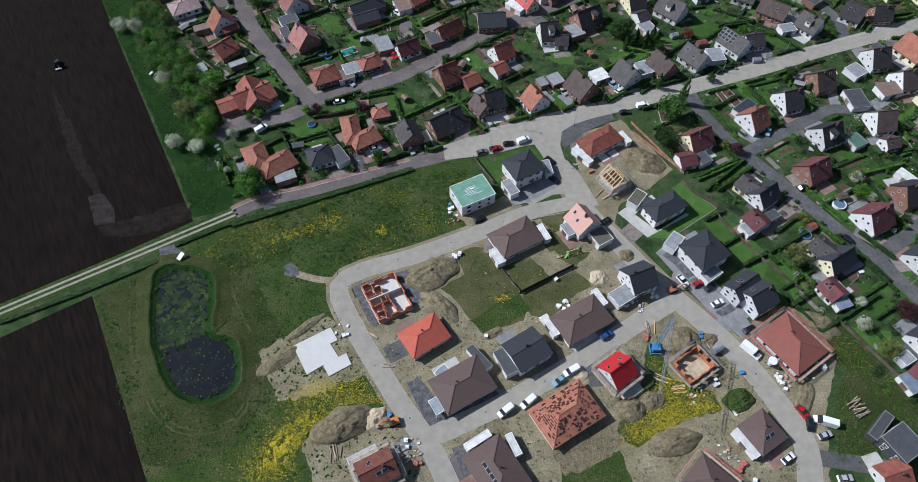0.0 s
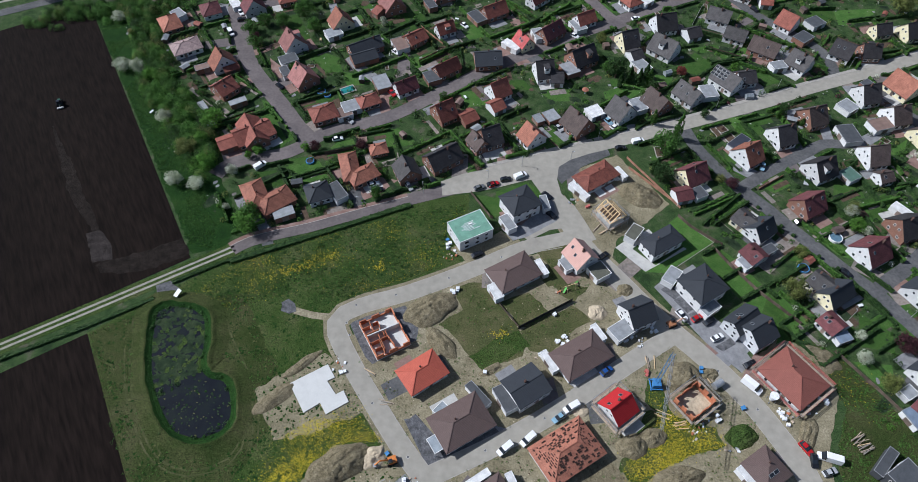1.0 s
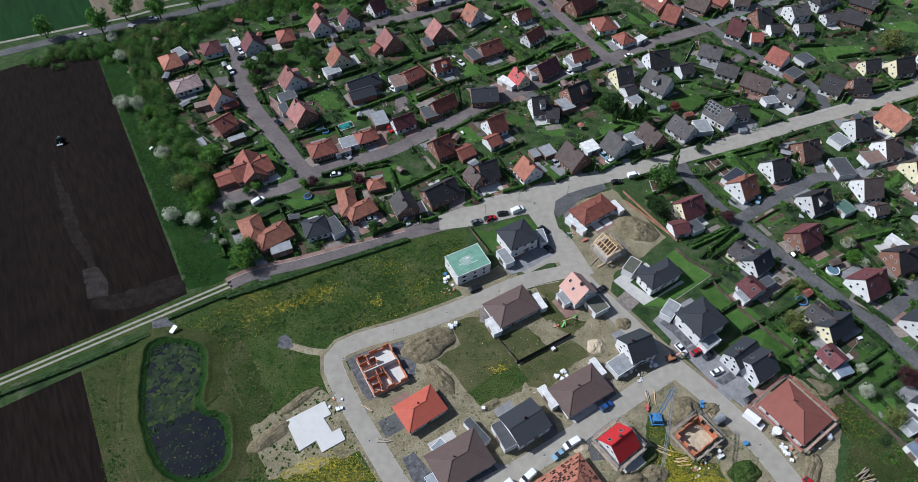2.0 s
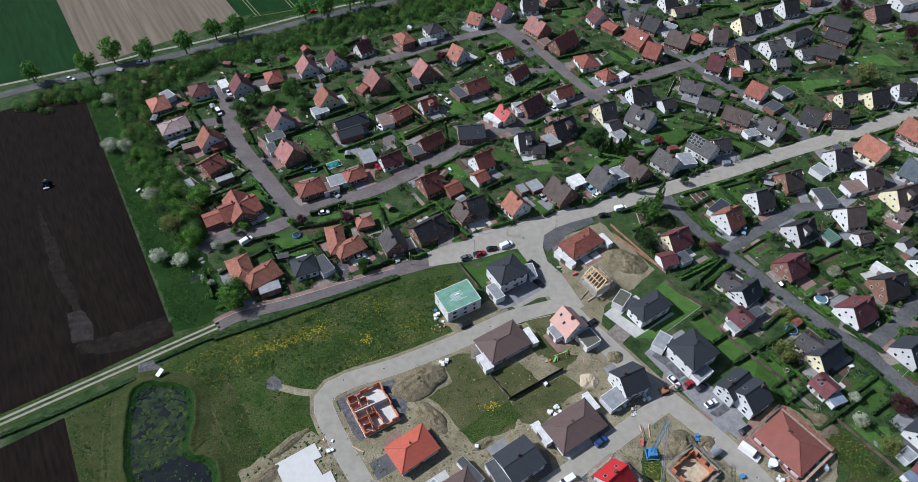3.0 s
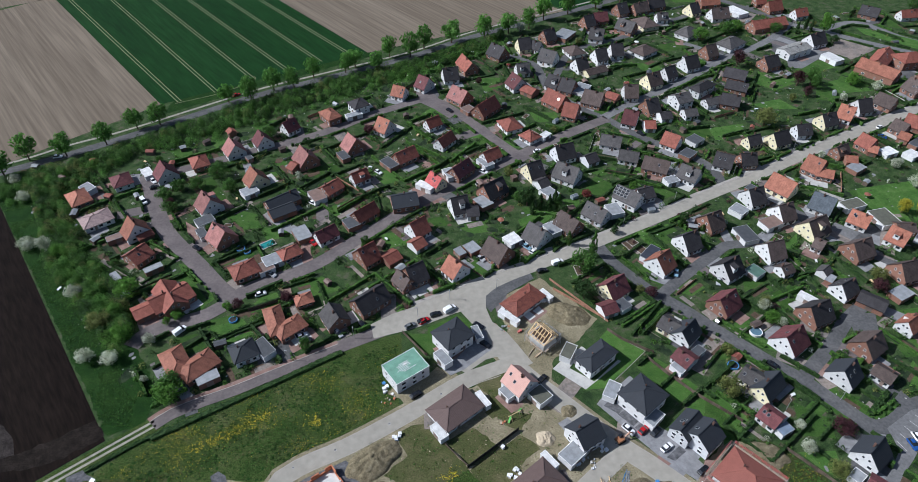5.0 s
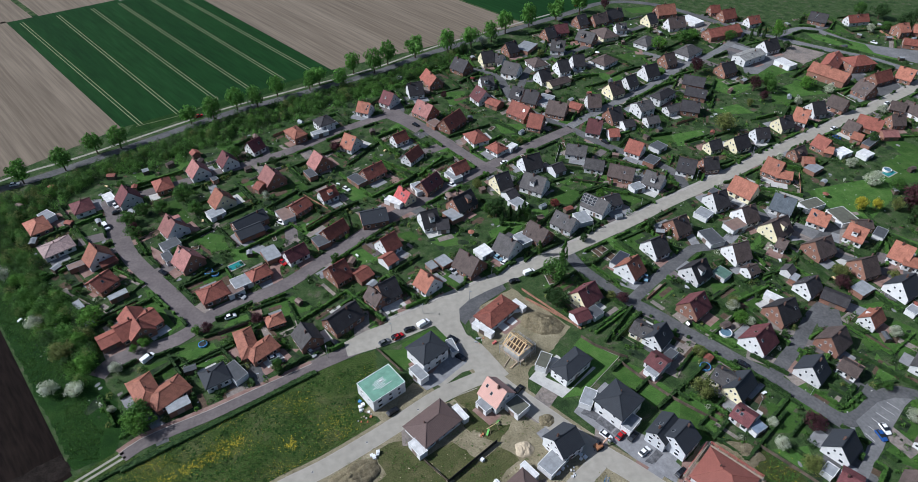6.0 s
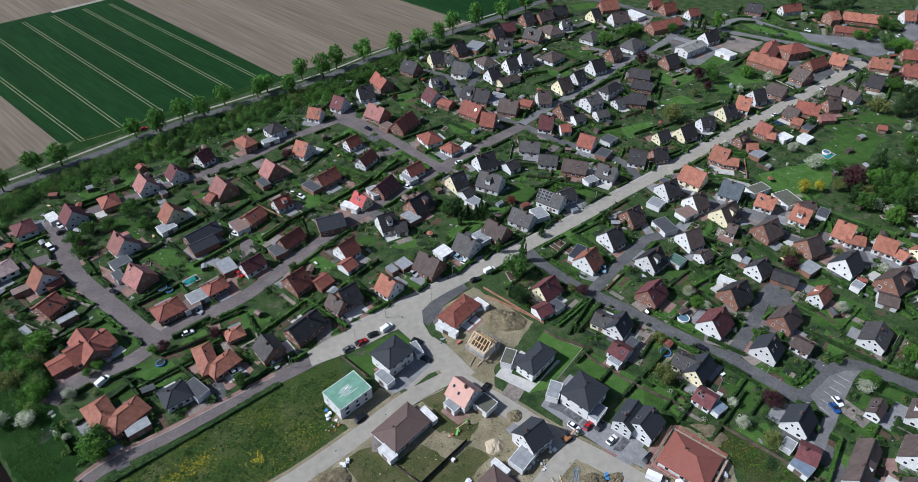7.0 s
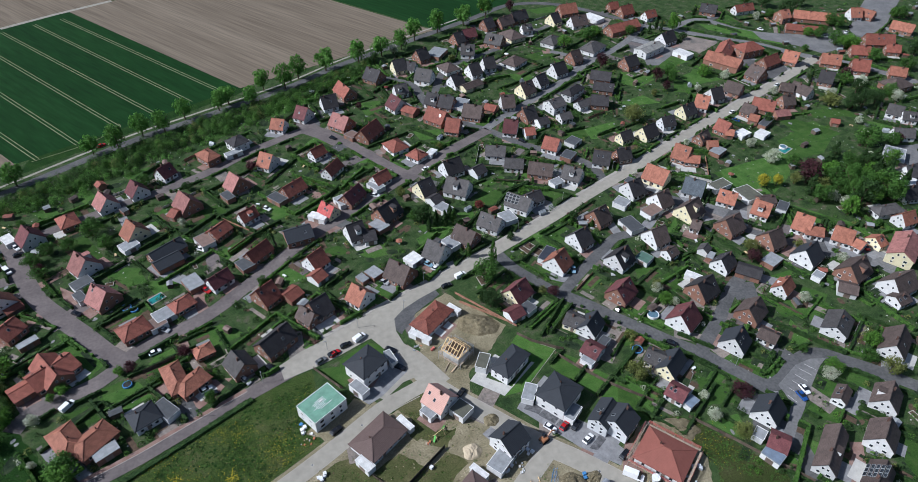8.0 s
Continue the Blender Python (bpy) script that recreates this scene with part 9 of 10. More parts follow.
def plot_beds(name, count, seed, mat, label, z):
    """Straight beds and strips laid along the edges of the plots, in one mesh."""
    q, bm, made, tries = random.Random(seed), bmesh.new(), 0, 0
    while made < count and tries < count * 8:
        tries += 1
        hx, hy, rot, L, W, small = q.choice(PLOTS)
        c, s = math.cos(math.radians(rot)), math.sin(math.radians(rot))
        u, v = q.choice((-1, 1)) * (L / 2 + q.uniform(1.5, 4.5)), q.uniform(-1, 1) * (W / 2 + 8)
        a, b = q.uniform(0.5, 1.6), q.uniform(1.5, 5.0)
        if q.random() < 0.5:
            u, v, a, b = q.uniform(-1, 1) * L / 2, q.choice((-1, 1)) * (W / 2 + q.uniform(2.5, 8)), b, a
        x, y = hx + u * c - v * s, hy + u * s + v * c
        if not free(x, y, 0.8, False):
            continue
        k = z + q.uniform(0, 0.01)
        bm.faces.new([bm.verts.new((x + p * c - r * s, y + p * s + r * c, k)) for p, r in ((-a, -b), (a, -b + q.uniform(-0.4, 0.4)), (a, b), (-a, b + q.uniform(-0.4, 0.4)))])
        made += 1
    return tagged(part(name, bm, mat), label, "", "", "stuff")


plot_beds("flower_beds", 420, 151, soil_bed, "dug garden beds of brown soil along the plots", 0.062)
plot_beds("gravel_strips", 260, 152, gravel_brown, "strips of brown gravel along the plots", 0.066)
plot_beds("dark_planting", 360, 153, weed, "dark ground-covering plants in beds", 0.07)


def hedge_rows(seed, chance, mat, label):
    """Clipped hedges on the plot boundaries: an uneven solid core with leaves on it, in one mesh."""
    q, verts, faces = random.Random(seed), [], []
    for hx, hy, rot, L, W, small in PLOTS:
        c, s = math.cos(math.radians(rot)), math.sin(math.radians(rot))
        a, b = L / 2 + q.uniform(3.8, 5.2), W / 2 + q.uniform(7, 9.5)
        for (u0, v0), (u1, v1) in (((-a, -b), (-a, b)), ((a, -b), (a, b)), ((-a, b), (a, b)), ((-a, -b), (a, -b))):
            if q.random() > chance:
                continue
            h, w = q.uniform(0.8, 1.9), q.uniform(0.35, 0.55)
            n = max(2, int(math.hypot(u1 - u0, v1 - v0) / 1.0))
            d = Vector((u1 - u0, v1 - v0)).normalized()
            for i in range(n):
                t = (i + 0.5) / n
                u, v = u0 + (u1 - u0) * t, v0 + (v1 - v0) * t
                if not free(hx + u * c - v * s, hy + u * s + v * c, 0.6, False):
                    continue
                hh, ww, g = h * q.uniform(0.85, 1.12), w * q.uniform(0.8, 1.2), 0.54
                m = len(verts)
                for z, k in ((0, 1.05), (hh, 0.85)):
                    for e, f in ((-g, -ww * k), (g, -ww * k), (g, ww * k), (-g, ww * k)):
                        p, r = u + d.x * e - d.y * f, v + d.y * e + d.x * f
                        verts.append((hx + p * c - r * s, hy + p * s + r * c, z))
                faces += [(m + 4, m + 5, m + 6, m + 7), (m, m + 1, m + 5, m + 4), (m + 1, m + 2, m + 6, m + 5), (m + 2, m + 3, m + 7, m + 6), (m + 3, m, m + 4, m + 7)]
                for _ in range(9):
                    p, r, z = u + q.uniform(-0.6, 0.6), v + q.uniform(-0.6, 0.6), hh * q.uniform(0.5, 1.12)
                    o = Vector((hx + p * c - r * s, hy + p * s + r * c, z))
                    e = Vector((q.gauss(0, 1), q.gauss(0, 1), q.gauss(0, 1))).normalized()
                    f = e.orthogonal().normalized()
                    m, k = len(verts), q.uniform(0.12, 0.26)
                    verts += [tuple(o + e * k), tuple(o + f * k), tuple(o - e * k), tuple(o - f * k)]
                    faces.append((m, m + 1, m + 2, m + 3))
    me = bpy.data.meshes.new("boundary_hedges")
    me.from_pydata(verts, [], faces)
    me.materials.append(mat)
    return tagged(new("boundary_hedges", me), label, "hedge", "", "stuff")


hedge_rows(161, 0.34, MATS["leaf_dark"], "dark clipped hedges on garden boundaries")
hedge_rows(162, 0.18, MATS["leaf_green"], "green clipped hedges on garden boundaries")
for key, n, seed in (("green", 1500, 3), ("dark", 1700, 4), ("olive", 420, 5), ("lime", 480, 6), ("copper", 100, 7), ("blossom", 130, 9)):
    places = plot_spots(int(n * 0.72), seed, 0.6) + scatter(VILLAGE, int(n * 0.28), seed, 0.9)
    spots = [(x, y, pick.uniform(0.45, 1.5), pick.uniform(0.6, 2.4)) for x, y in places]
    stuff("garden_shrubs", spots, MATS["leaf_" + key], "garden shrubs and perennials between houses", 0.18, 58, seed)
for key, n, seed in (("green", 150, 13), ("dark", 70, 14), ("lime", 60, 15), ("bright", 40, 17), ("olive", 40, 16)):
    spots = [(x, y, pick.uniform(1.6, 3.2), pick.uniform(3, 6)) for x, y in scatter(BELT, n, seed, 1.0, False)]
    stuff("thicket", spots, MATS["leaf_" + key], "dense green thicket of bushes and trees", 0.15, 160, seed)
for key, n, seed in (("green", 330, 23), ("dark", 130, 24), ("lime", 130, 25), ("olive", 60, 26)):
    spots = [(x, y, pick.uniform(1.6, 3.0), pick.uniform(3, 5.5)) for x, y in scatter(ROAD_BELT, n, seed, 1.5, False)]
    stuff("thicket", spots, MATS["leaf_" + key], "dense green hedge belt along the road", 0.16, 140, seed)

for key, n, seed in (("bright", 190, 27), ("green", 150, 28)):
    spots = [(x, y, pick.uniform(1.2, 2.4), pick.uniform(2, 4)) for x, y in scatter([(px + 2.5, py - 6.0) for px, py in ROAD_BELT], n, seed, 1.2, False)]
    stuff("thicket", spots, MATS["leaf_" + key], "fresh green shrubs at the edge of the hedge belt", 0.17, 95, seed)

edge = random.Random(31)
for line, width in ROADS:
    for side in (-1, 1):
        i = edge.randrange(2, 6)
        while i < len(line) - 4:
            k = edge.randrange(2, 4)
            a, b = line[i], line[i + k] if i + k < len(line) else line[-1]
            d = (b - a).normalized() if (b - a).length > 0.1 else Vector((1, 0))
            n = Vector((-d.y, d.x)) * side * (width / 2 + 1.9)
            p, q = a + n, b + n
            m = (p + q) / 2
            if inside(m.x, m.y, VILLAGE) and all(free(*(p.lerp(q, t)), 0.7, False) for t in (0, 0.5, 1)):
                hedge([tuple(p), tuple(q)], 0.9, edge.uniform(1.0, 1.8), edge.choice(("leaf_green", "leaf_dark")))
            i += k + edge.randrange(1, 4)
for hx, hy, rot, L, W, small in HOUSES:
    if small or not inside(hx, hy, VILLAGE):
        continue
    c, s = math.cos(math.radians(rot)), math.sin(math.radians(rot))
    for u0, v0, u1, v1 in ((-L / 2 - 4, -8, -L / 2 - 4, 9), (L / 2 + 4, -9, L / 2 + 4, 8), (-6, W / 2 + 8, 7, W / 2 + 8), (-7, -W / 2 - 8, 6, -W / 2 - 8)):
        if edge.random() < 0.55:
            p, q = (Vector((hx + u * c - v * s, hy + u * s + v * c)) for u, v in ((u0, v0), (u1, v1)))
            if all(free(*(p.lerp(q, t)), 0.6, False) for t in (0, 0.25, 0.5, 0.75, 1)):
                if edge.random() < 0.75:
                    hedge([tuple(p), tuple(q)], 0.8, edge.uniform(1.0, 2.0), edge.choice(("leaf_green", "leaf_dark", "leaf_dark")))
                else:
                    fence([tuple(p), tuple(q)], edge.uniform(0.9, 1.6), edge.choice((fence_wood, wall_brick, concrete)), "low garden fence between two plots", step=6.0)

car(13.2, 60.0, -142, "white", "van")
car(19.8, 62.6, -140, "white", "van")
car(29.1, 68.9, -145, "lightblue", "car")
car(33.1, 72.0, -151, "white", "van")
car(44.9, 83.4, 34, "blue", "car")
car(76.4, 101.5, 30, "red", "car")
car(71.7, 102.5, -58, "white", "car")
car(79.9, 100.2, 31, "black", "car")
car(81.1, 94.5, 25, "white", "car")
car(88.8, 85.4, 24, "black", "car")
car(97.5, 59.7, -60, "red", "car")
car(98.6, 56.2, -98, "black", "car")
car(103.0, 56.8, 162, "white", "truck")
car(101.9, 53.1, 17, "silver", "car")
car(89.9, 46.8, 32, "white", "car")
car(103.7, 41.5, 5, "silver", "car")
car(6.9, 126.6, 27, "black", "car")
car(8.4, 156.8, 22, "grey", "car")
car(13.7, 158.4, 25, "red", "car")
car(18.4, 160.8, 12, "black", "car")
car(23.9, 162.5, 28, "white", "van")
car(33.8, 143.8, -47, "black", "car")
car(33.0, 152.7, -43, "black", "car")
car(49.8, 125.8, 37, "black", "car")
car(87.4, 78.3, -47, "white", "truck")
car(71.0, 180.4, 16, "white", "van")
car(63.7, 176.9, 9, "black", "car")
car(61.0, 191.8, -56, "lightblue", "car")
car(63.1, 187.7, -47, "white", "car")
car(40.8, 187.9, -53, "silver", "car")
car(50.1, 238.1, 16, "white", "car")
car(53.8, 247.5, -40, "white", "car")
car(83.8, 260.6, 18, "white", "car")
car(116.0, 166.7, -116, "lightblue", "car")
car(130.3, 159.4, -114, "silver", "car")
car(-101.0, 266.2, -56, "white", "car")
car(-99.4, 260.8, 21, "black", "car")
car(-102.4, 250.7, -59, "white", "van")
car(-26.7, 236.5, -47, "white", "car")
car(-26.7, 209.2, -54, "red", "car")
car(-74.3, 213.9, -45, "black", "car")
car(4.0, 255.7, -51, "white", "car")
car(-69.6, 344.3, 30, "red", "car")
car(-74.4, 168.3, 44, "white", "van")
car(-46.6, 182.5, 15, "white", "car")
car(-30.8, 158.6, 22, "white", "car")
car(-29.2, 156.1, 8, "black", "car")
car(-17.6, 157.5, -60, "silver", "car")
car(-8.8, 160.2, -58, "black", "car")
car(-43.0, 192.8, -42, "silver", "car")
car(156.9, 82.7, -92, "blue", "car")
car(159.8, 84.5, -94, "white", "car")
car(130.0, 118.3, -49, "black", "car")
car(121.6, 140.2, 17, "black", "car")
car(240.5, 133.4, -102, "red", "car")
car(197.1, 454.5, -56, "red", "car")
car(37.7, 291.8, -3, "white", "car")
car(140.9, 267.5, -61, "black", "car")
car(46.7, 307.2, -52, "black", "car")
car(316.1, 270.4, 22, "white", "car")
car(354.5, 283.7, -85, "black", "car")
car(369.3, 293.4, -52, "black", "car")
car(267.5, 252.4, 16, "white", "car")
car(262.7, 243.8, -46, "blue", "car")
car(422.6, 318.7, 22, "white", "car")
car(433.3, 325.4, 19, "black", "car")
car(401.7, 318.0, -54, "silver", "car")
car(404.6, 312.7, -34, "black", "car")
car(368.7, 345.4, -58, "white", "car")
car(348.5, 317.3, -43, "green", "car")
car(-151.2, 295.2, 6, "white", "car")
car(-181.6, 281.1, -8, "white", "car")
car(13.3, 158.4, 10, "black", "car")
shell_house(-22.7, 96.2, -61.7, 13.8, 11.3, 2.2, [((-1.07, -5.33), (-0.58, 5.33)), ((-6.62, -2.63), (-1.79, -2.78)), ((-4.1, -5.33), (-4.03, -3.12)), ((-1.75, -5.33), (-1.68, -1.09)), ((-4.4, -2.02), (-4.35, -0.28)), ((-4.35, -0.28), (-2.27, -0.42)), ((-0.21, -2.02), (5.47, -2.23)), ((1.65, -5.05), (1.79, 0.4)), ((2.08, -2.53), (6.38, -2.78)), ((-0.27, 0.35), (2.65, 0.27)), ((1.79, 0.4), (5.49, 0.95)), ((4.2, -4.88), (4.32, -2.36)), ((-0.4, -0.47), (0.77, -0.33))], "roofless ground-floor walls of orange hollow brick on a slab")
shell_house(68.9, 73.2, 34.3, 9.3, 7.5, 3.0, [], "roofless house shell of orange hollow brick with sandy floor")
scaffold(68.9, 73.2, 34.3, 9.9, 8.1, 2.6)
roof_frame(54.2, 141.8, -58.8, 7.7, 7.2, 4.3, 42)
scaffold(54.2, 141.8, -58.8, 7.7, 7.2, 3.4)
hip_house(30.1, 58.6, 31.2, 18.1, 12.7, 2.9, 25, "o", "w")
tile_gaps(30.1, 58.6, 31.2, 18.1, 12.7, 2.9, 25)
scaffold(99.4, 79.9, -55.9, 16.3, 14.2, 2.4, red_board)
scaffold(66.3, 40.1, -44.0, 11.3, 10.8, 2.4, red_board)
scaffold(45.9, 70.7, 35.7, 8.7, 9.3, 4)
scaffold(-21.9, 43.1, 27.5, 10.7, 9.1, 3.4)
sheet("foundation_slab", [(-50.1, 80.0), (-39.4, 86.2), (-36.8, 81.9), (-39.0, 80.8), (-36.0, 76.5), (-33.8, 77.7), (-31.9, 74.2), (-38.2, 70.4), (-40.3, 73.9), (-44.7, 70.9)], 0.35, white_slab, label="white L-shaped concrete foundation slab", thick=0.35)
crane(59.0, 79.0, 20.5, -7.1, -20.9, 19.5)
heap(-8.7, 105.4, 25, 9.5, 5.2, 2.9, heap_mat, 1, "uneven mound of excavated brown soil")
heap(-5.0, 93.3, -50, 6.5, 3.2, 1.8, heap_mat, 4, "uneven mound of excavated brown soil")
heap(-32.8, 56.3, 25, 9, 5, 3.4, heap_mat, 7, "uneven mound of excavated brown soil")
heap(-23.8, 57.9, 30, 4, 3, 1.6, sand, 10, "low mound of pale building sand")
heap(67.8, 81.8, -20, 6, 5, 3.2, heap_mat, 13, "uneven mound of excavated brown soil")
heap(66.4, 79.0, 0, 2.5, 2, 1.4, sand, 16, "low mound of pale building sand")
heap(67.0, 153.2, -30, 8, 5.5, 3.2, heap_mat, 19, "uneven mound of excavated brown soil")
heap(49.2, 60.6, 10, 4.5, 3.5, 2.4, heap_mat, 22, "uneven mound of excavated brown soil")
heap(55.3, 63.2, 10, 4, 3, 2, heap_mat, 25, "uneven mound of excavated brown soil")
heap(59.6, 51.1, 15, 8, 3.6, 2.6, heap_mat, 28, "uneven mound of excavated brown soil")
heap(45.0, 103.9, 20, 3, 3, 1.6, sand, 31, "low mound of pale building sand")
heap(55.2, 112.4, 10, 2.8, 2.4, 1.4, heap_mat, 34, "uneven mound of excavated brown soil")
heap(75.9, 82.4, 10, 3, 2, 1.2, heap_mat, 37, "uneven mound of excavated brown soil")
heap(-53.9, 75.6, 40, 8, 2.5, 1.2, heap_mat, 40, "uneven mound of excavated brown soil")
heap(-47.5, 86.2, 40, 7, 1.6, 0.9, heap_mat, 43, "uneven mound of excavated brown soil")
heap(110.4, 87.4, -30, 7, 4, 1.6, heap_mat, 46, "uneven mound of excavated brown soil")
heap(99.9, 64.1, 60, 6, 2.5, 1.1, heap_mat, 49, "uneven mound of excavated brown soil")
heap(30.3, 51.1, 15, 7, 3, 0.5, heap_mat, 52, "uneven mound of excavated brown soil")
heap(45.9, 71.1, 0, 3, 2.5, 1, sand, 55, "low mound of pale building sand")
heap(35.6, 71.1, 0, 2.5, 2, 1, sand, 58, "low mound of pale building sand")
heap(10.1, 84.3, 30, 4, 1.5, 0.8, heap_mat, 61, "uneven mound of excavated brown soil")
heap(80.6, 63.2, 20, 5, 3.5, 1.8, meadow, 91, "soil mound grown over with green weeds")
pile(-1.1, 111.6, 0, "pallet", 5, 0)
pile(93.5, 74.9, 37, "drum", 2, 1)
pile(93.9, 68.5, 74, "pallet", 6, 2)
pile(96.6, 70.3, 111, "rubble", 14, 3)
pile(106.7, 73.4, 148, "pallet", 4, 4)
pile(102.0, 71.2, 5, "rubble", 10, 5)
pile(53.6, 94.4, 42, "pallet", 5, 6)
pile(56.2, 93.4, 79, "rubble", 8, 7)
pile(61.5, 97.6, 116, "pallet", 3, 8)
pile(31.4, 93.3, 153, "pallet", 4, 9)
pile(64.1, 66.7, 10, "timber", 5, 10)
pile(67.0, 64.1, 47, "rubble", 8, 11)
pile(70.8, 66.2, 84, "rubble", 8, 12)
pile(74.7, 68.5, 121, "pallet", 3, 13)
pile(59.4, 69.4, 158, "timber", 4, 14)
pile(82.0, 72.1, 15, "drum", 2, 15)
pile(57.4, 83.4, 52, "tile", 3, 16)
pile(58.7, 86.3, 89, "timber", 4, 17)
pile(58.7, 80.5, 126, "drum", 3, 18)
pile(77.0, 59.8, 163, "rubble", 6, 19)
pile(-13.5, 49.0, 20, "rubble", 22, 20)
pile(-10.9, 45.8, 57, "tile", 3, 21)
pile(-15.2, 50.6, 94, "pallet", 3, 22)
pile(-18.9, 58.8, 131, "drum", 1, 23)
pile(-20.7, 74.7, 168, "timber", 3, 24)
pile(114.0, 60.7, 25, "timber", 16, 25)
pile(-1.8, 127.0, 62, "rubble", 12, 26)
pile(-2.8, 130.7, 99, "pallet", 3, 27)
pile(-3.9, 133.2, 136, "drum", 1, 28)
pile(74.3, 48.3, 173, "rubble", 14, 29)
pile(76.2, 44.7, 30, "tile", 4, 30)
pile(79.2, 42.1, 67, "pallet", 2, 31)
pile(-34.4, 48.1, 104, "timber", 6, 32)
pile(-25.7, 84.2, 141, "timber", 4, 33)
pile(8.3, 83.3, 178, "pallet", 1, 34)
pile(31.3, 102.8, 35, "pallet", 1, 35)
pile(33.9, 111.7, 72, "rubble", 5, 36)
pile(59.8, 160.2, 109, "pallet", 2, 37)
pile(42.6, 150.4, 146, "rubble", 10, 38)
pile(47.6, 147.7, 3, "tile", 2, 39)
pile(50.5, 137.1, 40, "timber", 5, 40)
pile(-35.8, 86.2, 77, "rubble", 10, 41)
pile(-34.6, 83.2, 114, "pallet", 2, 42)
pile(5.4, 71.1, 151, "timber", 5, 43)
pile(25.6, 89.3, 8, "rubble", 6, 44)
pile(34.4, 95.4, 45, "pallet", 4, 45)
pile(73.5, 83.4, 82, "drum", 2, 46)
pile(74.6, 80.5, 119, "timber", 4, 47)
fence([(19.2, 98.1), (37.5, 108.3)], 1.7, screen_black, "black privacy screen fence")
fence([(5.3, 154.2), (12.0, 142.9), (12.8, 142.4)], 1.6, fence_wood, "dark fence beside the lawn")
fence([(65.3, 171.8), (80.6, 146.7)], 1.2, wall_brick, "red-brown wooden board fence")
fence([(79.0, 143.2), (82.6, 138.0), (89.4, 131.8), (91.7, 130.2)], 1.5, fence_wood, "dark wooden garden fence panels")
fence([(87.8, 129.7), (92.6, 120.9), (98.9, 111.0), (108.9, 99.1)], 1.5, fence_wood, "dark wooden garden fence panels")
for ends in (((92.4, 108.1), (105.6, 115.1)), ((88.1, 116.0), (96.8, 121.2)), ((83.8, 126.2), (90.6, 129.9)), ((100.9, 113.5), (104.1, 108.9)), ((112.4, 98.5), (104.0, 93.5))):
    hedge(list(ends), 1.0, 1.5, "leaf_dark")
fence([(116.2, 89.7), (124.1, 77.7), (132.9, 63.6), (137.4, 56.7)], 1.4, fence_wood, "dark fence at the meadow edge")
fence([(13.5, 107.3), (19.4, 98.7)], 1.0, fence_wood, "light wooden garden fence panels")
fence([(65.2, 166.5), (78.8, 149.9)], 1.3, wall_brick, "red-brown wooden board fence")
pool(131.7, 132.9, 2.3, "round white garden pool on lawn", "pool")
pool(116.5, 120.4, 1.9, "blue-rimmed trampoline on lawn", "tramp")
basin(-45.6, 212.0, 28, 5.5, 3.4, "teal rectangular swimming pool with a stone rim")
pool(-56.5, 210.6, 1.9, "dark trampoline on lawn", "tramp")
pool(283.5, 239.3, 1.6, "round garden pool on lawn", "pool")
basin(266.3, 209.6, 20, 7, 4, "blue-green swimming pool with a stone rim")
vegetable_bed(105.7, 187.6, -63, 4.1, 3.9)
vegetable_bed(107.5, 182.8, -64, 5.0, 4.2)
vegetable_bed(103.1, 185.7, -71, 5.7, 2.6)
pool(-55.9, 170.7, 1.6, "dark trampoline on lawn", "tramp")
pool(-53.7, 208.3, 1.5, "dark trampoline on lawn", "tramp")
pool(266.7, 211.3, 2.0, "round garden pool on lawn", "pool")
tractor(-163.0, 203.4, 112)
info_board(-91.1, 111.3, 60)


def flowers(poly, count, seed, size=0.16):
    q, verts, faces = random.Random(seed), [], []
    xs, ys = [p[0] for p in poly], [p[1] for p in poly]
    centres = [(q.uniform(min(xs), max(xs)), q.uniform(min(ys), max(ys))) for _ in range(count // 110)]
    while len(faces) < count:
        cx, cy = q.choice(centres)
        x, y = q.gauss(cx, 3.6), q.gauss(cy, 2.2)
        if q.random() < 0.12:
            x, y = q.uniform(min(xs), max(xs)), q.uniform(min(ys), max(ys))
        if not inside(x, y, poly):
            continue
        w, i = size * q.uniform(0.6, 1.3), len(verts)
        verts += [(x - w, y, 0.2), (x, y - w, 0.22), (x + w, y, 0.2), (x, y + w, 0.22)]
        faces.append((i, i + 1, i + 2, i + 3))
    me = bpy.data.meshes.new("dandelions")
    me.from_pydata(verts, [], faces)
    me.materials.append(flower_mat)
    return tagged(new("dandelions", me), "yellow dandelions in the meadow", "flowers", "", "stuff")


def flower_drift(x, y, rot, a, b, count, seed, size):
    """A drift of dandelions, thick in the middle and thinning outwards."""
    q, verts, faces = random.Random(seed), [], []
    c, s = math.cos(math.radians(rot)), math.sin(math.radians(rot))
    for _ in range(count):
        u, v, w = q.gauss(0, a), q.gauss(0, b), size * q.uniform(0.5, 1.3)
        if noise.noise(Vector((u * 0.6, v * 0.6, seed))) < -0.12:
            continue
        px, py, i = x + u * c - v * s, y + u * s + v * c, len(verts)
        verts += [(px - w, py, 0.2), (px, py - w, 0.23), (px + w, py, 0.2), (px, py + w, 0.23)]
        faces.append((i, i + 1, i + 2, i + 3))
    me = bpy.data.meshes.new("dandelions")
    me.from_pydata(verts, [], faces)
    me.materials.append(flower_mat)
    return tagged(new("dandelions", me), "thick drift of yellow dandelions", "flowers", "", "stuff")


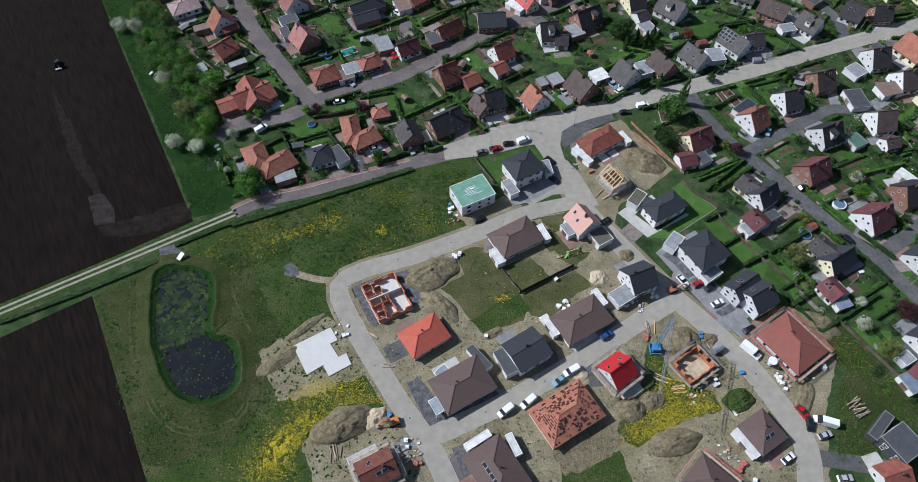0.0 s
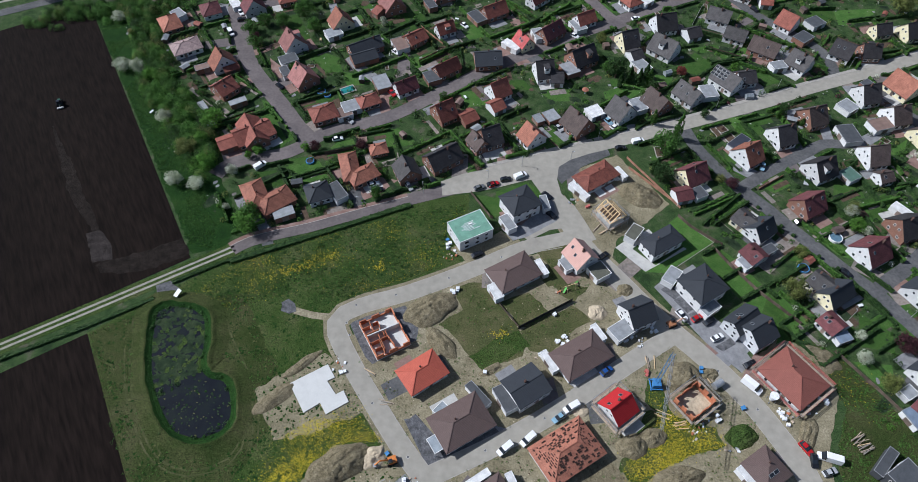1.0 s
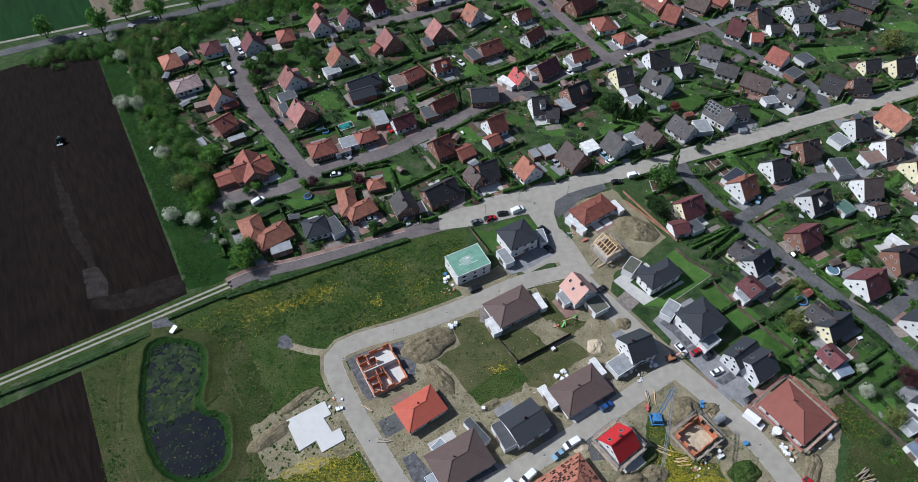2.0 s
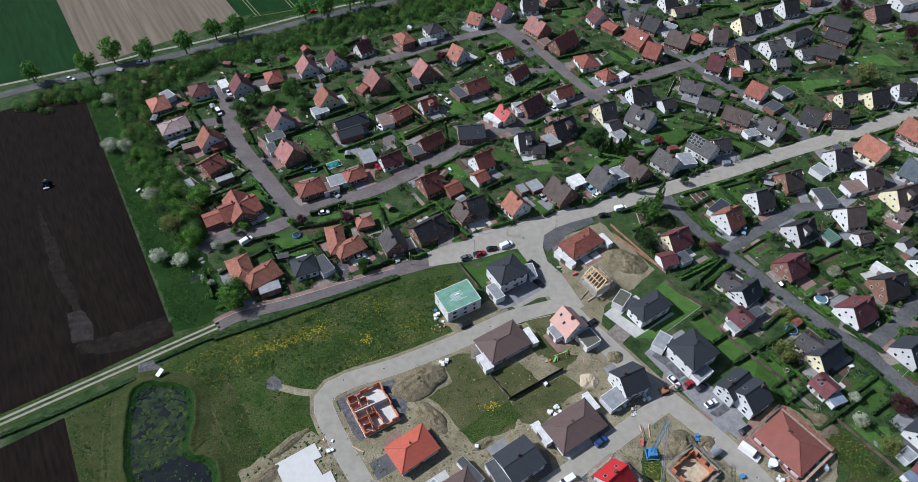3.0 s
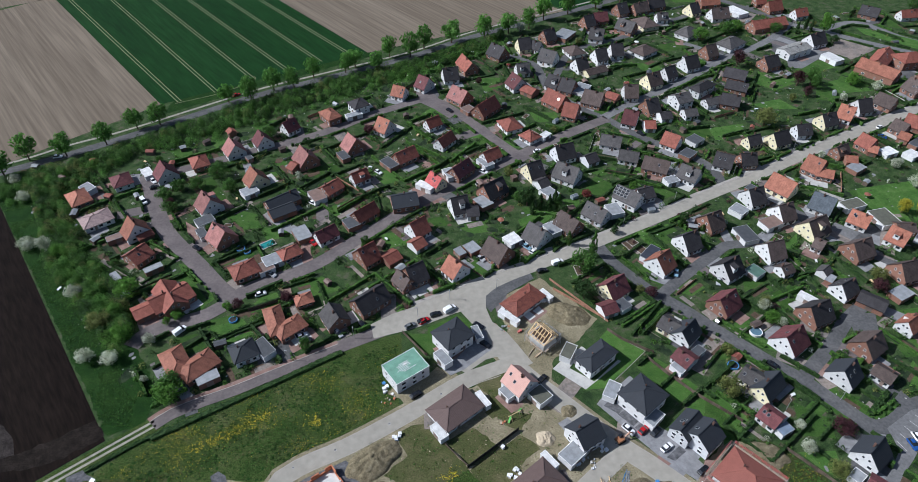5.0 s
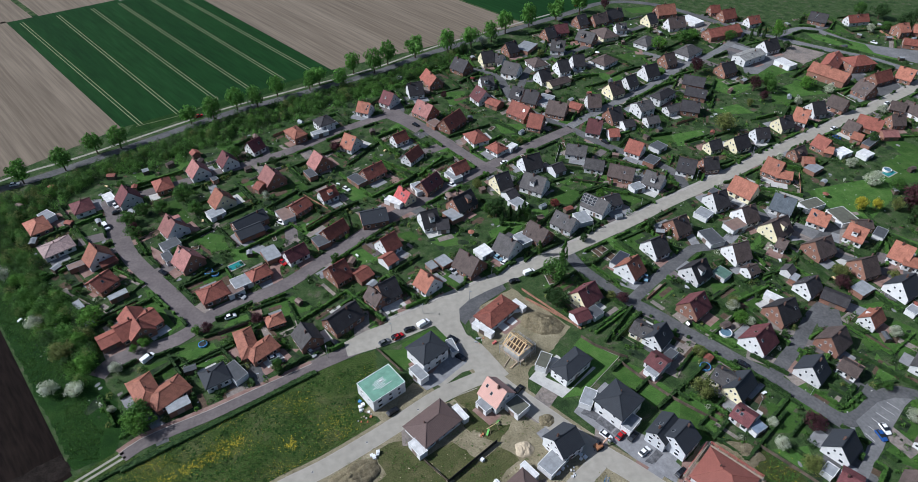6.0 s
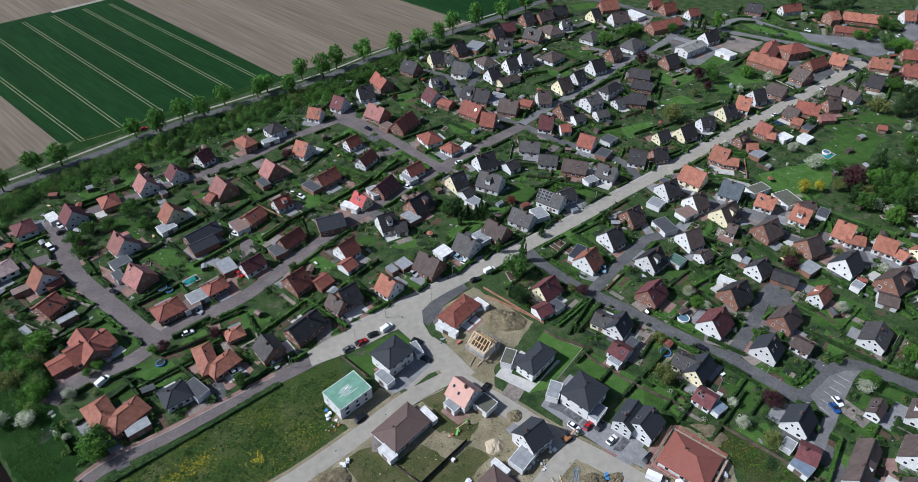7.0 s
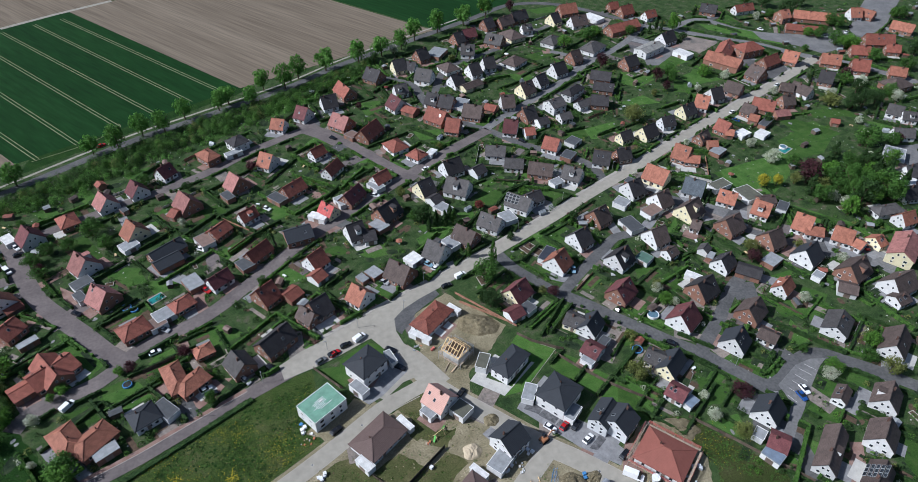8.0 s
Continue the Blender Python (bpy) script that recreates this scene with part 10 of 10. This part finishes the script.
flower_mat = material("dandelion", shades((0.5, 0.4, 0.02)), 1, 0.8)
flowers([(-71.1, 128.1), (-17.6, 144.9), (3.3, 148.9), (-0.8, 124.5), (-16.4, 117.4), (-35.2, 109.3), (-54.7, 111.5), (-72.7, 104.8), (-87.4, 111.5)], 2600, 1, 0.075)
flowers([(-52.7, 62.1), (-41.8, 69.2), (-28.1, 69.2), (-20.8, 62.2), (-30.8, 62.2), (-40.3, 57.1), (-45.5, 47.3), (-41.4, 40.6), (-55.6, 40.5), (-61.3, 45.7)], 4200, 2, 0.085)
flowers([(49.8, 62.3), (63.2, 71.2), (70.4, 64.1), (76.3, 60.6), (62.3, 57.2), (53.0, 50.7), (43.0, 49.0)], 2600, 3, 0.085)
flowers([(46.3, 55.0), (54.9, 62.7), (58.4, 70.6), (55.7, 73.9), (57.1, 78.6), (61.1, 79.0), (61.4, 71.7), (65.3, 66.0), (74.0, 66.0), (72.9, 61.0), (63.6, 57.2), (54.5, 52.9), (48.9, 50.8)], 2400, 4, 0.085)

flower_drift(-49.9, 49.0, 60, 3.6, 2.2, 1500, 31, 0.12)
flower_drift(-45.2, 56.3, 40, 4.5, 2.4, 800, 32, 0.11)
flower_drift(-54.7, 44.3, 20, 5, 3, 500, 33, 0.1)
flower_drift(-56.0, 120.9, 20, 7, 1.4, 700, 34, 0.1)
flower_drift(-44.8, 126.2, 20, 4, 1.2, 250, 35, 0.1)
flower_drift(-26.2, 122.6, 10, 1.6, 1.2, 260, 36, 0.1)
flower_drift(13.5, 96.8, 20, 1.6, 1.1, 220, 37, 0.1)
flower_drift(57.8, 60.5, 15, 5, 2.6, 700, 38, 0.1)
flower_drift(69.9, 62.2, 15, 4, 2.2, 450, 39, 0.1)
flower_drift(-38.2, 67.5, 20, 6, 2.5, 450, 40, 0.1)
flower_drift(117.3, 78.5, -50, 6, 4, 350, 41, 0.09)
patches("pond_weed", [(-91.8, 105.5), (-87.2, 106.3), (-83.0, 105.5), (-80.4, 101.8), (-78.9, 94.8), (-78.6, 88.7), (-77.6, 85.5), (-80.5, 81.2), (-85.5, 79.9), (-89.6, 78.3), (-93.5, 86.1), (-95.6, 96.2), (-94.2, 103.3)], 170, 61, weed, (0.5, 1.9), "weed and reeds floating on the pond", 0.068, 0.9)
patches("pond_weed", [(-91.8, 105.5), (-87.2, 106.3), (-83.0, 105.5), (-80.4, 101.8), (-78.9, 94.8), (-78.6, 88.7), (-77.6, 85.5), (-80.5, 81.2), (-85.5, 79.9), (-89.6, 78.3), (-93.5, 86.1), (-95.6, 96.2), (-94.2, 103.3)], 60, 62, meadow, (0.3, 1.1), "pale green weed on the pond", 0.085, 0.9)
patches("lily_pads", [(-80.5, 81.2), (-77.0, 84.7), (-71.8, 81.8), (-68.1, 77.4), (-66.7, 71.9), (-66.8, 69.2), (-69.9, 66.0), (-74.1, 63.8), (-78.1, 64.5), (-83.6, 68.2), (-88.2, 76.5)], 80, 63, weed, (0.15, 0.5), "grey-green lily pads on dark water", 0.068, 0.4)
stuff("bank_reeds", [(x, y, pick.uniform(0.5, 1.0), pick.uniform(0.4, 0.9)) for x, y in scatter([(-98.8, 104.8), (-86.8, 108.8), (-77.5, 102.7), (-74.5, 86.1), (-65.8, 78.4), (-63.4, 67.4), (-68.9, 59.6), (-77.4, 60.1), (-86.3, 65.6), (-93.6, 78.3), (-98.0, 92.1)], 330, 64, 0.0, False) if not inside(x, y, [(-91.8, 105.5), (-87.2, 106.3), (-83.0, 105.5), (-80.4, 101.8), (-78.9, 94.8), (-78.6, 88.7), (-77.6, 85.5), (-80.5, 81.2), (-85.5, 79.9), (-89.6, 78.3), (-93.5, 86.1), (-95.6, 96.2), (-94.2, 103.3)]) and not inside(x, y, [(-80.5, 81.2), (-77.0, 84.7), (-71.8, 81.8), (-68.1, 77.4), (-66.7, 71.9), (-66.8, 69.2), (-69.9, 66.0), (-74.1, 63.8), (-78.1, 64.5), (-83.6, 68.2), (-88.2, 76.5)])], MATS["leaf_dark"], "tall dark grass round the pond", 0.16, 30, 65)
hedge([(-141.6, 87.6), (-119.8, 98.3), (-98.6, 109.9)], 1.3, 0.7, "leaf_dark")
hedge([(-94.3, 116.1), (-80.3, 123.7), (-71.0, 127.6)], 1.3, 0.7, "leaf_dark")
hedge([(-76.8, 124.3), (-69.0, 127.5), (-51.8, 134.5), (-34.1, 141.7), (-16.7, 148.9)], 2.0, 0.9, "leaf_dark")
excavator(-18.4, 56.8, 200, (0.5, 0.16, 0.03))
excavator(67.9, 99.3, 20, (0.3, 0.13, 0.06))
swing_frame(37.3, 113.1, 20)
tank(91.9, 74.0, 0, 1.3, 2.6, True, "white conical mortar silo on steel legs")
tank(77.2, 78.6, 30, 1.1, 3.2, False, "grey steel tank lying on a stand")
street_lamp(55.7, 182.1, 4)
street_lamp(75.5, 199.7, 55)
street_lamp(106.2, 199.5, 165)
street_lamp(134.7, 211.1, 240)
street_lamp(170.7, 225.4, 325)
street_lamp(211.5, 241.3, 50)
street_lamp(255.9, 259.0, 130)
street_lamp(304.6, 276.2, 210)
street_lamp(11.7, 160.9, 200)
street_lamp(-12.2, 154.7, 90)
street_lamp(-35.8, 148.6, 330)
street_lamp(24.8, 168.0, 252)
street_lamp(43.6, 170.5, 330)
street_lamp(125.1, 101.1, 98)
street_lamp(145.0, 101.6, 176)

POND = ([(-91.8, 105.5), (-87.2, 106.3), (-83.0, 105.5), (-80.4, 101.8), (-78.9, 94.8), (-78.6, 88.7), (-77.6, 85.5), (-80.5, 81.2), (-85.5, 79.9), (-89.6, 78.3), (-93.5, 86.1), (-95.6, 96.2), (-94.2, 103.3)], [(-80.5, 81.2), (-77.0, 84.7), (-71.8, 81.8), (-68.1, 77.4), (-66.7, 71.9), (-66.8, 69.2), (-69.9, 66.0), (-74.1, 63.8), (-78.1, 64.5), (-83.6, 68.2), (-88.2, 76.5)])


def weeds(poly, count, seed, mat, label):
    """Low weeds where the soil has been left alone, thick in places and thin in others."""
    spots = [(x, y, pick.uniform(0.2, 0.75), pick.uniform(0.06, 0.22)) for x, y in scatter(poly, count, seed, 0.3, False) if noise.noise(Vector((x * 0.09, y * 0.09, seed))) > -0.12 and not any(inside(x, y, p) for p in POND)]
    stuff("low_weeds", spots, mat, label, 0.11, 22, seed)


weeds([(-34.8, 104.9), (3.1, 118.1), (40.6, 130.8), (53.7, 115.2), (67.8, 96.5), (80.4, 78.6), (91.9, 62.4), (97.0, 46.0), (95.8, 36.9), (-0.5, 36.7), (-3.8, 52.2), (-14.0, 62.2), (-29.3, 84.2)], 420, 71, MATS["leaf_olive"], "low dull weeds on bare soil")
weeds([(-34.8, 104.9), (3.1, 118.1), (40.6, 130.8), (53.7, 115.2), (67.8, 96.5), (80.4, 78.6), (91.9, 62.4), (97.0, 46.0), (95.8, 36.9), (-0.5, 36.7), (-3.8, 52.2), (-14.0, 62.2), (-29.3, 84.2)], 800, 72, MATS["leaf_green"], "low green weeds on bare soil")
weeds([(-60.5, 78.4), (-40.6, 89.2), (-25.2, 76.6), (-17.3, 60.5), (-7.7, 45.8), (-6.0, 36.7), (-37.8, 36.7), (-43.5, 50.5), (-31.2, 65.7), (-52.0, 63.0)], 350, 74, MATS["leaf_green"], "low dark weeds on bare soil")
patches("pebbles", [(-34.8, 104.9), (3.1, 118.1), (40.6, 130.8), (53.7, 115.2), (67.8, 96.5), (80.4, 78.6), (91.9, 62.4), (97.0, 46.0), (95.8, 36.9), (-0.5, 36.7), (-3.8, 52.2), (-14.0, 62.2), (-29.3, 84.2)], 260, 75, sand, (0.05, 0.2), "pale stones and clods on bare soil", 0.066, 0.9)
weeds([(-71.1, 128.1), (-17.6, 144.9), (3.3, 148.9), (-0.8, 124.5), (-16.4, 117.4), (-35.2, 109.3), (-54.7, 111.5), (-72.7, 104.8), (-87.4, 111.5)], 1500, 77, MATS["leaf_dark"], "dark tussocks in the meadow")
weeds([(-71.1, 128.1), (-17.6, 144.9), (3.3, 148.9), (-0.8, 124.5), (-16.4, 117.4), (-35.2, 109.3), (-54.7, 111.5), (-72.7, 104.8), (-87.4, 111.5)], 1800, 78, MATS["leaf_green"], "fresh green tussocks in the meadow")
weeds([(-92.6, 131.4), (-119.3, 178.5), (-144.2, 221.5), (-171.4, 270.8), (-160.1, 276.3), (-135.7, 220.3), (-119.3, 193.9), (-97.9, 162.8), (-84.6, 141.8), (-84.1, 130.2)], 2600, 79, MATS["leaf_green"], "green tussocks in the meadow strip")
weeds([(-115.7, 97.3), (-94.6, 109.2), (-70.1, 111.5), (-54.7, 86.1), (-53.5, 67.4), (-62.2, 50.5), (-76.9, 44.2), (-86.8, 45.7), (-98.5, 63.8)], 900, 80, MATS["leaf_green"], "green tussocks round the pond")
weeds([(110.7, 94.5), (118.2, 86.4), (131.9, 62.4), (129.9, 57.3), (113.0, 46.0), (102.9, 44.4), (107.3, 60.7), (113.2, 71.2)], 900, 81, MATS["leaf_green"], "green weeds on the empty plots")
patches("pebbles", [(-60.5, 78.4), (-40.6, 89.2), (-25.2, 76.6), (-17.3, 60.5), (-7.7, 45.8), (-6.0, 36.7), (-37.8, 36.7), (-43.5, 50.5), (-31.2, 65.7), (-52.0, 63.0)], 200, 76, sand, (0.05, 0.2), "pale stones and clods on bare soil", 0.066, 0.9)
SITE = [(-34.8, 104.9), (3.1, 118.1), (40.6, 130.8), (53.7, 115.2), (67.8, 96.5), (80.4, 78.6), (91.9, 62.4), (97.0, 46.0), (95.8, 36.9), (-0.5, 36.7), (-3.8, 52.2), (-14.0, 62.2), (-29.3, 84.2)]
MEADOW = [(-76.0, 128.0), (-17.6, 146.0), (3.3, 150.0), (-0.8, 124.5), (-16.4, 117.4), (-35.2, 109.3), (-42.0, 101.0), (-30.0, 80.0), (-10.0, 42.0), (-84.0, 42.0), (-114.0, 97.0)]
patches("grass_tufts", MEADOW, 3200, 93, meadow_lush, (0.14, 0.5), "dark grass tufts in the meadow", 0.05, 0.9)
patches("clods", SITE, 420, 91, soil_bed, (0.07, 0.28), "dark clods on churned soil", 0.067, 0.9)
patches("grass_tufts", MEADOW, 1500, 94, tuft_pale, (0.1, 0.34), "pale dry grass tufts in the meadow", 0.052, 0.9)
patches("grass_tufts", VILLAGE, 2600, 95, weed, (0.15, 0.6), "dark tufts and low plants in gardens", 0.064, 0.9)
patches("garden_stones", VILLAGE, 1500, 96, concrete, (0.1, 0.35), "pale stones, pots and stepping slabs in gardens", 0.071, 0.6)
manhole(-32.7, 107.1, 0.106)
manhole(-20.0, 110.9, 0.106)
manhole(-2.7, 117.4, 0.106)
manhole(15.2, 125.8, 0.106)
manhole(45.4, 127.8, 0.106)
manhole(56.1, 111.7, 0.106)
manhole(66.3, 98.6, 0.106)
manhole(78.8, 83.4, 0.106)
manhole(87.4, 71.2, 0.106)
manhole(-25.0, 73.8, 0.106)
manhole(-13.9, 58.0, 0.106)
manhole(7.7, 59.7, 0.106)
manhole(25.1, 68.9, 0.106)
manhole(45.6, 81.8, 0.106)
manhole(-35.2, 100.6, 0.106)
manhole(-33.8, 96.3, 0.106)
roof_boards(4.6, 135.4, 26.8, 5.27)
